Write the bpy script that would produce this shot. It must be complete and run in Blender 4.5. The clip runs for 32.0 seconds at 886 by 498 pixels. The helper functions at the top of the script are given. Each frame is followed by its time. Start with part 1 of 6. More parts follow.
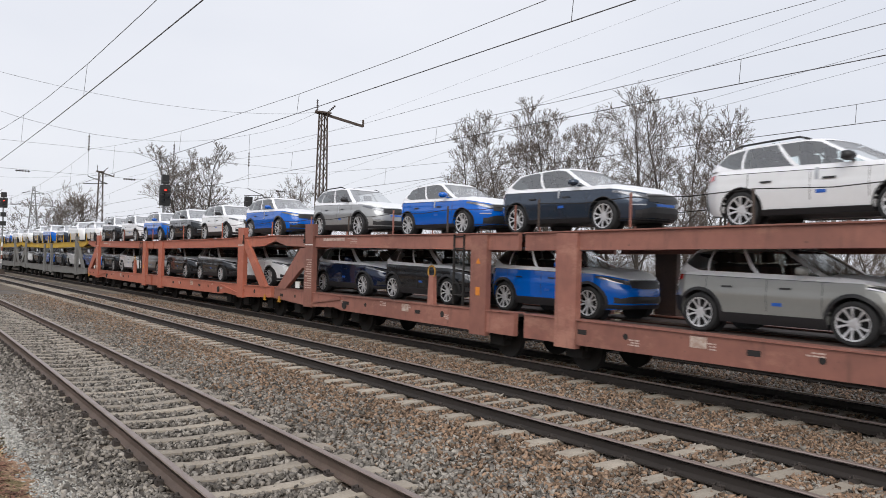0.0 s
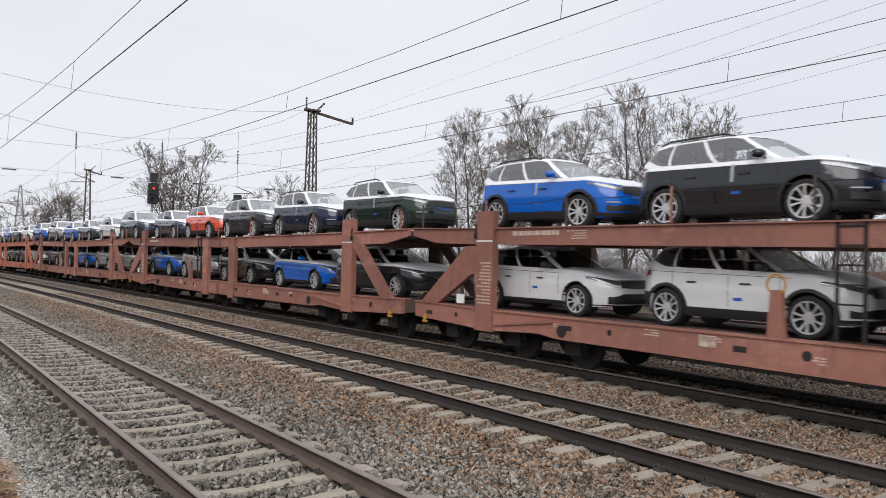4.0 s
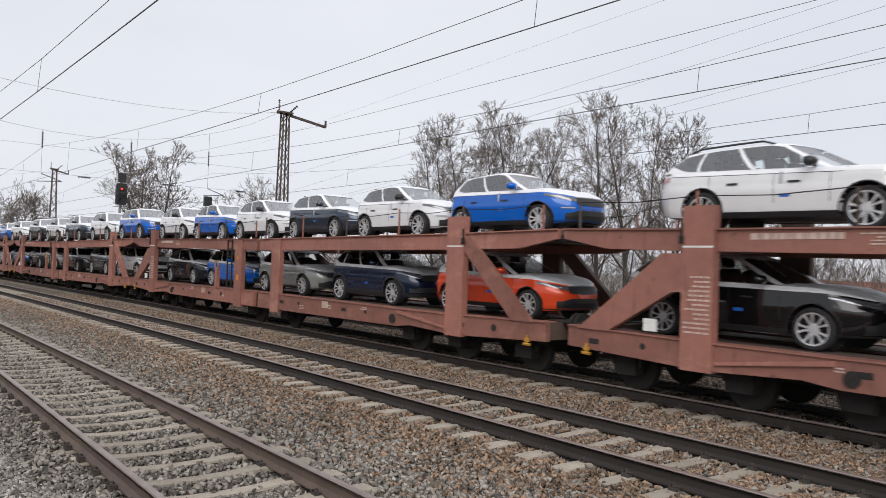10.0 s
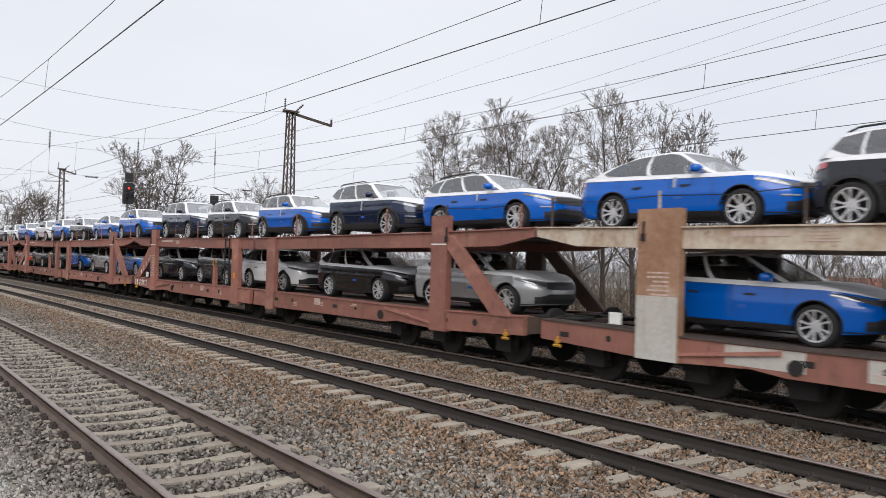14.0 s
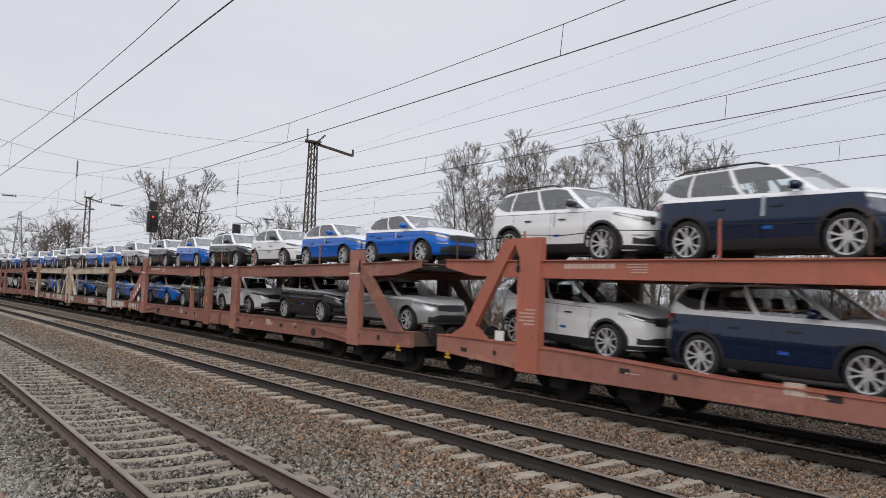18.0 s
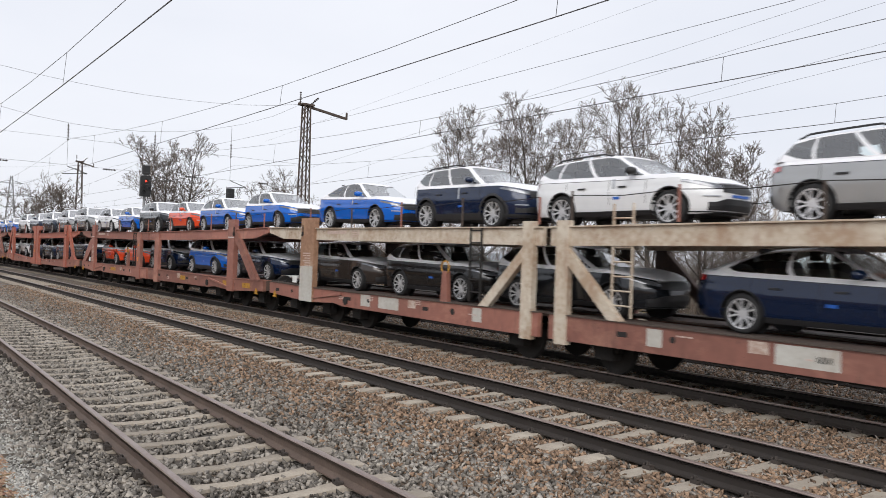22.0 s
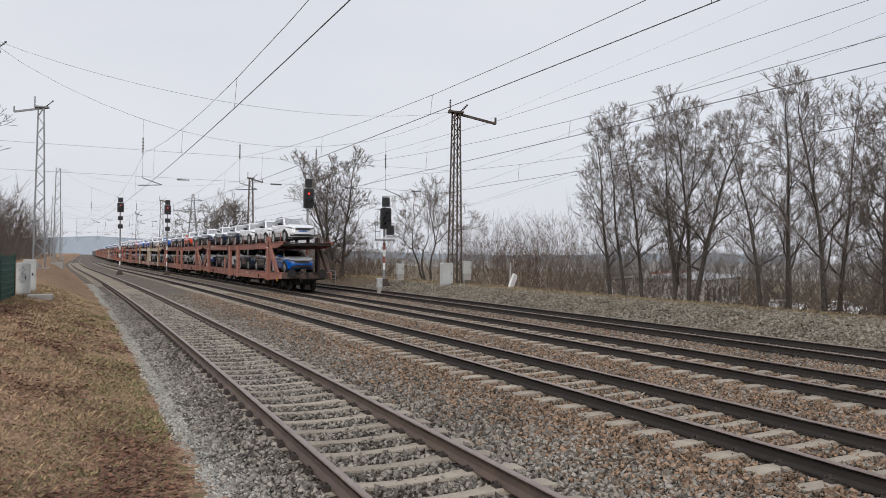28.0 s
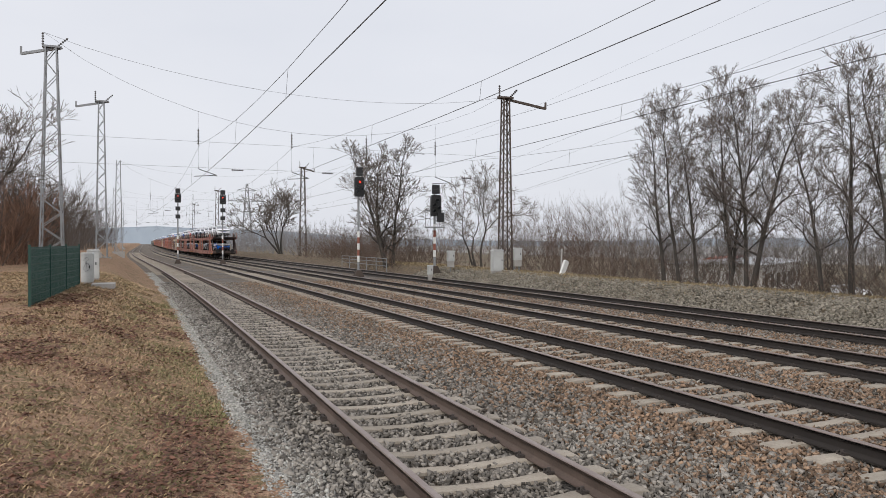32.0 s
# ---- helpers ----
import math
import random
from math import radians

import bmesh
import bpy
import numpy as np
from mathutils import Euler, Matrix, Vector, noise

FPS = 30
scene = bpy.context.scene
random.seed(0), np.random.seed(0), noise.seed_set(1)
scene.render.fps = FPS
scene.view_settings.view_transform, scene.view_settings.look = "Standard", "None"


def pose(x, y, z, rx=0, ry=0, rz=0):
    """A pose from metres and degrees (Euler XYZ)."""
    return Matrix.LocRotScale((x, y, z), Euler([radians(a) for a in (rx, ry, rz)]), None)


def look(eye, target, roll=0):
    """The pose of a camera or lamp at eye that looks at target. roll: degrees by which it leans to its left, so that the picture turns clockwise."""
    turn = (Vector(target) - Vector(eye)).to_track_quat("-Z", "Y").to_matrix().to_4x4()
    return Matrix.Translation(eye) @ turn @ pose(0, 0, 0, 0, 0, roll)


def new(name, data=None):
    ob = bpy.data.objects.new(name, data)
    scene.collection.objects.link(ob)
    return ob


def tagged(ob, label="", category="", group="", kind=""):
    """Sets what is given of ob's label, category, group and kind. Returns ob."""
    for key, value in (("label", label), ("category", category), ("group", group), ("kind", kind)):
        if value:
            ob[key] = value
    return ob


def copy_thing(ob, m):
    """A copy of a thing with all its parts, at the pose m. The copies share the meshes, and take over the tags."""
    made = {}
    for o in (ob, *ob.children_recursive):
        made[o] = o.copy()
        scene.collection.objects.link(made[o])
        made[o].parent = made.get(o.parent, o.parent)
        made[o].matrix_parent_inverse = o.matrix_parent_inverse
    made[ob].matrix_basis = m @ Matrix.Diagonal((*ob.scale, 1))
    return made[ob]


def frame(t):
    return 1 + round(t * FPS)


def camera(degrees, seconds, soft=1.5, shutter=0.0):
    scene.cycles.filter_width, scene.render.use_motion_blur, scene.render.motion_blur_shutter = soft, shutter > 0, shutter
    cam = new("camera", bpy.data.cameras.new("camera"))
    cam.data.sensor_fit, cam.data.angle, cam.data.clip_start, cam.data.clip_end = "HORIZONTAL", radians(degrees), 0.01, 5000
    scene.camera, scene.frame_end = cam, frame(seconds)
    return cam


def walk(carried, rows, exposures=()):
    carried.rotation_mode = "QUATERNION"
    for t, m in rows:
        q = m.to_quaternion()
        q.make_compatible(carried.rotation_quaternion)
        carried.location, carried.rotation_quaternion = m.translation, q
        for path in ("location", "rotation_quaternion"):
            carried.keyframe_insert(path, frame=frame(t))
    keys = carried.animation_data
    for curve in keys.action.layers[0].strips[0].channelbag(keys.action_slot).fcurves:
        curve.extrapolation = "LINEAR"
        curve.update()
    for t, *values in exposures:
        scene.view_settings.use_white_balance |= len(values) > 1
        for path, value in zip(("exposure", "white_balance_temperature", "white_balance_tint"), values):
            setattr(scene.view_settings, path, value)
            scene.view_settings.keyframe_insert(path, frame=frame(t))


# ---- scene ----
EYE = (0.0, 0.0, 2.04)          # eye height over the rail heads, which lie at z = 0
cam = camera(60.93, 32.0, soft=0.6, shutter=0.15)


def view(yaw, pitch, lean):
    a, b = radians(yaw), radians(pitch)
    ahead = Vector((-math.sin(a) * math.cos(b), math.cos(a) * math.cos(b), math.sin(b)))
    return look(EYE, Vector(EYE) + ahead * 10, lean)


walk(cam, [           # seconds and heading, pitch, lean in degrees
    (0, view(-35.119, 0.979, 1.506)), (0.5, view(-35.213, 0.814, 1.537)), (1, view(-35.134, 0.544, 1.504)), (1.5, view(-35.089, 0.207, 1.320)),
    (2, view(-35.259, 0.219, 1.212)), (2.5, view(-35.595, 0.467, 1.234)), (3, view(-35.799, 0.722, 1.262)), (3.5, view(-35.861, 0.815, 1.308)),
    (5.5, view(-36.032, 0.797, 1.483)), (6, view(-36.215, 0.591, 1.604)), (6.5, view(-36.396, 0.433, 1.557)), (7, view(-36.638, 0.386, 1.608)),
    (7.5, view(-36.919, 0.346, 1.647)), (8, view(-37.120, 0.341, 1.705)), (8.5, view(-37.165, 0.452, 1.689)), (9, view(-37.513, 0.690, 1.725)),
    (9.5, view(-37.854, 0.965, 1.839)), (10, view(-38.006, 1.252, 1.941)), (10.5, view(-37.848, 1.418, 1.934)), (11, view(-37.462, 1.620, 1.731)),
    (11.5, view(-37.478, 1.620, 1.506)), (12, view(-37.808, 1.363, 1.400)), (12.5, view(-37.792, 1.133, 1.365)), (13, view(-37.783, 1.020, 1.449)),
    (13.5, view(-37.706, 0.978, 1.593)), (15.5, view(-36.943, 1.933, 2.022)), (16, view(-36.836, 2.252, 2.008)), (16.5, view(-36.681, 2.674, 1.940)),
    (17, view(-36.504, 3.173, 2.046)), (17.5, view(-36.245, 3.312, 2.147)), (18, view(-35.950, 3.291, 2.138)), (18.5, view(-35.579, 3.153, 2.026)),
    (19, view(-35.456, 2.627, 1.961)), (19.5, view(-35.481, 2.292, 1.902)), (20, view(-35.655, 1.871, 1.957)), (20.5, view(-35.838, 1.509, 1.941)),
    (21, view(-35.972, 1.181, 1.967)), (21.5, view(-36.250, 0.856, 1.971)), (22, view(-36.446, 0.559, 1.986)), (22.5, view(-36.614, 0.584, 1.905)),
    (23, view(-36.631, 0.569, 1.792)), (23.5, view(-36.674, 0.314, 1.753)), (24, view(-36.819, 0.368, 1.793)), (24.5, view(-36.893, 0.479, 1.806)),
    (26.5, view(-31.087, 0.036, 1.437)), (27, view(-28.743, 0.135, 1.052)), (27.5, view(-26.546, 0.389, 0.708)), (28, view(-24.900, 0.555, 0.563)),
    (28.5, view(-23.390, 0.400, 0.478)), (29, view(-22.265, 0.208, 0.327)), (29.5, view(-21.669, 0.081, 0.281)), (30, view(-21.396, -0.082, 0.249)),
    (30.5, view(-21.255, -0.126, 0.276)), (31, view(-20.955, -0.259, 0.095)), (31.5, view(-20.864, -0.396, 0.087)), (32, view(-21.080, -0.460, 0.085)),
], exposures=[(0, 0.05), (1, 0.10), (2, 0.14), (3, 0.04), (8, 0.13), (9, 0.07), (11, -0.02), (13, 0.11), (15.5, -0.10), (17, -0.26), (18, -0.20), (19, -0.06), (20, 0.04), (22, 0.14), (23, 0.04), (24, 0.14), (27, -0.07), (28, -0.13), (29, -0.11), (30, -0.06), (32, -0.06)])

RUN = (217.7418, 28.1972, -3.0041, 10.61, 10.7741, -15.3876, -14.9846)    # how far the train has rolled: powers of (t - 16) / 16


def rolled(t):
    u = (t - 16) / 16
    return sum(c * u ** (i + 1) for i, c in enumerate(RUN))


# ---- light ----
world = bpy.data.worlds.new("overcast_sky")
scene.world = world
world.use_nodes = True
wn, wl = world.node_tree.nodes, world.node_tree.links
wn.clear()
w_out = wn.new("ShaderNodeOutputWorld")
w_bg = wn.new("ShaderNodeBackground")
w_sky = wn.new("ShaderNodeTexSky")
w_sky.sky_type = "NISHITA"
w_sky.sun_disc = False
w_sky.sun_elevation, w_sky.sun_rotation = radians(36), radians(225)
w_sky.dust_density, w_sky.air_density = 4.0, 1.0
w_gain = wn.new("ShaderNodeVectorMath")
w_gain.operation = "SCALE"
w_gain.inputs["Scale"].default_value = 0.10
w_mix = wn.new("ShaderNodeMix")
w_mix.data_type = "RGBA"
w_mix.inputs[0].default_value = 0.90
w_cloud = wn.new("ShaderNodeTexNoise")
w_cloud.inputs["Scale"].default_value = 1.6
w_cloud.inputs["Detail"].default_value = 5
w_ramp = wn.new("ShaderNodeValToRGB")
w_ramp.color_ramp.elements[0].position, w_ramp.color_ramp.elements[0].color = 0.3, (0.785, 0.81, 0.885, 1)
w_ramp.color_ramp.elements[1].position, w_ramp.color_ramp.elements[1].color = 0.7, (0.885, 0.90, 0.96, 1)
w_co = wn.new("ShaderNodeTexCoord")
w_map = wn.new("ShaderNodeMapping")
w_map.inputs["Scale"].default_value = (1, 1, 3)
wl.new(w_co.outputs["Generated"], w_map.inputs["Vector"])
wl.new(w_map.outputs["Vector"], w_cloud.inputs["Vector"])
wl.new(w_cloud.outputs["Fac"], w_ramp.inputs["Fac"])
wl.new(w_sky.outputs["Color"], w_gain.inputs[0])
wl.new(w_gain.outputs["Vector"], w_mix.inputs[6])
wl.new(w_ramp.outputs["Color"], w_mix.inputs[7])
wl.new(w_mix.outputs[2], w_bg.inputs["Color"])
wl.new(w_bg.outputs["Background"], w_out.inputs["Surface"])
w_bg.inputs["Strength"].default_value = 1.0

sun = new("sun", bpy.data.lights.new("sun", "SUN"))
sun.data.energy, sun.data.angle, sun.data.color = 1.95, radians(48), (1.0, 0.98, 0.955)
sun.matrix_world = look((-60, -60, 62), (0, 0, 0))
scene.view_settings.exposure = 0.0


# ---- materials ----
def material(name, base, rough=0.7, metal=0.0, second=None, scale=8.0, fine=60.0, bump=0.15, amount=0.5, spread=0.0, coat=0.0, spec=0.5, islands=False, wear=None):
    m = bpy.data.materials.new(name)
    m.use_nodes = True
    n, l = m.node_tree.nodes, m.node_tree.links
    b = n["Principled BSDF"]
    b.inputs["Roughness"].default_value, b.inputs["Metallic"].default_value = rough, metal
    b.inputs["Coat Weight"].default_value = coat
    b.inputs["Coat Roughness"].default_value = 0.05
    b.inputs["Specular IOR Level"].default_value = spec
    second = second or tuple(c * 0.7 for c in base)
    co = n.new("ShaderNodeTexCoord")
    big = n.new("ShaderNodeTexNoise")
    big.inputs["Scale"].default_value, big.inputs["Detail"].default_value, big.inputs["Roughness"].default_value = scale, 6, 0.65
    small = n.new("ShaderNodeTexNoise")
    small.inputs["Scale"].default_value, small.inputs["Detail"].default_value = fine, 4
    for tex in (big, small):
        l.new(co.outputs["Object"], tex.inputs["Vector"])
    both = n.new("ShaderNodeMath")
    both.operation = "MULTIPLY_ADD"
    l.new(small.outputs["Fac"], both.inputs[0])
    both.inputs[1].default_value = 0.5
    l.new(big.outputs["Fac"], both.inputs[2])
    ramp = n.new("ShaderNodeMapRange")
    ramp.inputs["From Min"].default_value, ramp.inputs["From Max"].default_value = 0.75 - 0.25 / max(amount, 0.05) * 0.5, 0.75 + 0.25 / max(amount, 0.05) * 0.5
    l.new(both.outputs[0], ramp.inputs["Value"])
    mix = n.new("ShaderNodeMix")
    mix.data_type = "RGBA"
    mix.inputs[6].default_value, mix.inputs[7].default_value = (*base, 1), (*second, 1)
    l.new(ramp.outputs[0], mix.inputs[0])
    colour = mix.outputs[2]
    if wear:
        # faded patches and dark run-down stains
        for tone, size, stretch, lo, hi, most in ((wear[0], 1.1, (1, 0.6, 1.2), 0.56, 0.66, 0.55), (wear[1], 3.2, (1, 1.6, 0.22), 0.56, 0.72, 0.75), (wear[2], 7.0, (1, 1, 1), 0.63, 0.70, 0.8)):
            mp, tx, rg, mx = n.new("ShaderNodeMapping"), n.new("ShaderNodeTexNoise"), n.new("ShaderNodeMapRange"), n.new("ShaderNodeMix")
            mp.inputs["Scale"].default_value = stretch
            tx.inputs["Scale"].default_value, tx.inputs["Detail"].default_value, tx.inputs["Roughness"].default_value = size, 7, 0.7
            rg.inputs["From Min"].default_value, rg.inputs["From Max"].default_value, rg.inputs["To Max"].default_value = lo, hi, most
            mx.data_type = "RGBA"
            l.new(co.outputs["Object"], mp.inputs["Vector"])
            l.new(mp.outputs["Vector"], tx.inputs["Vector"])
            l.new(tx.outputs["Fac"], rg.inputs["Value"])
            l.new(rg.outputs[0], mx.inputs[0])
            l.new(colour, mx.inputs[6])
            mx.inputs[7].default_value = (*tone, 1)
            colour = mx.outputs[2]
    if spread:
        hsv = n.new("ShaderNodeHueSaturation")
        if islands:
            rnd = n.new("ShaderNodeNewGeometry").outputs["Random Per Island"]
        else:
            rnd = n.new("ShaderNodeObjectInfo").outputs["Random"]
        mr = n.new("ShaderNodeMapRange")
        mr.inputs["To Min"].default_value, mr.inputs["To Max"].default_value = 1 - spread, 1 + spread
        l.new(rnd, mr.inputs["Value"])
        l.new(mr.outputs[0], hsv.inputs["Value"])
        l.new(colour, hsv.inputs["Color"])
        colour = hsv.outputs["Color"]
    l.new(colour, b.inputs["Base Color"])
    if bump:
        bp = n.new("ShaderNodeBump")
        bp.inputs["Strength"].default_value, bp.inputs["Distance"].default_value = bump, 0.02
        l.new(both.outputs[0], bp.inputs["Height"])
        l.new(bp.outputs["Normal"], b.inputs["Normal"])
    return m


def glass_material(name, tint, gloss=0.06, ior=1.6):
    m = bpy.data.materials.new(name)
    m.use_nodes = True
    n, l = m.node_tree.nodes, m.node_tree.links
    n.remove(n["Principled BSDF"])
    clear, shine, mix, fr = n.new("ShaderNodeBsdfTransparent"), n.new("ShaderNodeBsdfGlossy"), n.new("ShaderNodeMixShader"), n.new("ShaderNodeFresnel")
    clear.inputs["Color"].default_value = (*tint, 1)
    shine.inputs["Roughness"].default_value = gloss
    fr.inputs["IOR"].default_value = ior
    l.new(fr.outputs[0], mix.inputs[0])
    l.new(clear.outputs[0], mix.inputs[1])
    l.new(shine.outputs[0], mix.inputs[2])
    l.new(mix.outputs[0], n["Material Output"].inputs["Surface"])
    return m


def glow_material(name, colour, strength):
    m = material(name, colour, 0.3, bump=0)
    b = m.node_tree.nodes["Principled BSDF"]
    b.inputs["Emission Color"].default_value, b.inputs["Emission Strength"].default_value = (*colour, 1), strength
    return m


def ground_material(name, colours, scales, bump=0.6, rough=0.95, bump_scale=22.0, dist=0.05):
    """Loose ground: two noise fields mix three tones, cells give the stones."""
    m = bpy.data.materials.new(name)
    m.use_nodes = True
    n, l = m.node_tree.nodes, m.node_tree.links
    b = n["Principled BSDF"]
    b.inputs["Roughness"].default_value = rough
    b.inputs["Specular IOR Level"].default_value = 0.2
    co = n.new("ShaderNodeTexCoord")
    na, nb = n.new("ShaderNodeTexNoise"), n.new("ShaderNodeTexNoise")
    for tex, s in ((na, scales[0]), (nb, scales[1])):
        tex.inputs["Scale"].default_value, tex.inputs["Detail"].default_value = s, 6
        l.new(co.outputs["Object"], tex.inputs["Vector"])
    cell = n.new("ShaderNodeTexVoronoi")
    cell.inputs["Scale"].default_value = bump_scale
    l.new(co.outputs["Object"], cell.inputs["Vector"])
    m1, m2, m3 = (n.new("ShaderNodeMix") for _ in range(3))
    for mm in (m1, m2, m3):
        mm.data_type = "RGBA"
    r1, r2 = n.new("ShaderNodeMapRange"), n.new("ShaderNodeMapRange")
    for r in (r1, r2):
        r.inputs["From Min"].default_value, r.inputs["From Max"].default_value = 0.44, 0.56
    l.new(na.outputs["Fac"], r1.inputs["Value"])
    l.new(nb.outputs["Fac"], r2.inputs["Value"])
    l.new(r1.outputs[0], m1.inputs[0])
    l.new(r2.outputs[0], m2.inputs[0])
    m1.inputs[6].default_value, m1.inputs[7].default_value = (*colours[0], 1), (*colours[1], 1)
    l.new(m1.outputs[2], m2.inputs[6])
    m2.inputs[7].default_value = (*colours[2], 1)
    m3.blend_type = "MULTIPLY"
    m3.inputs[0].default_value = 0.6
    l.new(m2.outputs[2], m3.inputs[6])
    bw = n.new("ShaderNodeMapRange")
    bw.inputs["To Min"].default_value, bw.inputs["To Max"].default_value = 0.45, 1.3
    l.new(cell.outputs["Color"], bw.inputs["Value"])
    l.new(bw.outputs[0], m3.inputs[7])
    l.new(m3.outputs[2], b.inputs["Base Color"])
    bp = n.new("ShaderNodeBump")
    bp.inputs["Strength"].default_value, bp.inputs["Distance"].default_value = bump, dist
    bp.invert = True
    l.new(cell.outputs["Distance"], bp.inputs["Height"])
    l.new(bp.outputs["Normal"], b.inputs["Normal"])
    return m


# Near bed darkened so gaps between stones look shadowed; far bed keeps plain tone.
M_SHADEBALLAST = ground_material("ballast", [(0.115, 0.104, 0.094), (0.085, 0.077, 0.069), (0.12, 0.093, 0.070)], (0.35, 0.9), 0.9)
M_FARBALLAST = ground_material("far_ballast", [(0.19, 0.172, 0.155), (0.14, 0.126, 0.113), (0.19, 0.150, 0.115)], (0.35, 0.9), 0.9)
M_STONE = material("ballast_stone", (0.300, 0.274, 0.240), 0.9, second=(0.145, 0.126, 0.107), scale=0.5, fine=30, spread=0.62, islands=True, spec=0.2)
M_RUSTSTONE = material("rusty_ballast_stone", (0.300, 0.200, 0.132), 0.95, second=(0.165, 0.115, 0.082), scale=0.8, fine=30, spread=0.60, islands=True, spec=0.2)
M_PALE = material("pale_gravel", (0.46, 0.44, 0.40), 0.95, second=(0.32, 0.31, 0.28), scale=0.6, fine=20, spread=0.35, islands=True, spec=0.2)
M_BANKSTONE = material("weathered_bank_stone", (0.29, 0.262, 0.215), 0.95, second=(0.15, 0.130, 0.100), scale=0.9, fine=20, spread=0.5, islands=True, spec=0.2)
M_SLAB = material("sleeper_concrete", (0.395, 0.345, 0.280), 0.9, second=(0.235, 0.198, 0.158), scale=3, fine=45, spread=0.16)
M_RAIL = material("rail_steel", (0.135, 0.095, 0.075), 0.7, 0.1, second=(0.07, 0.05, 0.04), scale=2, fine=50, bump=0.1)
M_RAILDARK = material("dark_rail_steel", (0.030, 0.023, 0.019), 0.75, 0.0, second=(0.018, 0.014, 0.012), scale=2, fine=50, bump=0.1)
M_RAILTOP = material("rail_head", (0.36, 0.30, 0.27), 0.45, 0.55, second=(0.25, 0.19, 0.165), scale=3, fine=40, bump=0.03)
M_CLIP = material("rail_clip", (0.06, 0.048, 0.042), 0.8, second=(0.03, 0.024, 0.02))
M_GRASS = ground_material("dry_grass", [(0.32, 0.200, 0.125), (0.20, 0.152, 0.078), (0.40, 0.255, 0.168)], (1.4, 9.0), 0.8, bump_scale=38, dist=0.04)
M_BANK = ground_material("rubble_bank", [(0.165, 0.128, 0.088), (0.12, 0.097, 0.066), (0.20, 0.15, 0.105)], (1.5, 5.0), 1.0, bump_scale=14, dist=0.08)
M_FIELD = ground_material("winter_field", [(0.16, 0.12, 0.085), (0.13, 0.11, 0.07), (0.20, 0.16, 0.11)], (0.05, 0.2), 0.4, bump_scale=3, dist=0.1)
M_LEAF = material("fallen_leaves", (0.20, 0.095, 0.060), 0.9, second=(0.11, 0.055, 0.037), scale=1, fine=20, spread=0.5, islands=True)
M_BLADE = material("grass_blades", (0.40, 0.272, 0.165), 0.9, second=(0.22, 0.168, 0.085), scale=1.4, fine=9, spread=0.5, islands=True, amount=1.0)
M_STRAW = material("straw_grass", (0.34, 0.26, 0.145), 0.9, second=(0.20, 0.15, 0.085), scale=0.7, fine=9, spread=0.4, islands=True)
M_MOSS = material("mossy_grass_blades", (0.15, 0.17, 0.06), 0.9, second=(0.22, 0.19, 0.09), scale=0.7, fine=9, spread=0.4, islands=True)
M_RUSTLEAF = material("withered_leaves", (0.27, 0.155, 0.105), 0.9, second=(0.16, 0.095, 0.065), scale=1, fine=9, spread=0.4, islands=True)
M_PALEPOST = material("pale_grey_post_paint", (0.50, 0.49, 0.45), 0.65, second=(0.38, 0.35, 0.31), scale=1.5, fine=12, bump=0.04, wear=((0.58, 0.57, 0.53), (0.33, 0.25, 0.19), (0.2, 0.12, 0.08)))
M_BARK = material("bark", (0.075, 0.064, 0.055), 0.95, second=(0.042, 0.036, 0.031), scale=3, fine=30)
M_TWIG = material("twigs", (0.165, 0.135, 0.113), 0.95, second=(0.105, 0.085, 0.072), scale=1, fine=6)
M_SHRUB = material("shrub_twigs", (0.17, 0.115, 0.085), 0.95, second=(0.085, 0.06, 0.045), scale=0.4, fine=6, spread=0.3, islands=True)
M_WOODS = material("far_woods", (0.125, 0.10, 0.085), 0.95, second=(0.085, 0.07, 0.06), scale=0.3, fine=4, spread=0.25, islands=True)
# Pale grey-brown stands in for haze over the distant woods.
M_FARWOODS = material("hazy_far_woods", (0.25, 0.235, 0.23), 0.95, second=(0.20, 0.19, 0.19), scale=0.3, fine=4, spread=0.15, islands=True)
M_RED = material("oxide_red_paint", (0.295, 0.124, 0.092), 0.55, second=(0.215, 0.092, 0.070), scale=0.45, fine=5, bump=0.05, spread=0.2, amount=0.8, wear=((0.42, 0.215, 0.155), (0.13, 0.062, 0.048), (0.075, 0.042, 0.034)))
M_ORANGE = material("orange_red_paint", (0.40, 0.125, 0.082), 0.5, second=(0.30, 0.102, 0.07), scale=0.8, fine=14, bump=0.05, wear=((0.52, 0.13, 0.075), (0.20, 0.08, 0.06), (0.10, 0.05, 0.04)))
M_FRESH = material("fresh_red_paint", (0.43, 0.13, 0.080), 0.5, second=(0.34, 0.11, 0.070), scale=0.6, fine=8, bump=0.04, wear=((0.52, 0.20, 0.13), (0.26, 0.09, 0.06), (0.12, 0.05, 0.04)))
M_BEIGE = material("faded_beige_paint", (0.56, 0.50, 0.41), 0.65, second=(0.36, 0.26, 0.18), scale=1.2, fine=10, bump=0.05, amount=0.8, wear=((0.60, 0.56, 0.48), (0.30, 0.17, 0.11), (0.16, 0.08, 0.05)))
M_RUSTPOST = material("rusty_faded_post_paint", (0.36, 0.215, 0.135), 0.7, second=(0.25, 0.135, 0.08), scale=1.4, fine=12, bump=0.05, amount=0.9, wear=((0.50, 0.42, 0.33), (0.22, 0.10, 0.06), (0.14, 0.07, 0.045)))
M_YELLOW = material("yellow_paint", (0.55, 0.36, 0.03), 0.6, second=(0.4, 0.24, 0.03), scale=1, fine=12, bump=0.05)
M_GREYPAINT = material("grey_wagon_paint", (0.19, 0.19, 0.18), 0.65, second=(0.12, 0.115, 0.11), scale=1, fine=12, bump=0.05)
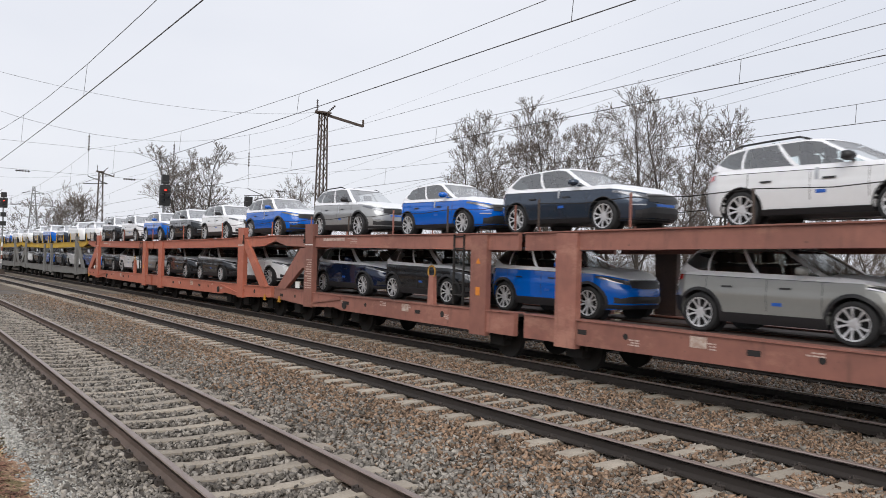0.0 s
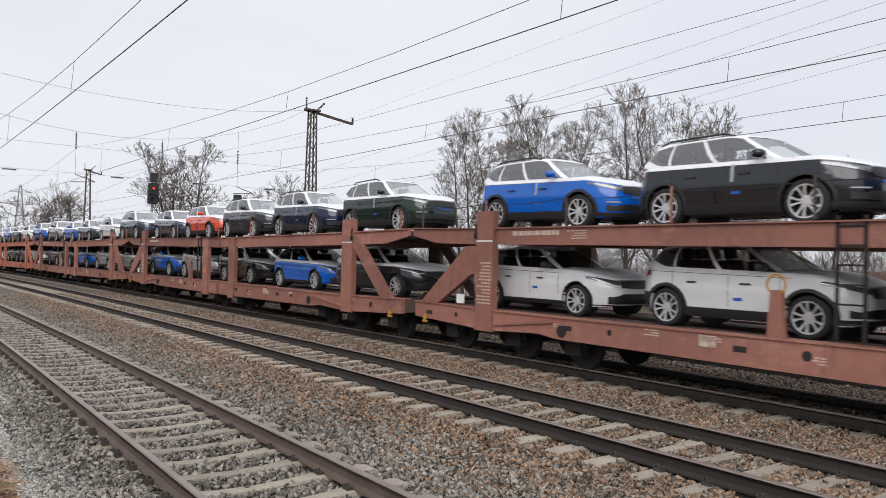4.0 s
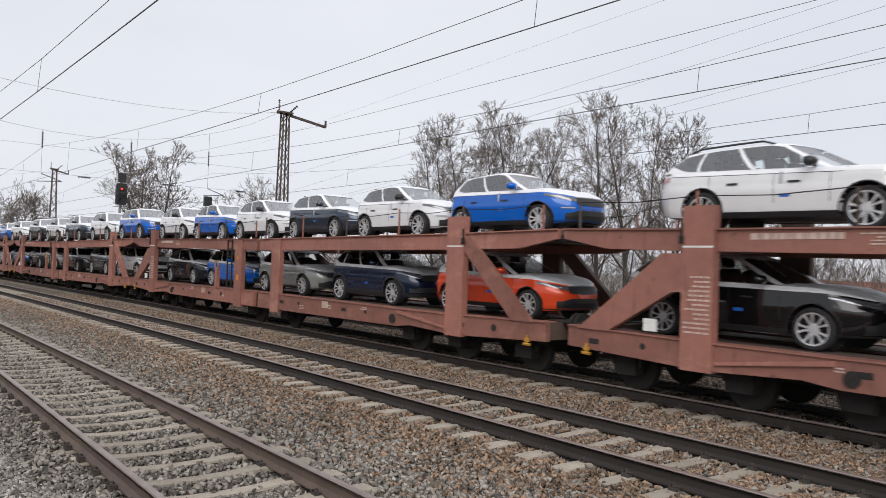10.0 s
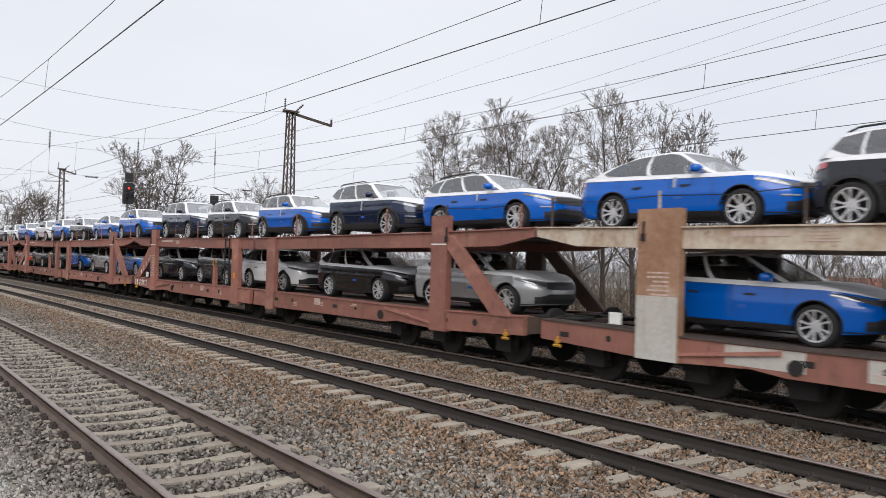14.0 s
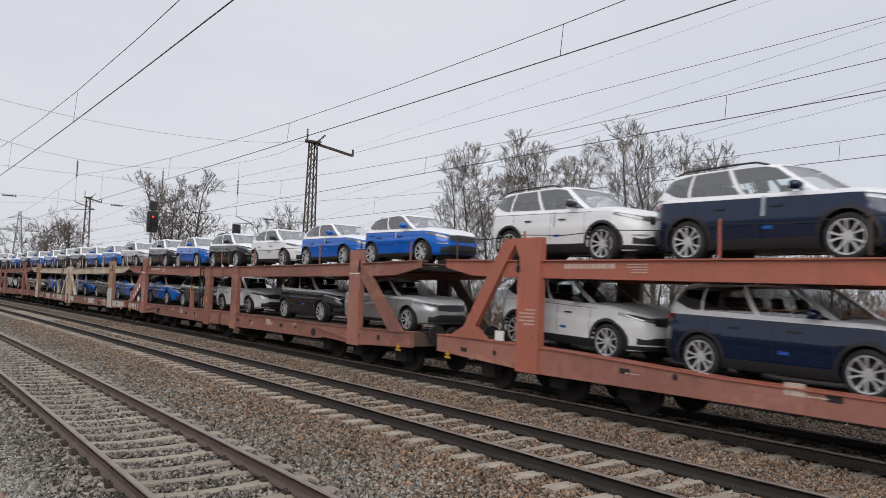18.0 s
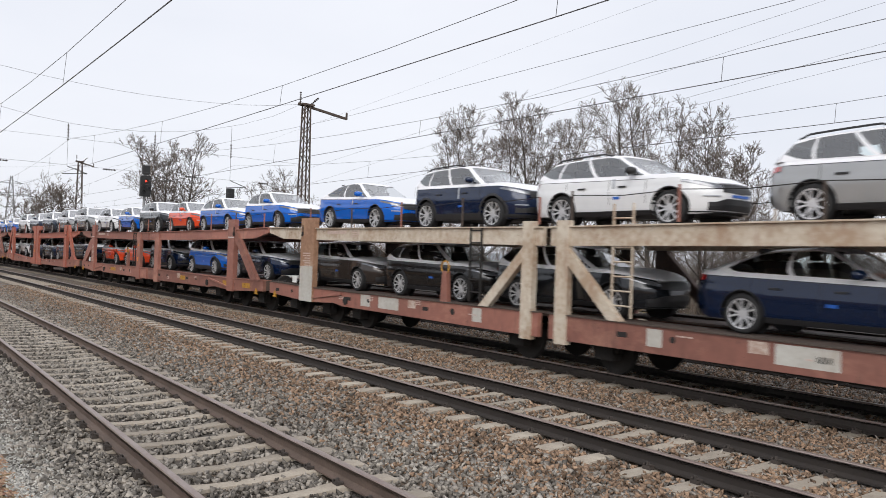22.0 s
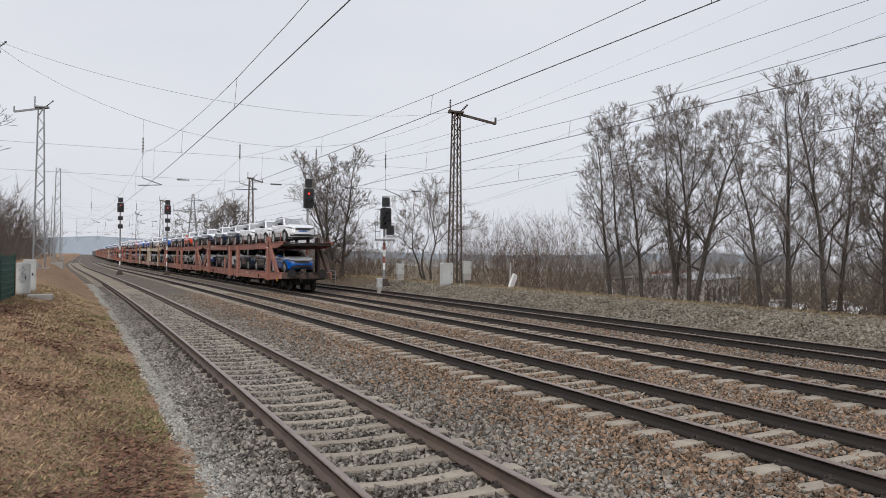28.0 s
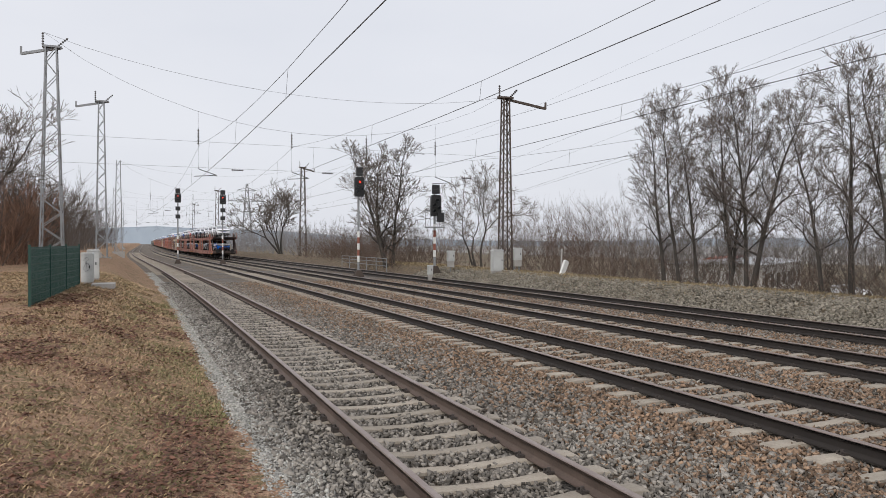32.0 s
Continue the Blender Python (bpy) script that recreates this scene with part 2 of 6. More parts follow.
# Dirt of the deck plates; also painted shade on the far-side posts and braces.
M_DECKSHADE = material("dirty_deck_plate", (0.12, 0.075, 0.058), 0.8, second=(0.06, 0.045, 0.04), scale=1.5, fine=20)
M_UNDER = material("sooty_underframe", (0.020, 0.017, 0.016), 0.85, second=(0.010, 0.009, 0.008), scale=3, fine=20)
M_MARK = material("white_lettering", (0.60, 0.46, 0.40), 0.7, bump=0)
M_BRIGHTYELLOW = material("yellow_handle", (0.50, 0.25, 0.03), 0.55, bump=0)
M_ORANGEMARK = material("orange_mark", (0.75, 0.25, 0.03), 0.5, bump=0)
M_TYRE = material("tyre_rubber", (0.022, 0.022, 0.023), 0.85, scale=20, fine=80, bump=0.05)
M_RIM = material("alloy_rim", (0.60, 0.60, 0.61), 0.3, 0.45, second=(0.50, 0.50, 0.51), scale=10, bump=0)
M_BLACK = material("black_plastic", (0.020, 0.020, 0.022), 0.5, second=(0.013, 0.013, 0.014), scale=20, bump=0.02)
M_SEAT = material("seat_cloth", (0.05, 0.05, 0.052), 0.9, scale=20, bump=0.05)
M_FILM = material("white_protective_film", (0.80, 0.805, 0.825), 0.36, second=(0.73, 0.735, 0.76), scale=3, fine=25, bump=0.05)
M_GLASS = glass_material("car_glass", (0.82, 0.92, 0.90), ior=3.0)
M_SCREEN = glass_material("windscreen_glass", (0.85, 0.88, 0.88), ior=11.0)
M_TAPE = material("pale_film_strip", (0.40, 0.42, 0.46), 0.45, second=(0.32, 0.34, 0.37), scale=6, bump=0.02)
M_PLATE = material("data_plate", (0.52, 0.44, 0.38), 0.6, second=(0.36, 0.24, 0.19), scale=9, fine=40, bump=0.02, amount=1.0)
M_LAMP = material("headlamp", (0.22, 0.23, 0.25), 0.10, 0.55, second=(0.10, 0.105, 0.115), scale=26, fine=90, bump=0.03, coat=1, amount=1.0)
M_TAIL = material("tail_lamp", (0.55, 0.02, 0.015), 0.15, second=(0.35, 0.01, 0.01), bump=0, coat=1)
M_BLUEBAR = material("blue_plate", (0.02, 0.12, 0.5), 0.4, bump=0)
M_STEEL = material("galvanised_steel", (0.30, 0.31, 0.32), 0.55, 0.5, second=(0.22, 0.22, 0.22), scale=3, fine=30, bump=0.04)
M_RUSTMAST = material("weathered_mast_steel", (0.10, 0.075, 0.06), 0.75, 0.2, second=(0.06, 0.045, 0.038), scale=4, fine=30)
M_WIRE = material("wire", (0.10, 0.095, 0.095), 0.6, 0.3, bump=0)
M_INSUL = material("brown_insulator", (0.035, 0.022, 0.018), 0.3, bump=0)
M_SIGNAL = material("signal_black", (0.022, 0.022, 0.023), 0.6, bump=0.02)
M_CABINET = material("light_grey_cabinet", (0.52, 0.53, 0.52), 0.55, second=(0.40, 0.40, 0.38), scale=2, fine=20, bump=0.03)
M_FENCE = material("green_fence", (0.016, 0.062, 0.048), 0.5, second=(0.010, 0.045, 0.034), scale=2, bump=0.02)
M_CONCRETE = material("concrete", (0.42, 0.40, 0.37), 0.9, second=(0.31, 0.29, 0.27), scale=2, fine=25)
M_REDLIGHT = glow_material("red_signal_light", (1.0, 0.05, 0.03), 2.0)
M_ROOF = material("red_roof_tiles", (0.30, 0.11, 0.075), 0.85, second=(0.21, 0.08, 0.06), scale=0.5, fine=4)
M_WALL = material("pale_render", (0.58, 0.56, 0.52), 0.9, second=(0.48, 0.46, 0.43), scale=0.3, fine=3)
M_WHITEROOF = material("pale_sheet_roof", (0.46, 0.47, 0.48), 0.6, second=(0.36, 0.36, 0.36), scale=0.2, fine=2)
M_PANE = material("window_pane", (0.03, 0.035, 0.04), 0.1, bump=0)
# Far fields coloured paler in place of haze; no haze is rendered.
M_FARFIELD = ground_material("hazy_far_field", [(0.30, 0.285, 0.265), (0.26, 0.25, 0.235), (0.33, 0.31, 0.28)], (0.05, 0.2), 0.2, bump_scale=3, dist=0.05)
# Blue-grey of distance haze is painted straight into the hills.
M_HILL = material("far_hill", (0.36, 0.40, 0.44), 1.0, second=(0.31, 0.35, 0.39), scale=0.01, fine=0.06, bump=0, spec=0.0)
M_WHITE = material("white_paint", (0.74, 0.74, 0.72), 0.6, second=(0.6, 0.6, 0.57), scale=3, fine=20, bump=0.03)
PAINT = {}
for key, c, mt in (("blue", (0.001, 0.108, 0.50), 0.0), ("navy", (0.003, 0.013, 0.045), 0.2), ("dark", (0.018, 0.021, 0.026), 0.45), ("steel", (0.034, 0.050, 0.078), 0.45), ("steelblue", (0.008, 0.050, 0.19), 0.25),
                   ("grey", (0.27, 0.275, 0.26), 0.15), ("silver", (0.37, 0.38, 0.385), 0.35), ("white", (0.73, 0.74, 0.75), 0.0), ("red", (0.72, 0.07, 0.02), 0.05),
                   ("black", (0.007, 0.007, 0.008), 0.2), ("green", (0.012, 0.028, 0.022), 0.35), ("brown", (0.05, 0.04, 0.035), 0.3)):
    PAINT[key] = material("car_paint_" + key, c, 0.22, mt, second=tuple(v * 0.9 for v in c), scale=2, fine=300, bump=0.0, coat=0.9, spec=0.15)


# ---- mesh tools ----
class Build:
    """Collects vertices and faces of one mesh."""

    def __init__(self):
        self.v, self.f = [], []

    def box(self, x0, y0, z0, x1, y1, z1, m=None):
        o = len(self.v)
        pts = [(x, y, z) for z in (z0, z1) for x, y in ((x0, y0), (x1, y0), (x1, y1), (x0, y1))]
        self.v += [tuple(m @ Vector(p)) for p in pts] if m else pts
        self.f += [tuple(o + i for i in q) for q in ((3, 2, 1, 0), (4, 5, 6, 7), (0, 1, 5, 4), (1, 2, 6, 5), (2, 3, 7, 6), (3, 0, 4, 7))]
        return self

    def prism(self, outline, axis, a, b):
        """outline: 2D points; axis 'x': (y, z) outline from x=a to b; 'y': (x, z); 'z': (x, y)."""
        o, n = len(self.v), len(outline)
        for s in (a, b):
            for p, q in outline:
                self.v.append({"x": (s, p, q), "y": (p, s, q), "z": (p, q, s)}[axis])
        for i in range(n):
            j = (i + 1) % n
            self.f.append((o + i, o + j, o + n + j, o + n + i))
        self.f += [tuple(o + i for i in reversed(range(n))), tuple(o + n + i for i in range(n))]
        return self

    def tube(self, p, q, r0, r1=None, n=6, caps=True):
        p, q = Vector(p), Vector(q)
        r1 = r0 if r1 is None else r1
        d = (q - p)
        if d.length < 1e-6:
            return self
        d.normalize()
        a = d.orthogonal().normalized()
        b = d.cross(a)
        o = len(self.v)
        for c, r in ((p, r0), (q, r1)):
            for i in range(n):
                t = 2 * math.pi * i / n
                self.v.append(tuple(c + a * (math.cos(t) * r) + b * (math.sin(t) * r)))
        for i in range(n):
            j = (i + 1) % n
            self.f.append((o + i, o + j, o + n + j, o + n + i))
        if caps:
            self.f += [tuple(o + i for i in reversed(range(n))), tuple(o + n + i for i in range(n))]
        return self

    def pipe(self, pts, r, n=4):
        """One bent tube through the points."""
        pts = [Vector(p) for p in pts]
        rows = []
        a = None
        for i, p in enumerate(pts):
            d = (pts[min(i + 1, len(pts) - 1)] - pts[max(i - 1, 0)]).normalized()
            a = d.orthogonal().normalized() if a is None else (a - d * a.dot(d)).normalized()
            b = d.cross(a)
            rows.append([tuple(p + a * (r * math.cos(2 * math.pi * k / n)) + b * (r * math.sin(2 * math.pi * k / n))) for k in range(n)])
        return self.grid(rows, closed=True)

    def bar(self, p, q, w, h=None):
        """A square bar from p to q, w across and h deep."""
        h = h or w
        p, q = Vector(p), Vector(q)
        d = (q - p).normalized()
        side = d.cross(Vector((1, 0, 0))) if abs(d.x) < 0.9 else d.cross(Vector((0, 1, 0)))
        side.normalize()
        up = side.cross(d)
        o = len(self.v)
        for c in (p, q):
            for i, j in ((-1, -1), (1, -1), (1, 1), (-1, 1)):
                self.v.append(tuple(c + side * (i * w / 2) + up * (j * h / 2)))
        self.f += [tuple(o + i for i in f) for f in ((3, 2, 1, 0), (4, 5, 6, 7), (0, 1, 5, 4), (1, 2, 6, 5), (2, 3, 7, 6), (3, 0, 4, 7))]
        return self

    def grid(self, rows, closed=False, flip=False):
        """rows: lists of equal length of points."""
        o, n = len(self.v), len(rows[0])
        for r in rows:
            self.v += [tuple(p) for p in r]
        for i in range(len(rows) - 1):
            for j in range(n if closed else n - 1):
                k = (j + 1) % n
                q = (o + i * n + j, o + i * n + k, o + (i + 1) * n + k, o + (i + 1) * n + j)
                self.f.append(q[::-1] if flip else q)
        return self

    def spin(self, profile, axis_x=0.0, n=20):
        """profile: (x, r) points turned about the x axis."""
        rows = [[(axis_x + x, r * math.cos(2 * math.pi * i / n), r * math.sin(2 * math.pi * i / n)) for i in range(n)] for x, r in profile]
        return self.grid(rows, closed=True)

    def weld(self):
        """Joins points that lie on one another."""
        seen, to = {}, []
        for p in self.v:
            key = tuple(round(c, 4) for c in p)
            to.append(seen.setdefault(key, len(seen)))
        self.v = list(seen)
        self.f = [g for g in (tuple(dict.fromkeys(to[i] for i in f)) for f in self.f) if len(g) > 2]
        return self

    def mesh(self, name, mat, smooth=False):
        me = bpy.data.meshes.new(name)
        me.from_pydata(self.v, [], self.f)
        if mat:
            me.materials.append(mat)
        if smooth:
            me.shade_smooth()
            me.set_sharp_from_angle(angle=radians(38))
        me.update()
        return me


def part(name, data, mat=None, parent=None, label="", smooth=False):
    """Links one mesh (a Build or mesh data) as one object under a thing or a part."""
    if isinstance(data, Build):
        data = data.mesh(name, mat, smooth)
    ob = new(name, data)
    if parent:
        ob.parent = parent
    if label:
        ob["label"] = label
    return ob


def thing(name, label, category, group="", kind="", at=None):
    ob = new(name)
    ob.empty_display_size = 0.2
    if at is not None:
        ob.matrix_basis = at
    return tagged(ob, label, category, group, kind)


# ---- the line of the tracks ----
BEND = (-0.002935, -0.000951, 9e-6)


def line_x(y):
    a = min(max(y, 0.0), 100.0)
    v = BEND[0] * a + BEND[1] * a * a / 2 + BEND[2] * a ** 3 / 6
    if y > 100:
        d = min(y - 100, 100.0)
        slope = BEND[0] + BEND[1] * 100 + BEND[2] * 5000
        v += slope * d + 0.000215 * d * d + max(y - 200, 0.0) * (slope + 0.043)
    if y < 0:
        v += BEND[0] * y
    return v


_ys = np.arange(-700, 900, 0.5)
_xs = np.array([line_x(float(y)) for y in _ys])
_ss = np.concatenate([[0], np.cumsum(np.hypot(np.diff(_xs), np.diff(_ys)))])
_ss -= np.interp(0, _ys, _ss)
TRACKS = (2.17 + 0.7525, 6.843 + 0.7525, 10.882 + 0.7525, 14.884 + 0.7525)   # centre lines beside the camera
GAUGE = 1.505


def on_line(s, off=0.0, z=0.0):
    return Vector((float(np.interp(s, _ss, _xs)) + off, float(np.interp(s, _ss, _ys)), z))


YS = list(np.concatenate([np.arange(-40, 60, 2.0), np.arange(60, 200, 5.0), np.arange(200, 801, 40.0)]))
YS = [float(y) for y in YS]


# ---- ground ----
def smooth(a, b, v):
    t = min(max((v - a) / (b - a), 0.0), 1.0)
    return t * t * (3 - 2 * t)


def bank_z(y):
    return 0.42 + 0.55 * smooth(12, 55, y)


SECTION = (-900, -400, -160, -70, -30, -14, -8, -5, -3, -2, -1.4, -0.8, -0.3, 0.3, 0.8, 1.15, 1.45, 3.0, 5.2, 7.6, 9.6, 11.6, 13.6, 15.6, 16.9, 17.4, 18.0, 18.6, 19.3, 20.2, 21.5, 24, 30, 45, 80, 160, 400, 900)


def ground_z(o, y):
    b = bank_z(y)
    if o <= -1.6:
        z = b + 0.03 * math.sin(o * 1.3 + y * 0.4) * smooth(-1.6, -3.5, o)
        return z
    if o < 1.15:
        return b + (-0.24 - b) * smooth(-1.6, 1.3, o)
    if o < 16.95:
        return -0.215
    if o < 19.3:
        return -0.215 + 0.62 * smooth(16.9, 19.2, o)
    if o < 20.3:
        return 0.40
    return 0.40 - 3.4 * smooth(20.2, 45, o)


def build_ground():
    ys = [-60, -30, -15, -8] + [float(v) for v in np.arange(-4, 60, 1.0)] + [float(v) for v in np.arange(60, 160, 5)] + [160, 200, 260, 340, 450, 600, 800, 1100]
    v, f, mi = [], [], []
    n = len(SECTION)
    for y in ys:
        for o in SECTION:
            jx = 0.0 if abs(o) > 100 or 1.4 < o < 16.95 else 0.12 * noise.noise((o * 0.7, y * 0.35, 3))
            jz = 0.0 if 1.2 < o < 16.95 else 0.05 * noise.noise((o * 0.5, y * 0.5, 9))
            v.append((line_x(y) + o + jx, y, ground_z(o, y) + jz))
    for i in range(len(ys) - 1):
        for j in range(n - 1):
            f.append((i * n + j, i * n + j + 1, (i + 1) * n + j + 1, (i + 1) * n + j))
            o = (SECTION[j] + SECTION[j + 1]) / 2
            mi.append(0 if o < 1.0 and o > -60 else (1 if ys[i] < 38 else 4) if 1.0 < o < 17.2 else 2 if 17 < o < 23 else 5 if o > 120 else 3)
    me = bpy.data.meshes.new("ground")
    me.from_pydata(v, [], f)
    for m in (M_GRASS, M_SHADEBALLAST, M_BANK, M_FIELD, M_FARBALLAST, M_FARFIELD):
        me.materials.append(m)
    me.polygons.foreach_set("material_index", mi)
    me.shade_smooth()
    tagged(new("ground", me), "railway ballast bed between dry grassy banks and winter fields", "ground", kind="structure")


build_ground()


def rocks(name, count, area, size, mat, label, seed, keep):
    """Loose angular stones lying on the bed, joined: each a squashed, jittered octahedron."""
    rng = np.random.default_rng(seed)
    x0, x1, y0, y1 = area
    y = y0 + (y1 - y0) * rng.random(count) ** 1.6
    o = x0 + (x1 - x0) * rng.random(count)
    ok = keep(o, y, rng)
    o, y = o[ok], y[ok]
    n = len(o)
    x = o + np.interp(y, _ys, _xs)
    z = np.interp(o, SECTION, [ground_z(q, 10.0) for q in SECTION])
    base = np.array([(1, 0, 0.75), (-0.6, 0.9, 0.75), (-0.6, -0.9, 0.75), (1.2, 0.2, -0.75), (-0.7, 1.0, -0.75), (-0.7, -1.0, -0.75)], float)
    tri = np.array([(0, 1, 2), (5, 4, 3), (0, 3, 4), (0, 4, 1), (1, 4, 5), (1, 5, 2), (2, 5, 3), (2, 3, 0)])
    r = size * (0.55 + 0.9 * rng.random((n, 1, 1))) * (0.70 + 0.55 * rng.random((n, 6, 1)))
    pts = base[None] * r * np.array([0.95, 0.85, 0.62]) + (rng.random((n, 6, 3)) - 0.5) * size * 0.7
    slope = (rng.random((n, 2)) - 0.5) * 1.3
    pts[..., 2] += pts[..., 0] * slope[:, :1] + pts[..., 1] * slope[:, 1:]
    a = rng.random(n) * 6.283
    c, s = np.cos(a)[:, None], np.sin(a)[:, None]
    px = pts[..., 0] * c - pts[..., 1] * s + x[:, None]
    py = pts[..., 0] * s + pts[..., 1] * c + y[:, None]
    pz = pts[..., 2] + (z + size * 0.1 + size * 0.8 * rng.random(n))[:, None]
    v = np.stack([px, py, pz], -1).reshape(-1, 3)
    f = (tri[None] + (np.arange(n) * 6)[:, None, None]).reshape(-1, 3)
    me = bpy.data.meshes.new(name)
    me.vertices.add(len(v))
    me.vertices.foreach_set("co", v.ravel())
    me.loops.add(len(f) * 3)
    me.loops.foreach_set("vertex_index", f.ravel())
    me.polygons.add(len(f))
    me.polygons.foreach_set("loop_start", np.arange(len(f)) * 3)
    me.polygons.foreach_set("loop_total", np.full(len(f), 3))
    me.materials.append(mat)
    me.update(calc_edges=True)
    me.validate()
    tagged(new(name, me), label, "ballast", kind="stuff")


# ---- tracks ----
RAIL_HEAD = [(-0.036, -0.012), (-0.030, 0.0), (0.030, 0.0), (0.036, -0.012), (0.034, -0.040)]
RAIL_BODY = [(0.034, -0.040), (0.010, -0.052), (0.009, -0.125), (0.030, -0.142), (0.072, -0.155), (0.072, -0.170),
             (-0.072, -0.170), (-0.072, -0.155), (-0.030, -0.142), (-0.009, -0.125), (-0.010, -0.052), (-0.034, -0.040)]


def rail_mesh(off, profile):
    b = Build()
    b.grid([[(line_x(y) + off + px, y, pz) for px, pz in profile] for y in YS], flip=True)
    return b


def sleeper_mesh(buried=False):
    b = Build()
    st = [(-1.30, -0.205, 0.115), (-1.24, -0.175, 0.120), (-0.95, -0.168, 0.105), (-0.60, -0.172, 0.10), (-0.35, -0.190, 0.085), (0, -0.197, 0.08)]
    st = st + [(-x, z, w) for x, z, w in st[-2::-1]]
    if buried:
        st = [(x, z - 0.10 * smooth(-0.78, -1.15, x), w) for x, z, w in st]
    rows = [[(x, -w - 0.035, -0.33), (x, -w, z), (x, -w * 0.5, z + 0.008), (x, w * 0.5, z + 0.008), (x, w, z), (x, w + 0.035, -0.33)] for x, z, w in st]
    b.grid(rows, flip=True)
    n = 6
    b.f.append(tuple(range(n)))
    b.f.append(tuple(len(b.v) - 1 - i for i in range(n)))
    return b.mesh("sleeper", M_SLAB, True)


def clip_points(b, x, y):
    for side in (-1, 1):
        c = x + side * 0.105
        b.box(c - 0.035, y - 0.05, -0.19, c + 0.035, y + 0.05, -0.142)
        b.tube((c + side * 0.005, y, -0.15), (c + side * 0.005, y, -0.105), 0.022, 0.018, 6)
        b.tube((c - side * 0.03, y - 0.055, -0.142), (c + side * 0.04, y - 0.03, -0.125), 0.011, n=5)
        b.tube((c - side * 0.03, y + 0.055, -0.142), (c + side * 0.04, y + 0.03, -0.125), 0.011, n=5)


SLEEPER, SLEEPER_NEAR = sleeper_mesh(), sleeper_mesh(True)
for i, (off, start, near) in enumerate(zip(TRACKS, (5.74, 7.01, 7.3, 7.5), (85, 85, 55, 25))):
    track = thing("track_%d" % (i + 1), "railway track of rusty steel rails on concrete sleepers in ballast", "railway track", kind="structure")
    for side in (-1, 1):
        part("rail", rail_mesh(off + side * GAUGE / 2, RAIL_BODY), M_RAIL if i == 0 else M_RAILDARK, track, "rusty brown steel rail web", True)
        part("rail_head", rail_mesh(off + side * GAUGE / 2, RAIL_HEAD), M_RAILTOP, track, "worn, polished top of the rail", True)
    clips, rest = Build(), []
    first = start - 0.6 * 8
    for k in range(-70, 300):
        y = first + 0.6 * k
        x = line_x(y) + off
        if -12 <= k < near + 10:
            for side in (-1, 1):
                clip_points(clips, x + side * GAUGE / 2, y)
        if 6 <= k < near + 6 and off < 14:
            ob = part("sleeper", SLEEPER_NEAR if i == 0 else SLEEPER, None, track)
            ob.matrix_basis = pose(x, y, 0)
        else:
            rest.append((x, y))
    far = Build()
    for x, y in rest:
        far.box(x - 1.3, y - 0.10, -0.33, x + 1.3, y + 0.10, -0.185 if off < 14 else -0.225)
    tagged(part("far_sleepers", far, M_SLAB, track), kind="stuff")
    tagged(part("rail_clips", clips, M_CLIP, track), kind="stuff")


# ---- car carriers ----
def mirror_y(outline, c):
    return [(2 * c - y, z) for y, z in outline][::-1]


HALF = {"fresh": 11.10, "beige": 9.69, "mixed": 9.69, "orange": 8.74}      # from the trailing end post to the joint; else 9.54


def half_length(style):
    return HALF.get(style, 9.54)


def deck_z(style, upper, y):
    """Height of the deck plates under the wheels."""
    c = half_length(style)
    y = c - abs(y - c)
    if upper:
        return 2.685 + 0.055 * smooth(4.0, -1.0, y)
    if style == "orange":
        return 0.79 + 0.12 * smooth(4.2, 0.8, y) + 0.09 * smooth(0.8, -2.0, y)
    return 0.995


def bars(b, x, y0, z0, w, h, n, gap, rng):
    """Rows of unreadable lettering as plain bars on the plane x."""
    for i in range(n):
        z = z0 - i * gap
        y = y0
        end = y0 + w * rng.uniform(0.55, 1.0)
        while y < end:
            d = min(0.03 + rng.random() * 0.09, y0 + w - y)
            b.box(x - 0.004, y, z, x, y + d, z + h)
            y += d + 0.022


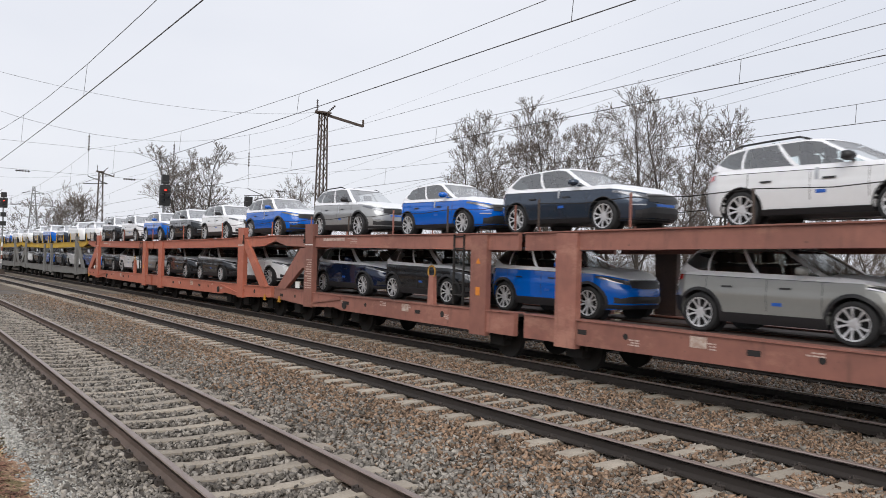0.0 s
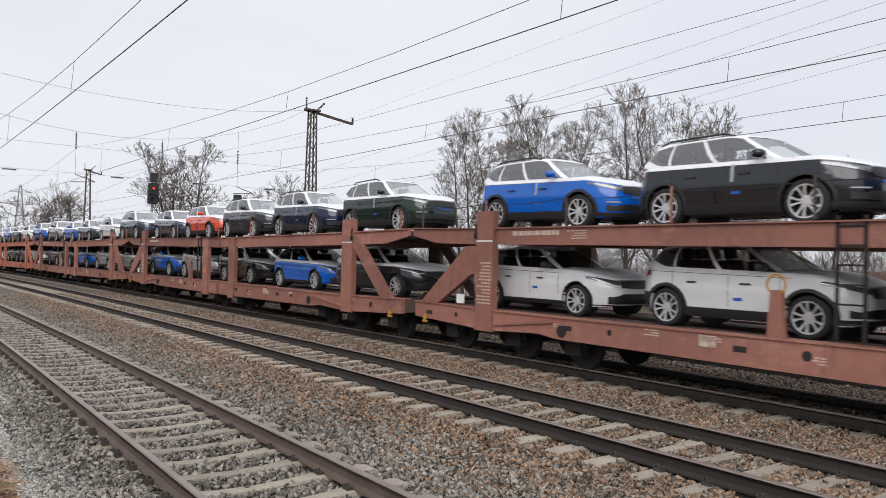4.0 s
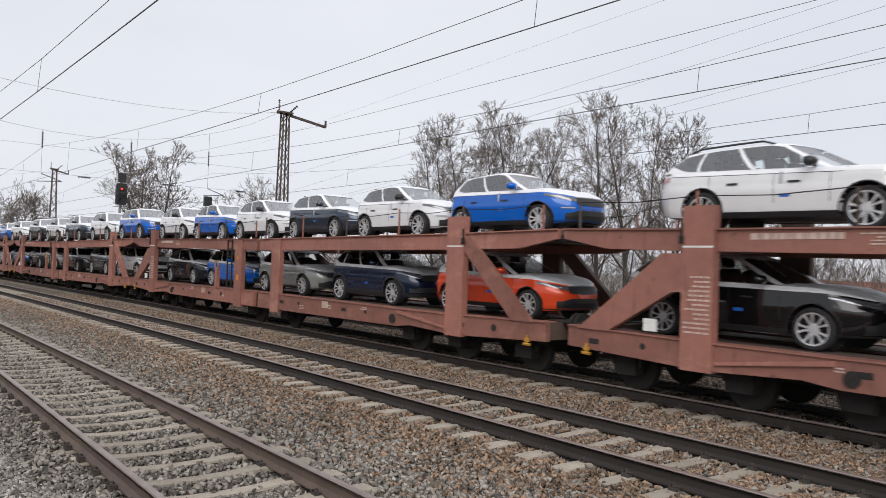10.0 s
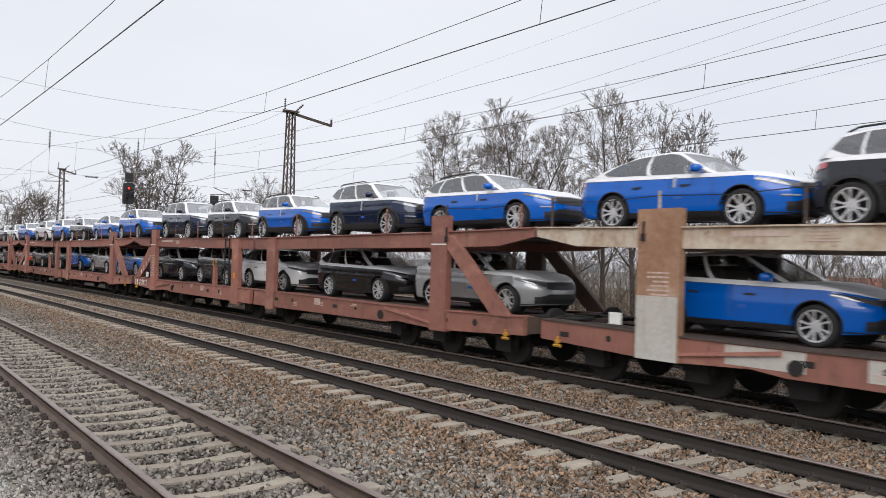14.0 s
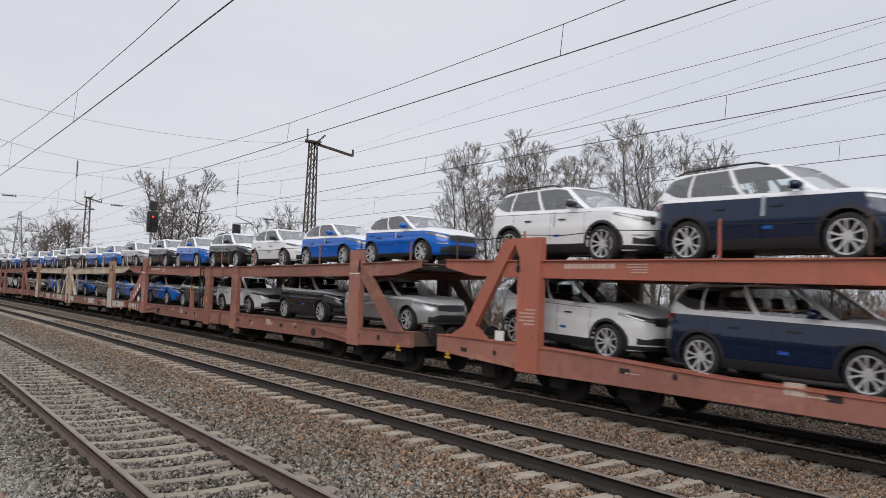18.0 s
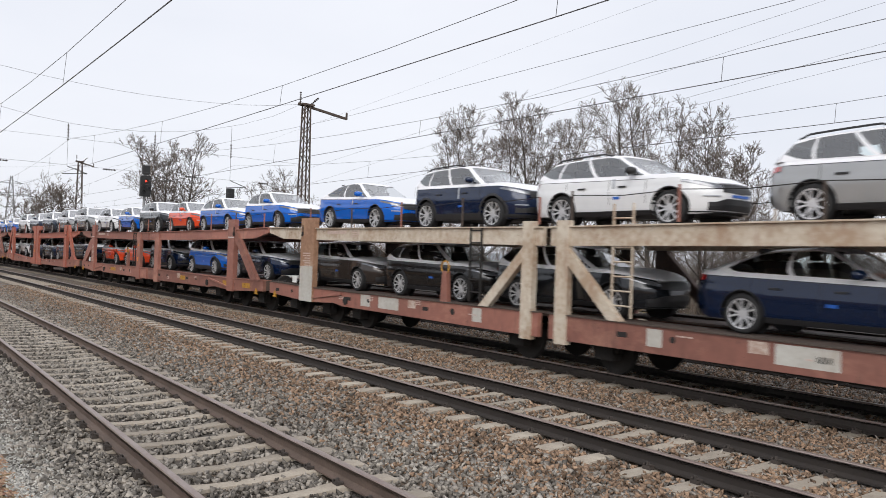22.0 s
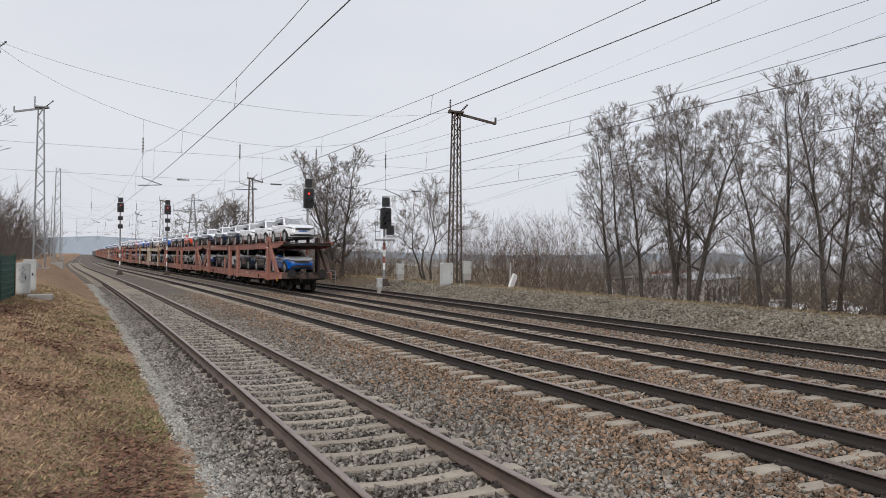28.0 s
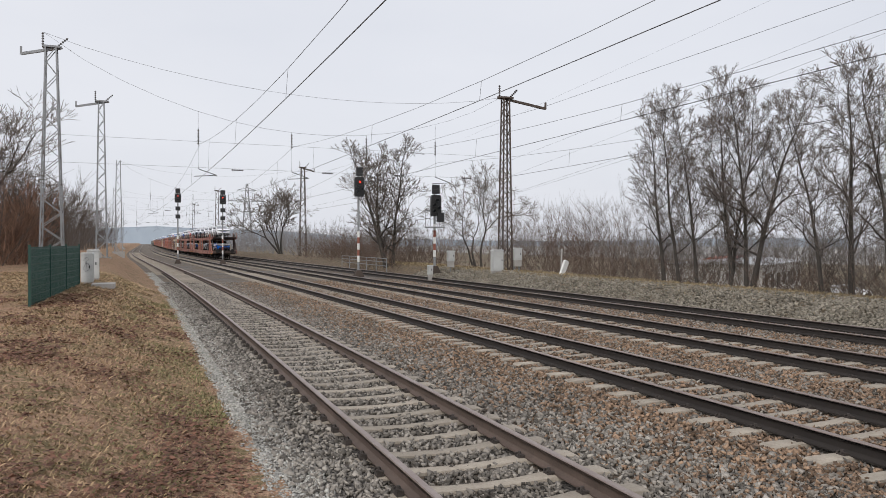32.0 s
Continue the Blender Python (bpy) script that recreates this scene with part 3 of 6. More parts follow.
def wagon(style, seed, simple=False):
    red, upper, post_mat, words = {
        "red": (M_RED, M_RED, M_RED, "oxide-red double-deck car-carrier wagon, articulated in the middle"),
        "fresh": (M_FRESH, M_FRESH, M_FRESH, "freshly painted bright red double-deck car-carrier wagon"),
        # Grey imitates distance haze; the far wagons' own paint is not known.
        "grey": (M_GREYPAINT, M_GREYPAINT, M_GREYPAINT, "dark grey double-deck car-carrier wagon far along the train"),
        "beige": (M_BEIGE, M_BEIGE, M_BEIGE, "faded beige double-deck car-carrier wagon with rust stains"),
        "mixed": (M_RED, M_BEIGE, M_BEIGE, "double-deck car-carrier wagon, brown below and faded beige above"),
        "yellow": (M_GREYPAINT, M_YELLOW, M_GREYPAINT, "grey double-deck car-carrier wagon with a yellow upper beam"),
        "orange": (M_ORANGE, M_ORANGE, M_ORANGE, "bright orange-red double-deck car-carrier wagon with A-shaped end frames"),
    }[style]
    rng = random.Random(seed)
    MID = half_length(style)
    sh = 2 * MID - 18.1
    w = thing("car_carrier_wagon", words, "wagon", "wagons of the train")
    orange = style == "orange"
    mixed = style in ("mixed", "beige")
    sides = M_RED if style in ("beige", "orange") else red
    spread = 0.46 if mixed else 1.31
    for half in (0, 1):
        turn = (lambda q: q) if not half else (lambda q: mirror_y(q, MID))
        for side in (-1, 1):
            a, c = (side * 1.50, side * 1.39) if side > 0 else (side * 1.50, side * 1.39)
            sill = [(-2.6, 0.70), (-0.3, 0.60), (0.35, 0.60), (1.6, 0.66), (2.1, 0.60), (MID - 0.15, 0.57), (MID - 0.15, 1.03), (2.0, 0.995), (0.3, 1.0), (-2.6, 1.05)]
            edge = [(-2.6, 1.05), (0.3, 1.0), (2.0, 0.995), (MID - 0.15, 1.03)]
            if orange:
                sill = [(-3.0, 0.72), (-0.5, 0.60), (0.45, 0.55), (3.0, 0.56), (MID - 0.15, 0.56), (MID - 0.15, 0.86), (4.2, 0.90), (1.2, 1.02), (-0.4, 1.06), (-3.0, 1.08)]
                edge = [(-3.0, 1.08), (-0.4, 1.06), (1.2, 1.02), (4.2, 0.90), (MID - 0.15, 0.86)]
            s = part("side_sill", Build().prism(turn(sill), "x", min(a, c), max(a, c)), sides, w)
            part("sill_flange", Build().prism(turn(edge + [(y, z + 0.022) for y, z in edge[::-1]]), "x", min(side * 1.53, side * 1.2), max(side * 1.53, side * 1.2)), M_RUSTMAST if mixed else red, s)
            beam = [(-2.8, 2.60), (-1.8, 2.42), (-0.2, 2.39), (MID - 0.1, 2.31), (MID - 0.1, 2.65), (0.0, 2.71), (-2.8, 2.76)]
            u = part("upper_beam", Build().prism(turn(beam), "x", min(side * 1.47, side * 1.38), max(side * 1.47, side * 1.38)), upper, w)
            part("beam_flange", Build().prism(turn([(-2.8, 2.76), (0, 2.71), (MID - 0.1, 2.65), (MID - 0.1, 2.675), (0, 2.735), (-2.8, 2.785)]), "x", min(side * 1.52, side * 1.2), max(side * 1.52, side * 1.2)), upper, u)
            if orange:
                post = [(-0.30, 0.55), (0.32, 0.55), (0.32, 3.17), (-0.45, 3.17), (-0.30, 2.85)]
                diag = [(-0.34, 3.17), (-0.75, 3.17), (-2.00, 1.34), (-2.55, 1.08), (-1.25, 1.08), (-1.62, 1.34), (-0.62, 2.80)]
                mid = [(7.10, 0.50), (8.63, 0.50), (8.63, 3.19), (7.42, 3.19), (7.42, 2.92), (7.85, 2.86), (7.98, 2.70), (7.98, 1.30), (7.78, 0.98), (7.10, 0.86)]
            else:
                post = [(-0.27, 0.57), (0.27, 0.57), (0.27, 3.08), (-0.27, 3.08)]
                diag = [(-0.20, 2.66), (-0.27, 2.36), (-1.72, 1.03), (-2.25, 1.03), (-0.42, 2.66)]
                if half:
                    diag = [(-0.10, 2.35), (-0.10, 1.75), (-0.45, 1.75), (-1.70, 1.03), (-2.35, 1.03), (-0.65, 2.35)]
                mid = [(MID - spread - 0.27, 0.50), (MID - spread + 0.27, 0.50), (MID - spread + 0.27, 2.64), (MID - spread - 0.27, 2.64)]
                if mixed:
                    wide = 0.40
                    post = [(-wide, 0.60), (wide, 0.60), (wide, 3.02), (-wide, 3.02)]
                    mid = [(MID - spread - 0.15, 0.50), (MID - spread + 0.15, 0.50), (MID - spread + 0.15, 2.78), (MID - spread - 0.15, 2.78)]
                    diag = [(MID - spread - 0.10, 2.30), (MID - spread - 0.10, 2.02), (MID - spread - 1.12, 1.04), (MID - spread - 1.42, 1.04)]
            # Far-side posts and braces take a dark colour for the shade there.
            p = part("end_post", Build().prism(turn(post), "x", min(side * 1.56, side * 1.40), max(side * 1.56, side * 1.40)), (M_RUSTPOST if mixed else post_mat) if side < 0 else M_DECKSHADE, w)
            if mixed and side < 0:
                part("post_panel", Build().prism(turn([(-wide + 0.01, 0.60), (wide - 0.01, 0.60), (wide - 0.01, 1.62), (-wide + 0.01, 1.62)]), "x", min(side * 1.57, side * 1.56), max(side * 1.57, side * 1.56)), M_PALEPOST, p, "pale grey repainted lower part of the post")
            part("diagonal_brace", Build().prism(turn(diag), "x", min(side * 1.54, side * 1.42), max(side * 1.54, side * 1.42)), post_mat if side < 0 else M_DECKSHADE, w)
            if not orange and side < 0 and not simple:
                ridge = Build().prism(turn([(2.05, 0.97), (0.30, 0.74), (0.30, 0.70), (2.05, 0.90)]), "x", -1.545, -1.50)
                part("stiffener", ridge, sides, s, "slanted stiffening rib on the sill")
                jack = Build().tube((-1.53, 2.25 if not half else 2 * MID - 2.25, 0.76), (-1.50, 2.25 if not half else 2 * MID - 2.25, 0.76), 0.11, n=14)
                part("jacking_pad", jack, M_UNDER, s, "dark round jacking pad")
            part("middle_post", Build().prism(turn(mid), "x", min(side * 1.535, side * 1.40), max(side * 1.535, side * 1.40)), post_mat if side < 0 else M_DECKSHADE, w)
            if side < 0 and not simple:
                yh = -0.30 if not half else 2 * MID + 0.24
                hook = Build().box(-1.60, yh, 2.50, -1.555, yh + 0.07, 2.62)
                hook.box(-1.585, yh + 0.02, 2.60, -1.555, yh + 0.05, 2.82)
                part("peg", hook, M_UNDER, p, "dark locking peg on the post")
                yl_ = -0.27 if not half else 2 * MID - 0.27
                if style in ("red", "fresh"):
                    part("white_line", Build().box(-1.564, yl_ + 0.01, 2.44, -1.561, yl_ + 0.53, 2.47), M_WHITE, p, "thin white painted line")
                sl = Build()
                for k in range(3):
                    ys_ = (-1.2, 3.4, 6.8)[k] if not half else (11.2 + sh, 14.7 + sh, 19.1 + sh)[k]
                    sl.tube((-1.5035, ys_, 0.84), (-1.499, ys_, 0.84), 0.055 if k else 0.075, n=10)
                    sl.box(-1.503, ys_ + 0.9, 0.78, -1.499, ys_ + 1.12, 0.87)
                tagged(part("drain_holes", sl, M_UNDER, s, "small dark holes in the sill"), kind="stuff")
                pl_ = 5.2 if not half else 12.6 + sh
                part("data_plate", Build().box(-1.508, pl_, 0.80, -1.500, pl_ + 0.30, 0.98), M_PLATE, s, "small pale data plate")
                if half:
                    lt = Build()
                    bars(lt, -1.562, 2 * MID - 0.22, 1.98 if not orange else 1.75, 0.44, 0.028, 13 if not orange else 5, 0.07, rng)
                    tagged(part("lettering", lt, M_MARK, p, "white stencilled data lines"), kind="stuff")
                lt = Build()
                y0 = 1.0 if not half else 10.2 + sh
                for k in range(4):
                    bars(lt, -1.504, y0 + 1.7 * k + rng.random(), 0.98 - rng.random() * 0.2, 0.15 + 0.2 * rng.random(), 0.022, rng.choice((1, 2, 3)), 0.042, rng)
                tagged(part("lettering", lt, M_MARK, s, "small white stencilled data on the sill"), kind="stuff")
                if half:
                    lt = Build()
                    bars(lt, -1.474, 16.0 + sh, 2.56, 1.3, 0.09, 1, 0.1, rng)
                    bars(lt, -1.474, 15.3 + sh, 2.62, 0.5, 0.02, 4, 0.045, rng)
                    tagged(part("lettering", lt, M_MARK, u, "white owner's lettering on the beam"), kind="stuff")
            # cable fence of the upper deck
            cb = Build()
            ys = [(-2.4 + 2.3 * k) if not half else (MID + 0.25 + (MID + 2.2) / 5 * k) for k in range(6)]
            many = Build()
            for k, y in enumerate(ys):
                st = Build() if side < 0 and not simple else many
                st.box(side * 1.44 - 0.016, y - 0.016, 2.72, side * 1.44 + 0.016, y + 0.016, 3.32 if k % 3 else 3.24)
                if st is not many:
                    part("stanchion", st, M_RUSTMAST if k % 2 else red, u)
            if many.v:
                tagged(part("stanchions", many, upper, u), kind="stuff")
            line = []
            for y in ys:
                line += [(side * 1.44, y, 3.24), (side * 1.44, y + 1.125, 3.19)]
            cb.pipe(line[:-1], 0.010)
            if not simple:
                part("cable", cb, M_UNDER, w, "slack black guard cable")
        y0, y1 = (-2.5, MID - 0.2) if not half else (MID + 0.2, 2 * MID + 2.5)
        steps = [y0 + (y1 - y0) * k / 10 for k in range(11)]
        for deck_name, up, words_, x0_, x1_ in (("lower_deck", False, "dirty steel wheel track of the lower deck", 0.35, 1.38), ("upper_deck", True, "dark wheel track of the upper deck", 0.40, 1.38)):
            for sx in (-1, 1):
                line_ = [(y, deck_z(style, up, y) + 0.002) for y in steps]
                part(deck_name, Build().prism(line_ + [(y, z - 0.04) for y, z in line_[::-1]], "x", min(sx * x0_, sx * x1_), max(sx * x0_, sx * x1_)), M_DECKSHADE, w, words_)
        top = Build()
        for k in range(9):
            y = y0 + 0.6 + k * (y1 - y0 - 1.2) / 8
            top.box(-1.38, y, 2.57, 1.38, y + 0.10, 2.645)
        tagged(part("deck_beams", top, M_DECKSHADE, w, "dark cross beams under the upper deck"), kind="stuff")
        # Added block that cuts light coming through under the floor.
        part("brake_gear", Build().prism([(-0.50, 0.46), (0.50, 0.46), (0.62, 0.60), (-0.62, 0.60)], "y", y0 + 0.6, y1 - 0.4), M_UNDER, w, "sooty brake gear under the floor")
        part("centre_beam", Build().box(-0.42, y0 + 0.3, 0.60, 0.42, y1 - 0.2, 0.74), M_UNDER, w, "sooty black centre beam")
        und = Build()
        for k in range(7):
            y = y0 + 0.8 + k * (y1 - y0 - 1.6) / 6
            und.box(-1.38, y, 0.62, 1.38, y + 0.12, 0.745)
        tagged(part("cross_beams", und, M_UNDER, w), kind="stuff")
        for ya in ((-1.65, 0.45, 2.15, MID - 1.15) if not half else (MID + 1.15, 15.95 + sh, 17.65 + sh, 19.75 + sh)):
            ax = part("wheelset", Build().spin([(-0.80, 0.0), (-0.80, 0.10), (-0.76, 0.30), (-0.76, 0.42), (-0.69, 0.42), (-0.69, 0.44), (-0.66, 0.44), (-0.66, 0.08), (0.66, 0.08), (0.66, 0.44), (0.69, 0.44), (0.69, 0.42), (0.76, 0.42), (0.76, 0.30), (0.80, 0.10), (0.80, 0.0)], n=22), M_UNDER, w, "black wheel pair on its axle", True)
            ax.location = (0, ya, 0.42)
            for side in (-1, 1):
                bx = Build().box(side * 0.98 - 0.12, -0.22, -0.14, side * 0.98 + 0.12, 0.22, 0.20)
                bx.box(side * 0.98 - 0.05, -0.55, 0.14, side * 0.98 + 0.05, 0.55, 0.22)
                bx.box(side * 0.98 - 0.06, -0.30, 0.0, side * 0.98 + 0.06, -0.22, 0.45)
                bx.box(side * 0.98 - 0.06, 0.22, 0.0, side * 0.98 + 0.06, 0.30, 0.45)
                if not simple and side < 0:
                    part("axle_box", bx, M_UNDER, ax)
        reach = 3.0 if orange else 2.6
        ye, d = (-reach, -1) if not half else (2 * MID + reach, 1)
        hs = Build().box(-1.39, min(ye, ye - d * 0.18), 0.72, 1.39, max(ye, ye - d * 0.18), 1.045)
        part("headstock", hs, M_DECKSHADE, w, "grimy dark headstock")
        for sx in (-1, 1):
            part("bridge_plate", Build().box(sx * 0.72 - 0.36, min(ye - d * 0.35, ye + d * 0.18), 1.045, sx * 0.72 + 0.36, max(ye - d * 0.35, ye + d * 0.18), 1.075), M_UNDER, w, "dark folding bridge plate")
        ue = -2.8 if not half else 2 * MID + 2.8
        part("end_plate", Build().box(-1.37, min(ue, ue - d * 0.5), 2.56, 1.37, max(ue, ue - d * 0.5), 2.66), M_UNDER, w, "dark plate under the end of the upper deck")
        for side in (-1, 1):
            bf = Build()
            bf.tube((side * 0.87, ye, 1.0), (side * 0.87, ye + d * 0.19, 1.0), 0.115, 0.10, 12)
            bf.tube((side * 0.87, ye + d * 0.19, 1.0), (side * 0.87, ye + d * 0.25, 1.0), 0.24, 0.24, 16)
            part("buffer", bf, M_UNDER, w, "black buffer", True)
            if simple or side > 0:
                continue
            yh = Build().tube((-1.53, ye - d * 0.45, 0.78), (-1.53, ye - d * 0.45, 0.60), 0.024, n=6)
            yh.tube((-1.53, ye - d * 0.53, 0.61), (-1.53, ye - d * 0.37, 0.61), 0.030, n=6)
            yh.box(-1.55, min(ye - d * 0.50, ye - d * 0.40), 0.66, -1.50, max(ye - d * 0.50, ye - d * 0.40), 0.72)
            part("coupling_handle", yh, M_BRIGHTYELLOW, w, "yellow coupling handle")
        hk = Build().box(-0.07, min(ye, ye + d * 0.26), 0.92, 0.07, max(ye, ye + d * 0.26), 1.06)
        hk.tube((0, ye + d * 0.24, 1.0), (0, ye + d * 0.25, 0.72), 0.04, n=6)
        part("coupling", hk, M_UNDER, w)
        part("brake_hose", Build().tube((-0.35, ye, 0.85), (-0.35, ye + d * 0.22, 0.55), 0.03, n=6), M_UNDER, w)
    if simple:
        return w
    lad = Build()
    yl = MID + 1.90 if not orange else MID + 1.35
    for y in (yl, yl + 0.36):
        lad.box(-1.50, y - 0.02, 1.1, -1.46, y + 0.02, 2.75)
    for k in range(6):
        lad.box(-1.495, yl, 1.3 + 0.26 * k, -1.465, yl + 0.36, 1.325 + 0.26 * k)
    part("ladder", lad, M_UNDER, w, "narrow dark ladder to the upper deck")
    if not orange:
        lever = Build().prism([(MID + 2.97, 1.03), (MID + 3.23, 1.03), (MID + 3.18, 1.72), (MID + 3.02, 1.72)], "x", -1.52, -1.42)
        part("winch_post", lever, red, w)
        whl = Build()
        for k in range(12):
            t0, t1 = k * math.pi / 6, (k + 1) * math.pi / 6
            whl.tube((-1.50, MID + 3.10 + 0.14 * math.cos(t0), 1.80 + 0.14 * math.sin(t0)), (-1.50, MID + 3.10 + 0.14 * math.cos(t1), 1.80 + 0.14 * math.sin(t1)), 0.018, n=5)
        part("winch_wheel", whl, M_BRIGHTYELLOW, w, "yellow hand wheel")
    if style in ("red", "fresh", "orange"):
        tri = Build().prism([(MID + 1.24, 2.02), (MID + 1.38, 2.02), (MID + 1.31, 2.15)] if not orange else [(MID + 0.3, 2.0), (MID + 0.46, 2.0), (MID + 0.38, 2.14)], "x", -1.545, -1.537)
        part("warning_mark", tri, M_ORANGEMARK, w, "orange warning triangle on the middle post")
        part("warning_plate", Build().box(-1.545, MID + 1.24 if not orange else MID + 0.3, 1.34, -1.537, MID + 1.38 if not orange else MID + 0.46, 1.52), M_ORANGEMARK, w, "small orange plate")
    if mixed:
        for y, d in ((14.6, 0.9), (15.9, 0.45), (11.5, 0.3), (7.0, 0.3), (4.2, 0.9), (1.5, 0.5)) if style == "mixed" else ((-2.4, 2.0), (1.0, 0.5), (3.3, 1.4), (8.2, 0.8), (11.3, 1.6), (13.6, 0.5), (15.2, 1.0), (17.0, 1.2)):
            part("paint_patch", Build().box(-1.503, y, 0.69, -1.4995, y + d, 0.98), M_PALEPOST, w, "pale repair patch on the brown sill")
    if mixed:
        for yl2 in (MID - 2.0,):
            ld = Build()
            for y in (yl2, yl2 + 0.42):
                ld.tube((-1.44, y, 1.10), (-1.44, y, 3.05), 0.022, n=6)
            for k in range(7):
                ld.tube((-1.44, yl2, 1.3 + 0.25 * k), (-1.44, yl2 + 0.42, 1.3 + 0.25 * k), 0.016, n=5)
            part("ladder", ld, M_BEIGE, w, "pale end ladder")
    box = Build().box(-1.50, 18.85 + sh, 1.10, -1.47, 19.10 + sh, 1.30)
    part("document_box", box, M_WHITE, w, "white label holder")
    return w


# ---- cars ----
SIZE = 0.935
CARS = {   # length, width, height, wheelbase, front overhang, bonnet end, bonnet height, belt, roof back, tail glass foot, wheel radius, category words
    "hatch": (4.05, 1.76, 1.48, 2.52, 0.80, 0.98, 0.97, 0.97, 3.62, 3.93, 0.32, "hatchback"),
    "longhatch": (4.36, 1.79, 1.48, 2.65, 0.86, 1.08, 0.96, 0.97, 3.86, 4.24, 0.33, "long hatchback"),
    "crossover": (4.26, 1.80, 1.55, 2.66, 0.83, 1.05, 1.03, 1.03, 3.90, 4.17, 0.345, "compact crossover"),
    "suv": (4.40, 1.85, 1.63, 2.65, 0.88, 1.10, 1.08, 1.08, 4.06, 4.32, 0.36, "sport utility car"),
    "bigsuv": (4.70, 1.89, 1.70, 2.80, 0.91, 1.14, 1.11, 1.11, 4.38, 4.62, 0.37, "large sport utility car"),
    "estate": (4.66, 1.83, 1.49, 2.69, 0.88, 1.16, 0.97, 0.98, 4.22, 4.58, 0.335, "estate car"),
    "smallestate": (4.26, 1.76, 1.49, 2.52, 0.82, 1.0, 0.97, 0.97, 3.92, 4.17, 0.32, "small estate car"),
    "liftback": (4.68, 1.83, 1.48, 2.69, 0.88, 1.16, 0.96, 0.98, 3.50, 4.40, 0.335, "liftback car"),
}
CARS = {k: tuple(v * SIZE for v in q[:11]) + q[11:] for k, q in CARS.items()}


def plan_w(p, u):
    """Half width at the station u: nose and tail curve round in plan."""
    L, W = p[0], p[1]
    f = (min(max(u, 0) / 0.60, 1)) ** (1 / 3.6)
    r = (min(max(L - u, 0) / 0.42, 1)) ** (1 / 4.6)
    return W / 2 * min(f, r)


def front_u(p, x):
    return 0.60 * (abs(x) / (p[1] / 2)) ** 3.6


def rear_u(p, x):
    return p[0] - 0.42 * (abs(x) / (p[1] / 2)) ** 4.6


def top_z(p, u):
    """Bonnet edge, then the line under the windows."""
    L, hc, zc, zb = p[0], p[5], p[6], p[7]
    if u < hc:
        t = max(u, 0) / hc
        return zc - 0.16 + 0.16 * (1 - (1 - t) ** 2.0)
    return zc + (zb + 0.06 - zc) * (u - hc) / (L - hc)


def film_z(p, u):
    return top_z(p, u) - 0.02 - 0.05 * smooth(0.0, p[5], u)


def low_z(p, u):
    L, wb, fo = p[0], p[3], p[4]
    r = p[10] + 0.05
    z = 0.21 + 0.04 * max(0, 1 - u / 0.5) ** 2 + 0.12 * max(0, 1 - (L - u) / 0.5) ** 2
    for c in (fo, fo + wb):
        d = abs(u - c)
        if d < r:
            z = max(z, p[10] + math.sqrt(r * r - d * d))
    return z


def ramp(v, *pairs):
    return float(np.interp(v, [a for a, _ in pairs], [b for _, b in pairs]))


def surf(p, u, z, side, out=0.0):
    """A point of the painted body at the station u and height z."""
    L, zc, zb = p[0], p[6], p[7]
    zn = zc - 0.16
    t = (z - 0.2) / (film_z(p, u) - 0.2)
    k = ramp(t, (0, 0.915), (0.10, 0.955), (0.22, 0.972), (0.36, 0.978), (0.48, 0.992), (0.70, 1.0), (0.735, 0.988), (0.9, 0.982), (1.0, 0.968), (1.15, 0.93))
    a = max(0.0, 1 - u / 0.75) * ramp(z, (0.2, 0.07), (0.32, 0.015), (0.42, 0.0), (0.56, 0.0), (0.62, 0.012), (zn - 0.05, 0.05), (zn + 0.03, 0.11), (zc, 0.22))
    b = max(0.0, 1 - (L - u) / 0.5) * ramp(z, (0.2, 0.09), (0.4, 0.012), (0.55, 0.0), (0.75, 0.012), (zb - 0.1, 0.05), (zb + 0.1, 0.12))
    x = plan_w(p, u) * k
    if out:
        e = 0.01
        dx, du = (plan_w(p, u + e) - plan_w(p, u - e)), 2 * e
        n = math.hypot(dx, du)
        return (side * (x + out * du / n), u + a - b - out * dx / n, z)
    return (side * x, u + a - b, z)


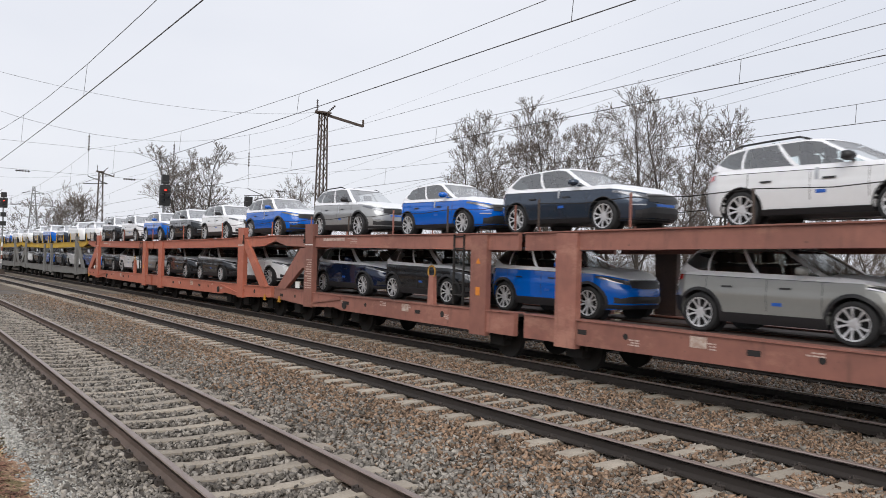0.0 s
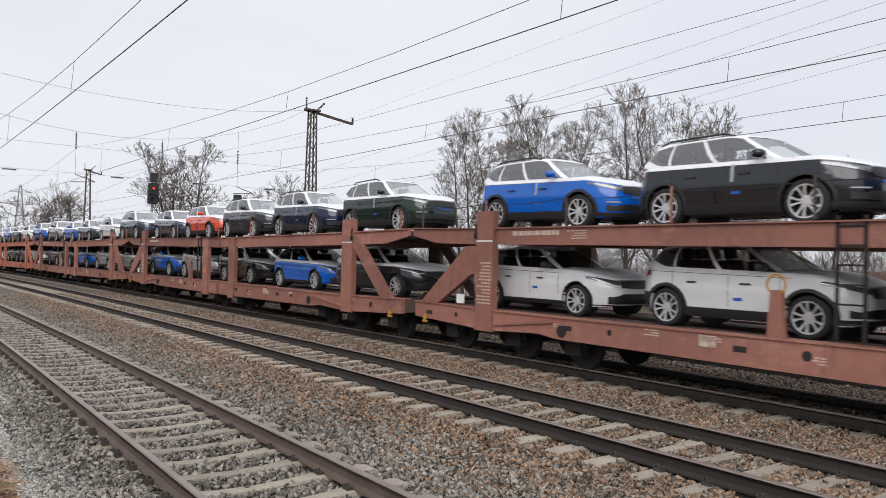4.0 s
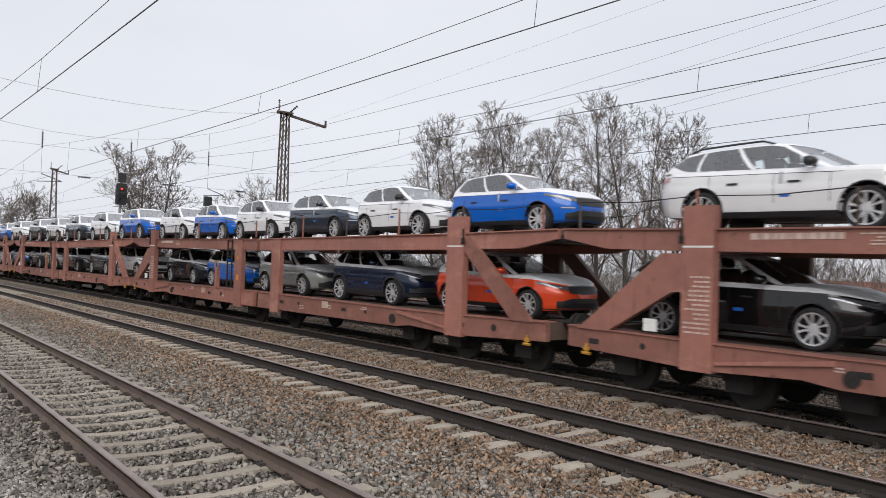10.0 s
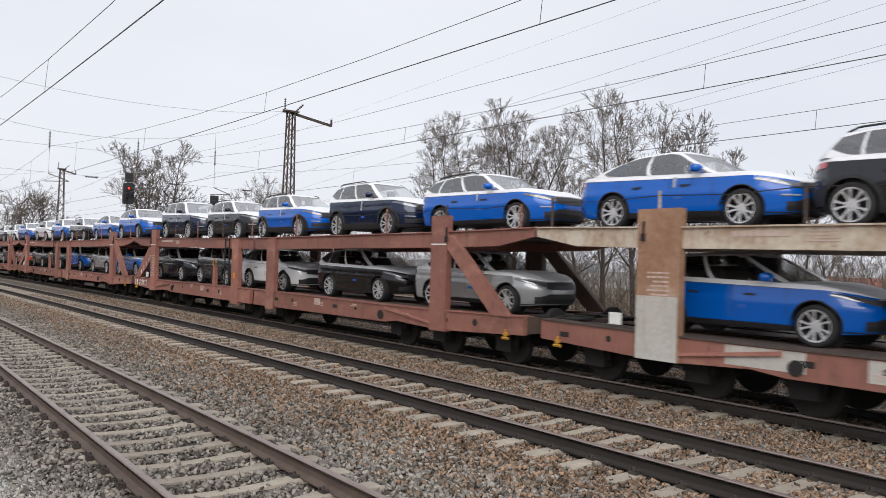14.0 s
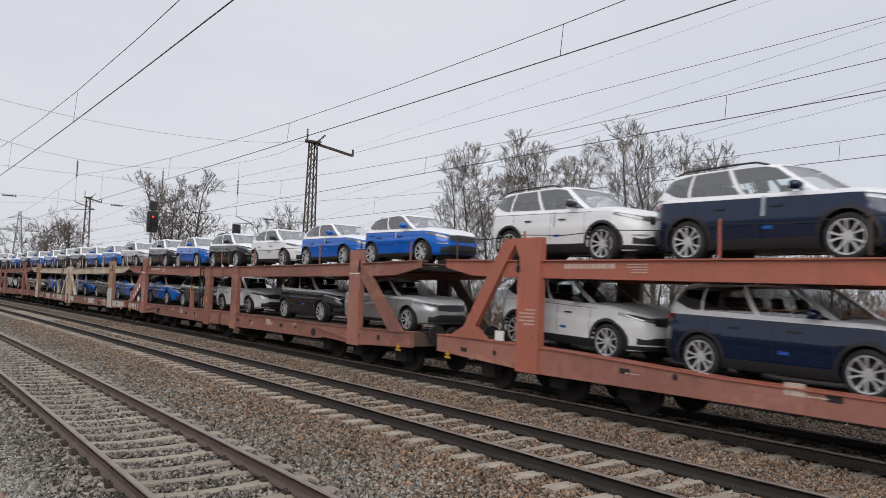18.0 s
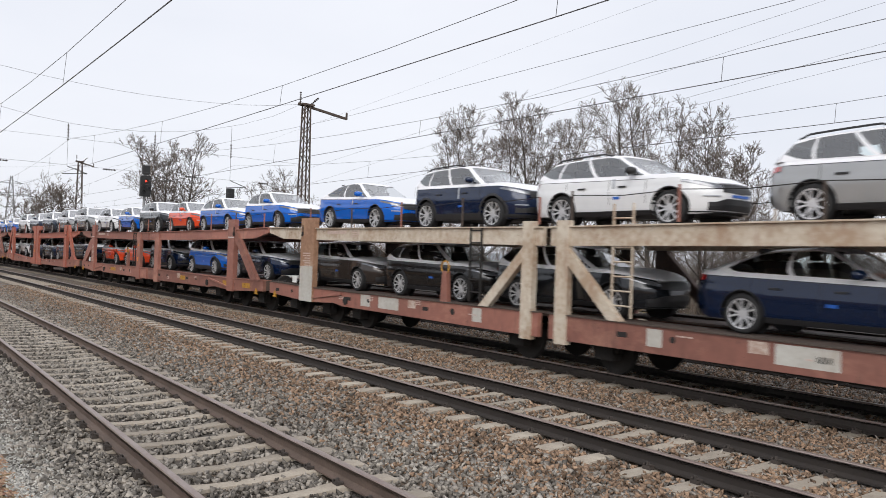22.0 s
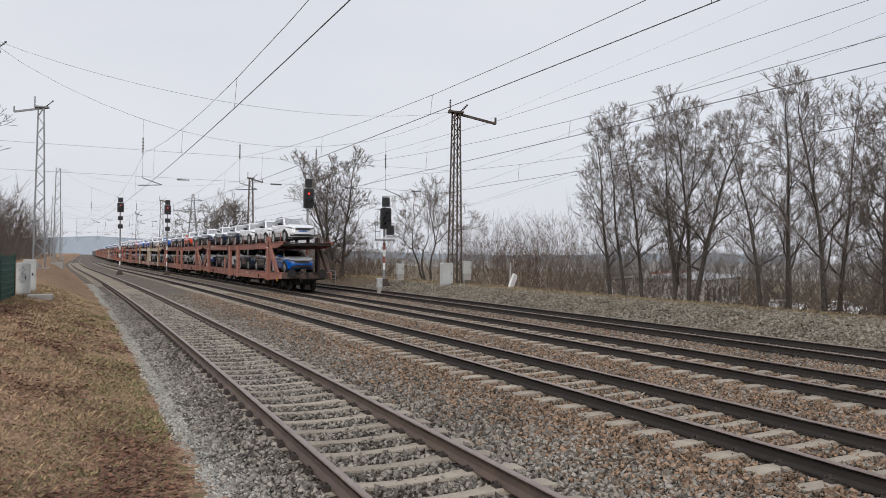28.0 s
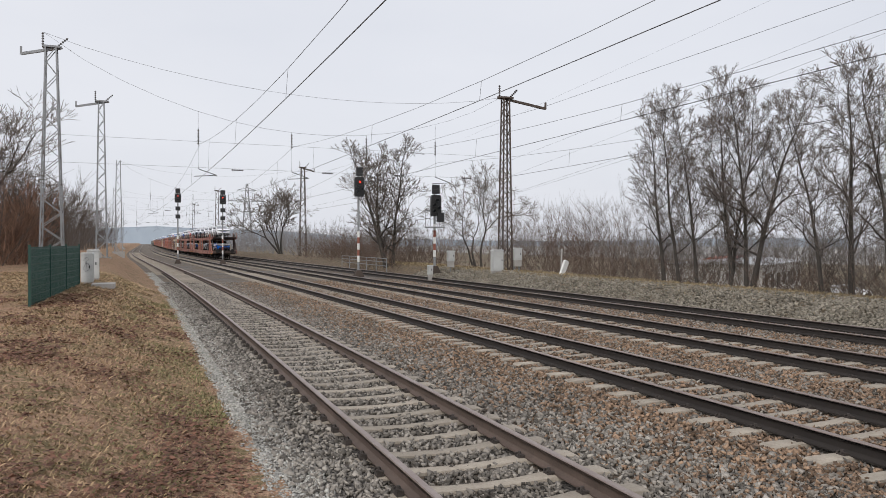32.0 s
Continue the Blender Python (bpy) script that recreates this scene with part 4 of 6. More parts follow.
def car_meshes(kind):
    p = CARS[kind]
    L, W, H, wb, fo, hc, zc, zb, rb, tg, wr = p[:11]
    hw = W / 2
    zn = zc - 0.16
    r = wr + 0.05
    tall = kind in ("suv", "bigsuv", "crossover")
    long = kind in ("suv", "bigsuv", "estate", "smallestate", "crossover")
    lip = 0.05 if tall else 0.014
    us = {front_u(p, hw * f) for f in (0.0, 0.15, 0.3, 0.45, 0.58, 0.68, 0.76, 0.83, 0.89, 0.94, 0.975, 1.0)}
    us |= {rear_u(p, hw * f) for f in (0.0, 0.2, 0.4, 0.58, 0.70, 0.80, 0.88, 0.94, 0.98, 1.0)}
    us |= {hc, hc + 0.5, (hc + L) / 2, L - 0.7}
    for c in (fo, fo + wb):
        for k in range(13):
            us.add(c - r * math.cos(math.pi * k / 12))
        us |= {c - r - 0.002, c + r + 0.002}
    us = sorted(us)
    ring = [(-1, u) for u in reversed(us)] + [(1, u) for u in us]
    body, film = Build(), Build()

    def column(side, u):
        z0, z1 = low_z(p, u), film_z(p, u)
        return [surf(p, u, z0 + (z1 - z0) * v, side) for v in (0, 0.08, 0.2, 0.34, 0.46, 0.58, 0.68, 0.73, 0.82, 0.91, 1.0)]
    cols = [column(*s) for s in ring]
    body.grid(cols, flip=True)
    body.grid([[c[0], (c[0][0] * 0.80, c[0][1], c[0][2] + 0.01)] for c in cols])
    film.grid([[surf(p, u, film_z(p, u), s), surf(p, u, film_z(p, u) * 0.45 + top_z(p, u) * 0.55, s)] + [(surf(p, u, top_z(p, u), s)[0] * 0.975, surf(p, u, top_z(p, u), s)[1], top_z(p, u))] for s, u in ring], flip=True)

    def deck(stations, crown):
        rows = []
        for u in stations:
            x, y, z = surf(p, u, top_z(p, u), 1)
            lift = crown * min(1, u / 0.25, (L - u) / 0.1 + 0.01)
            rows.append([(f * x * 0.975, y, z + lift * (1 - f * f) ** 0.8 + 0.012 * lift / 0.05 * math.exp(-((abs(f) - 0.62) / 0.07) ** 2)) for f in (-1, -0.9, -0.75, -0.66, -0.6, -0.5, -0.25, 0, 0.25, 0.5, 0.6, 0.66, 0.75, 0.9, 1)])
        return rows
    film.grid(deck([u for u in us if u < hc - 0.02] + [hc, hc + 0.15, hc + 0.3], 0.05), flip=True)
    film.grid(deck([tg - 0.12] + [u for u in us if u > tg - 0.1], 0.02), flip=True)

    def patch(u0, u1, za, zb_, side, out, n=8, m=2, edge=0.02):
        """A shallow panel over the body between two stations; za and zb_ may be functions of the station."""
        g = Build()
        fa = za if callable(za) else (lambda u: za)
        fb = zb_ if callable(zb_) else (lambda u: zb_)
        rows = []
        for i in range(n + 1):
            u = u0 + (u1 - u0) * i / n
            a, b = fa(u), fb(u)
            q = [surf(p, u, a + (b - a) * j / m, side, out) for j in range(m + 1)]
            rows.append([surf(p, u, a, side, -edge)] + q + [surf(p, u, b, side, -edge)])
        return g.grid(rows, flip=side > 0)

    def nose(x0, x1, za, zb_, out, n=12, m=2, back=False):
        """A panel over the nose or tail from x0 to x1."""
        g = Build()
        rows = []
        fa = za if callable(za) else (lambda x: za)
        fb = zb_ if callable(zb_) else (lambda x: zb_)
        for i in range(n + 1):
            x = x0 + (x1 - x0) * i / n
            u = rear_u(p, x) if back else front_u(p, x)
            u = min(max(u, 1e-5), L - 1e-5)
            s = -1 if x < 0 else 1
            a, b = fa(abs(x)), fb(abs(x))
            q = [surf(p, u, a + (b - a) * j / m, s) for j in range(m + 1)]
            o = out if back else -out
            rows.append([(q[0][0], q[0][1] - o * 1.5, q[0][2])] + [(v[0] * (1 + abs(out) * 0.5), v[1] + o, v[2]) for v in q] + [(q[-1][0], q[-1][1] - o * 1.5, q[-1][2])])
        return g.grid(rows, flip=not back)
    trims = []
    for side in (-1, 1):
        trim = Build()
        trims.append(trim)
        sill = 0.36 if tall else 0.29
        for g in (patch(fo + r, fo + wb - r, 0.20, sill, side, 0.010, 6),):
            trim.v, trim.f = trim.v + g.v, trim.f + [tuple(i + len(trim.v) for i in q) for q in g.f]
        for c in (fo, fo + wb):
            arc = []
            for k in range(17):
                t = -0.13 * math.pi + 1.26 * math.pi * k / 16
                y, z = -math.cos(t), math.sin(t)
                q = []
                for rr, out in ((r, 0.014), (r + lip, 0.012), (r + lip + 0.006, -0.01)):
                    q.append(surf(p, min(max(c + y * rr, 0.02), L - 0.02), max(wr + z * rr, 0.2), side, out))
                arc.append(q)
            trim.grid(arc, flip=side > 0)
            trim.grid([[a[0], (a[0][0] - side * 0.25, a[0][1], a[0][2])] for a in arc], flip=side < 0)
    # glasshouse: a tapering shell with a curved plan
    drop = 0.045 if kind in ("bigsuv", "suv", "crossover") else 0.075

    rake = 0.76 if tall else 0.84
    top_u = hc - 0.06 + rake

    def span(b):
        return hc - 0.06 + rake * b ** 0.93, tg - (tg - rb) * b ** 1.4

    def roof_edge(u):
        t = (u - top_u) / (rb - top_u)
        return H - 0.055 - 0.045 * max(0, 1 - t * 3.2) ** 2 - drop * max(0, t) ** 2.2

    def shell(u, b, side=1):
        f, k = span(b)
        w = hw * (0.935 - 0.205 * b ** 1.25)
        w *= min(1, max((u - f) / 0.42, 0) ** (1 / 3.0), max((k - u) / 0.26, 0) ** (1 / 4.0))
        ub = hc - 0.06 + (u - f) / (k - f) * (tg - hc + 0.06)
        ut = top_u + (u - f) / (k - f) * (rb - top_u)
        z0 = top_z(p, ub) - 0.012
        return (side * w, u, z0 + (roof_edge(ut) - z0) * b)

    def side_pt(a, b, side):
        f, k = span(b)
        return shell(f + 0.29 + a * (k - f - 0.29 - 0.16), b, side)

    def end_pt(f, b, back):
        """A point of the windscreen or rear window; f runs across."""
        u0, u1 = span(b)
        u = u1 - 0.26 * abs(f) ** 4 if back else u0 + 0.42 * abs(f) ** 3
        x, y, z = shell(u, b)
        return (hw * (0.935 - 0.205 * b ** 1.25) * f, y, z)
    roof = Build()
    f1, k1 = span(1)
    stations = [f1 + 0.42 * v ** 3 for v in (0.02, 0.3, 0.5, 0.7, 0.85, 1)] + [f1 + 0.42 + (k1 - f1 - 0.68) * i / 6 for i in range(1, 7)] + [k1 - 0.26 * v ** 4 for v in (0.85, 0.7, 0.5, 0.02)]
    rows = []
    for u in stations:
        x, y, z = shell(u, 1)
        up = 0.055 * min(1, (u - f1) / 0.3 + 0.05, (k1 - u) / 0.2 + 0.05)
        rows.append([(f * x, u, z + up * (1 - f ** 4) ** 0.9) for f in (-1, -0.94, -0.82, -0.55, -0.28, 0, 0.28, 0.55, 0.82, 0.94, 1)])
    roof.grid(rows, flip=True)
    panes = ((0.02, 0.39), (0.425, 0.745), (0.765, 0.96)) if long else ((0.02, 0.455), (0.49, 0.90))
    windows = []
    for side in (-1, 1):
        edges = [0.0] + [e for q in panes for e in q] + [1.0]
        for k in range(0, len(edges), 2):
            roof.grid([[side_pt(edges[k] + (edges[k + 1] - edges[k]) * i / 2, b / 6, side) for i in range(3)] for b in range(7)], flip=side < 0)
        for a0, a1 in panes:
            g = Build()
            n = 8
            aa = [a0 + (a1 - a0) * i / n for i in range(n + 1)]
            low = [0.03 + 0.03 * a + 0.34 * smooth(0.80, 1.0, a) for a in aa]
            high = [0.955 - 0.13 * smooth(0.74, 1.0, a) - 0.06 * smooth(0.10, 0.0, a) for a in aa]
            g.grid([[side_pt(a, lo + (hi - lo) * b / 5, side) for a, lo, hi in zip(aa, low, high)] for b in range(6)], flip=side < 0)
            if side < 0:
                windows.append(g)
            roof.grid([[side_pt(a, hi + (1 - hi) * j / 2, side) for a, hi in zip(aa, high)] for j in range(3)], flip=side < 0)
            roof.grid([[side_pt(a, lo * j / 2, side) for a, lo in zip(aa, low)] for j in range(3)], flip=side < 0)
        # corner pillars between the side windows and the end windows
        for back in (False, True):
            rows = []
            for b in range(7):
                t = b / 6
                f, k = span(t)
                e = end_pt(0.83 * side, t, back)
                q = []
                for i in range(4):
                    u = (k - 0.16 + (e[1] - k + 0.16) * i / 3) if back else (f + 0.29 + (e[1] - f - 0.29) * i / 3)
                    q.append(shell(u, t, side))
                q[3] = e
                rows.append(q)
            roof.grid(rows, flip=(side > 0) != back)

    def screen(back, b0, b1):
        return Build().grid([[end_pt(f, b0 + (b1 - b0) * j / 6, back) for f in (-0.83, -0.7, -0.5, -0.25, 0, 0.25, 0.5, 0.7, 0.83)] for j in range(7)], flip=back)
    front, back = screen(False, 0.0, 0.97), screen(True, 0.10, 0.86)
    for b0, b1 in ((0.0, 0.10), (0.86, 1.0)):
        g = screen(True, b0, b1)
        roof.grid([g.v[i * 9:(i + 1) * 9] for i in range(7)], flip=True)
    # front and rear details
    zg = zn - 0.035
    grille = nose(-0.50 * hw, 0.50 * hw, lambda x: zg - 0.15 + 0.05 * x, lambda x: zg + 0.015 - 0.03 * x, 0.016)
    if tall:
        intake = nose(-0.80 * hw, 0.80 * hw, lambda x: 0.345, lambda x: 0.475 - 0.04 * smooth(0.42, 0.58, x) + 0.03 * smooth(0.60, 0.70, x), 0.014, 16)
        rear = nose(-0.97 * hw, 0.97 * hw, 0.32, 0.58, 0.012, 16, back=True)
    else:
        intake = nose(-0.74 * hw, 0.74 * hw, lambda x: 0.27, lambda x: 0.47 - 0.06 * smooth(0.35, 0.55, x), 0.012, 14)
        rear = nose(-0.80 * hw, 0.80 * hw, 0.32, 0.46, 0.012, 16, back=True)
    skirt = nose(-0.97 * hw, 0.97 * hw, 0.235, 0.315 if tall else 0.255, 0.010, 16)
    surround = nose(-0.53 * hw, 0.53 * hw, lambda x: zg + 0.012 - 0.03 * x, lambda x: zg + 0.032 - 0.03 * x, 0.020)
    fogs = []
    for side in (-1, 1):
        fogs.append(nose(side * 0.56 * hw, side * 0.80 * hw, 0.50, 0.522, 0.018, 4, 1))
        if side < 0:
            fogs[-1].f = [q[::-1] for q in fogs[-1].f]
    lamps, tails, mirrors = [], [], []
    for side in (-1, 1):
        x0 = 0.50 * hw
        u0, u1 = front_u(p, x0), 0.55
        lm = Build()
        rows = []
        for i in range(11):
            x = x0 + (0.985 * hw - x0) * i / 10
            u = front_u(p, x)
            top = film_z(p, u) - 0.028
            bot = top - 0.085 + 0.040 * (i / 10) ** 2
            rows.append([surf(p, u, bot, side, -0.01), surf(p, u, bot, side, 0.010), surf(p, u, (bot + top) / 2, side, 0.014), surf(p, u, top, side, 0.008), surf(p, u, top, side, -0.01)])
        lm.grid(rows, flip=side > 0)
        lamps.append(lm)
        tl = Build()
        rows = []
        for i in range(9):
            u = L - 0.36 + 0.355 * (i / 8) ** 0.6
            zt = film_z(p, u) - 0.005
            zl = zt - 0.13 + 0.05 * (1 - i / 8)
            rows.append([surf(p, u, zl, side, -0.01), surf(p, u, zl, side, 0.012), surf(p, u, zt, side, 0.010), surf(p, u, zt, side, -0.01)])
        tl.grid(rows, flip=side > 0)
        tails.append(tl)
        mr = Build()
        mx, mu, mz = side * (hw + 0.09), hc + 0.46, top_z(p, hc) + 0.085
        rows = []
        for k in range(6):
            s = (0.25, 0.72, 0.93, 1.0, 1.0, 0.88)[k]
            rows.append([(mx + side * (0.115 * s * math.copysign(abs(math.cos(2 * math.pi * i / 12)) ** 0.7, math.cos(2 * math.pi * i / 12)) - 0.02 * (1 - s)), mu - 0.09 + 0.16 * k / 5 + 0.05 * (i in (4, 5, 6, 7, 8)) * 0, mz + 0.07 * s * math.copysign(abs(math.sin(2 * math.pi * i / 12)) ** 0.7, math.sin(2 * math.pi * i / 12))) for i in range(12)])
        mr.grid(rows, closed=True)
        mr.f += [tuple(range(len(mr.v) - 12, len(mr.v))), tuple(reversed(range(12)))]
        mr.tube((side * (hw - 0.08), mu, mz - 0.055), (mx, mu, mz - 0.04), 0.022, n=5)
        mirrors.append(mr)
    seats = Build()
    for u, xs in ((hc + 1.15, (-0.36, 0.36)), (hc + 1.95, (-0.38, 0.0, 0.38))):
        for x in xs:
            seats.box(x - 0.24, u - 0.5, 0.45, x + 0.24, u + 0.05, 0.62)
            m = pose(x, u, 0.6, -14, 0, 0)
            seats.box(-0.22, -0.02, 0, 0.22, 0.10, 0.56, m)
            seats.box(-0.12, 0, 0.60, 0.12, 0.09, 0.76, m)
    seats.box(-hw * 0.80, 0.35, 0.30, hw * 0.80, L - 0.35, 0.40)
    seats.box(-hw * 0.76, hc + 0.20, 0.55, hw * 0.76, hc + 0.60, zc - 0.06)
    seats.box(-hw * 0.86, hc + 0.45, 0.45, -hw * 0.80, L - 0.6, zb - 0.10)
    seats.box(hw * 0.80, hc + 0.45, 0.45, hw * 0.86, L - 0.6, zb - 0.10)
    rails = []
    if long:
        for side in (-1, 1):
            rail = Build()
            rails.append(rail)
            pts = []
            for i in range(9):
                u = f1 + 0.40 + (k1 - f1 - 0.62) * i / 8
                x, y, z = shell(u, 1, side)
                pts.append((x * 0.97, u, z + (0.012 if i in (0, 8) else 0.062)))
            rail.pipe(pts, 0.017, 5)
    tyre = Build().spin([(-0.10, wr * 0.66), (-0.11, wr * 0.74), (-0.112, wr * 0.90), (-0.09, wr * 0.985), (-0.05, wr), (0.05, wr), (0.09, wr * 0.985), (0.112, wr * 0.90), (0.11, wr * 0.62)], n=20)
    tyre.spin([(0.0, 0.0), (0.0, wr * 0.66), (-0.10, wr * 0.66)], n=20)
    rim = Build().spin([(-0.092, wr * 0.775), (-0.112, wr * 0.765), (-0.108, wr * 0.70), (-0.03, wr * 0.665)], n=20)
    for k in range(5):
        for q in (-1, 1):
            t, t2 = 2 * math.pi * k / 5 + q * 0.20, 2 * math.pi * k / 5 + q * 0.24
            rim.bar((-0.085, 0.06 * math.cos(t), 0.06 * math.sin(t)), (-0.104, wr * 0.72 * math.cos(t2), wr * 0.72 * math.sin(t2)), 0.027, 0.026)
            t3 = 2 * math.pi * k / 5 + q * 0.33
            rim.bar((-0.094, wr * 0.42 * math.cos(t2), wr * 0.42 * math.sin(t2)), (-0.102, wr * 0.72 * math.cos(t3), wr * 0.72 * math.sin(t3)), 0.015, 0.02)
    rim.spin([(-0.098, 0.0), (-0.098, 0.05), (-0.085, 0.085), (-0.05, 0.09)], n=14)
    arch = Build().box(-hw + 0.30, 0.25, 0.22, hw - 0.30, L - 0.25, 0.34)
    for side in (-1, 1):
        for c in (fo, fo + wb):
            arch.spin([(side * (hw - 0.30), 0.0), (side * (hw - 0.30), r)], n=14)
            for i in range(-28, 0):
                x, y, z = arch.v[i]
                arch.v[i] = (x, y + c, z + wr)
    pl = nose(-0.25, 0.25, zg - 0.215, zg - 0.17, 0.016, 4)
    doors = fo + wb * 0.46
    st = patch(doors - 0.10, doors + 0.06, 0.50, 0.55, -1, 0.005, 1, 1, 0.005)
    tape = patch(doors + 0.02, doors + 0.075, 0.70, lambda u: film_z(p, u) + 0.02, -1, 0.007, 1, 4, 0.005)
    seam = Build()

    def join(dst, g):
        o = len(dst.v)
        dst.v += g.v
        dst.f += [tuple(i + o for i in q) for q in g.f]
    for u in (hc + 0.22, fo + wb * 0.52, fo + wb - r * 0.35):
        z0 = 0.41 if u < fo + wb * 0.8 else wr + r * 0.98
        join(seam, patch(u, u + 0.010, z0, lambda v: film_z(p, v) - 0.004, -1, 0.002, 1, 6, 0.004))
    for u in (fo + wb * 0.36, fo + wb * 0.36 + 0.98):
        join(seam, patch(u, u + 0.19, zb - 0.205, zb - 0.178, -1, 0.022, 3, 1, 0.002))
    # Black strip painted as the shadow line under the film edge.
    join(seam, patch(hc + 0.05, L - 0.42, lambda u: film_z(p, u) - 0.010, lambda u: film_z(p, u) - 0.001, -1, 0.002, 16, 1, 0.004))
    d = {"p": p, "long": long}
    d["seam"] = seam.mesh("door_seam", M_BLACK)
    d["body"] = body.weld().mesh("body", None, True)
    d["film"] = film.weld().mesh("bonnet_film", M_FILM, True)
    d["trims"] = [g.weld().mesh("side_cladding", M_BLACK, True) for g in trims]
    d["roof"] = roof.weld().mesh("roof", M_FILM, True)
    d["windows"] = [g.mesh("side_window", M_GLASS, True) for g in windows]
    d["front"], d["back"] = front.mesh("windscreen", M_SCREEN, True), back.mesh("rear_window", M_GLASS, True)
    join(intake, skirt)
    d["grille"], d["intake"], d["rear"] = grille.mesh("grille", M_BLACK), intake.mesh("air_intake", M_BLACK), rear.mesh("rear_skirt", M_BLACK)
    d["surround"] = surround.mesh("grille_surround", M_STEEL)
    d["fogs"] = [g.mesh("fog_lamp", M_TAPE) for g in fogs]
    d["lamps"] = [g.mesh("headlamp", M_LAMP, True) for g in lamps]
    d["tails"] = [g.mesh("tail_lamp", M_TAIL, True) for g in tails]
    d["mirrors"] = [g.mesh("wing_mirror", None, True) for g in mirrors]
    d["seats"], d["arch"] = seats.mesh("interior", M_SEAT), arch.mesh("underbody", M_BLACK)
    d["rails"] = [g.weld().mesh("roof_rail", M_BLACK) for g in rails]
    d["tyre"], d["rim"] = tyre.weld().mesh("tyre", M_TYRE, True), rim.mesh("rim", M_RIM, False)
    d["plate"], d["sticker"] = pl.mesh("plate_cover", M_BLUEBAR), st.mesh("blue_sticker", M_BLUEBAR)
    d["tape"] = tape.mesh("film_strip", M_TAPE)
    return d


CAR_DATA = {}
PAINTED = {}
WORDS = {"blue": "bright blue", "navy": "dark navy blue", "dark": "dark graphite grey", "steel": "steel blue", "steelblue": "deep metallic blue", "grey": "mid grey", "silver": "silver grey",
         "white": "white", "red": "orange-red", "black": "black", "green": "dark green", "brown": "dark brown"}


def painted(kind, which, colour):
    key = (kind, which, colour)
    if key not in PAINTED:
        src = CAR_DATA[kind]["body"] if which == "body" else CAR_DATA[kind]["mirrors"][which]
        me = src.copy()
        me.materials.clear()
        me.materials.append(PAINT[colour] if not (which != "body" and colour in ("white", "silver")) else M_BLACK)
        PAINTED[key] = me
    return PAINTED[key]


def car(kind, colour, level, simple=False):
    if kind not in CAR_DATA:
        CAR_DATA[kind] = car_meshes(kind)
    d = CAR_DATA[kind]
    c = thing("car", "new %s %s with white protective film" % (WORDS[colour], d["p"][11]), "car", "new cars on the train")
    b = part("body", painted(kind, "body", colour), None, c)
    part("bonnet_film", d["film"], None, b, "white protective film on bonnet and shoulders")
    part("roof", d["roof"], None, c, "roof and window frames under white film")
    L, W, H, wb, fo = d["p"][:5]
    wr = d["p"][10]
    for side in (-1, 1):
        for y in (fo, fo + wb):
            if simple and side > 0:
                continue
            if side > 0 and level == "upper":
                continue
            w = part("tyre", d["tyre"], None, c)
            w.matrix_basis = pose(side * (W / 2 - 0.125), y, wr, 0, 0, 0 if side < 0 else 180)
            if side < 0 and not simple:
                part("rim", d["rim"], None, w, "silver five-spoke alloy rim")
    part("windscreen", d["front"], None, c)
    if simple:
        return c
    part("interior", d["seats"], None, c, "dark seats and dashboard")
    part("grille", d["grille"], None, b)
    for g in d["trims"]:
        part("side_cladding", g, None, b)
    part("underbody", d["arch"], None, b)
    for g in d["windows"]:
        part("side_window", g, None, c)
    part("rear_window", d["back"], None, c)
    part("air_intake", d["intake"], None, b)
    part("grille_surround", d["surround"], None, b, "bright metal strip over the grille")
    if level == "upper":
        part("fog_lamp", d["fogs"][0], None, b)
    for k in (0, 1):
        part("headlamp", d["lamps"][k], None, b)
    part("wing_mirror", painted(kind, 0, colour), None, c)
    tagged(part("door_seam", d["seam"], None, b), kind="stuff")
    part("tail_lamp", d["tails"][0], None, b)
    part("rear_skirt", d["rear"], None, b)
    part("blue_sticker", d["sticker"], None, b)
    if level == "upper":
        part("plate_cover", d["plate"], None, b, "blue strip on the bumper")
        part("film_strip", d["tape"], None, b)
        if d["rails"]:
            for g in d["rails"]:
                part("roof_rail", g, None, c)
    return c


# ---- the train ----
STYLE = {0: "fresh", -1: "yellow", -2: "yellow", 8: "beige", 10: "orange", 12: "mixed"}
PLACE = {0: 213.65, 1: 189.09, 2: 164.27, 3: 139.35, 4: 114.52, 5: 89.81, 6: 64.95, 7: 39.92, 8: 14.83, 9: -10.02, 10: -34.22, 11: -59.95, 12: -85.06, 13: -110.07, 14: -135.01}
for k in range(-1, -9, -1):
    PLACE[k] = 216.8 - 24.85 * k
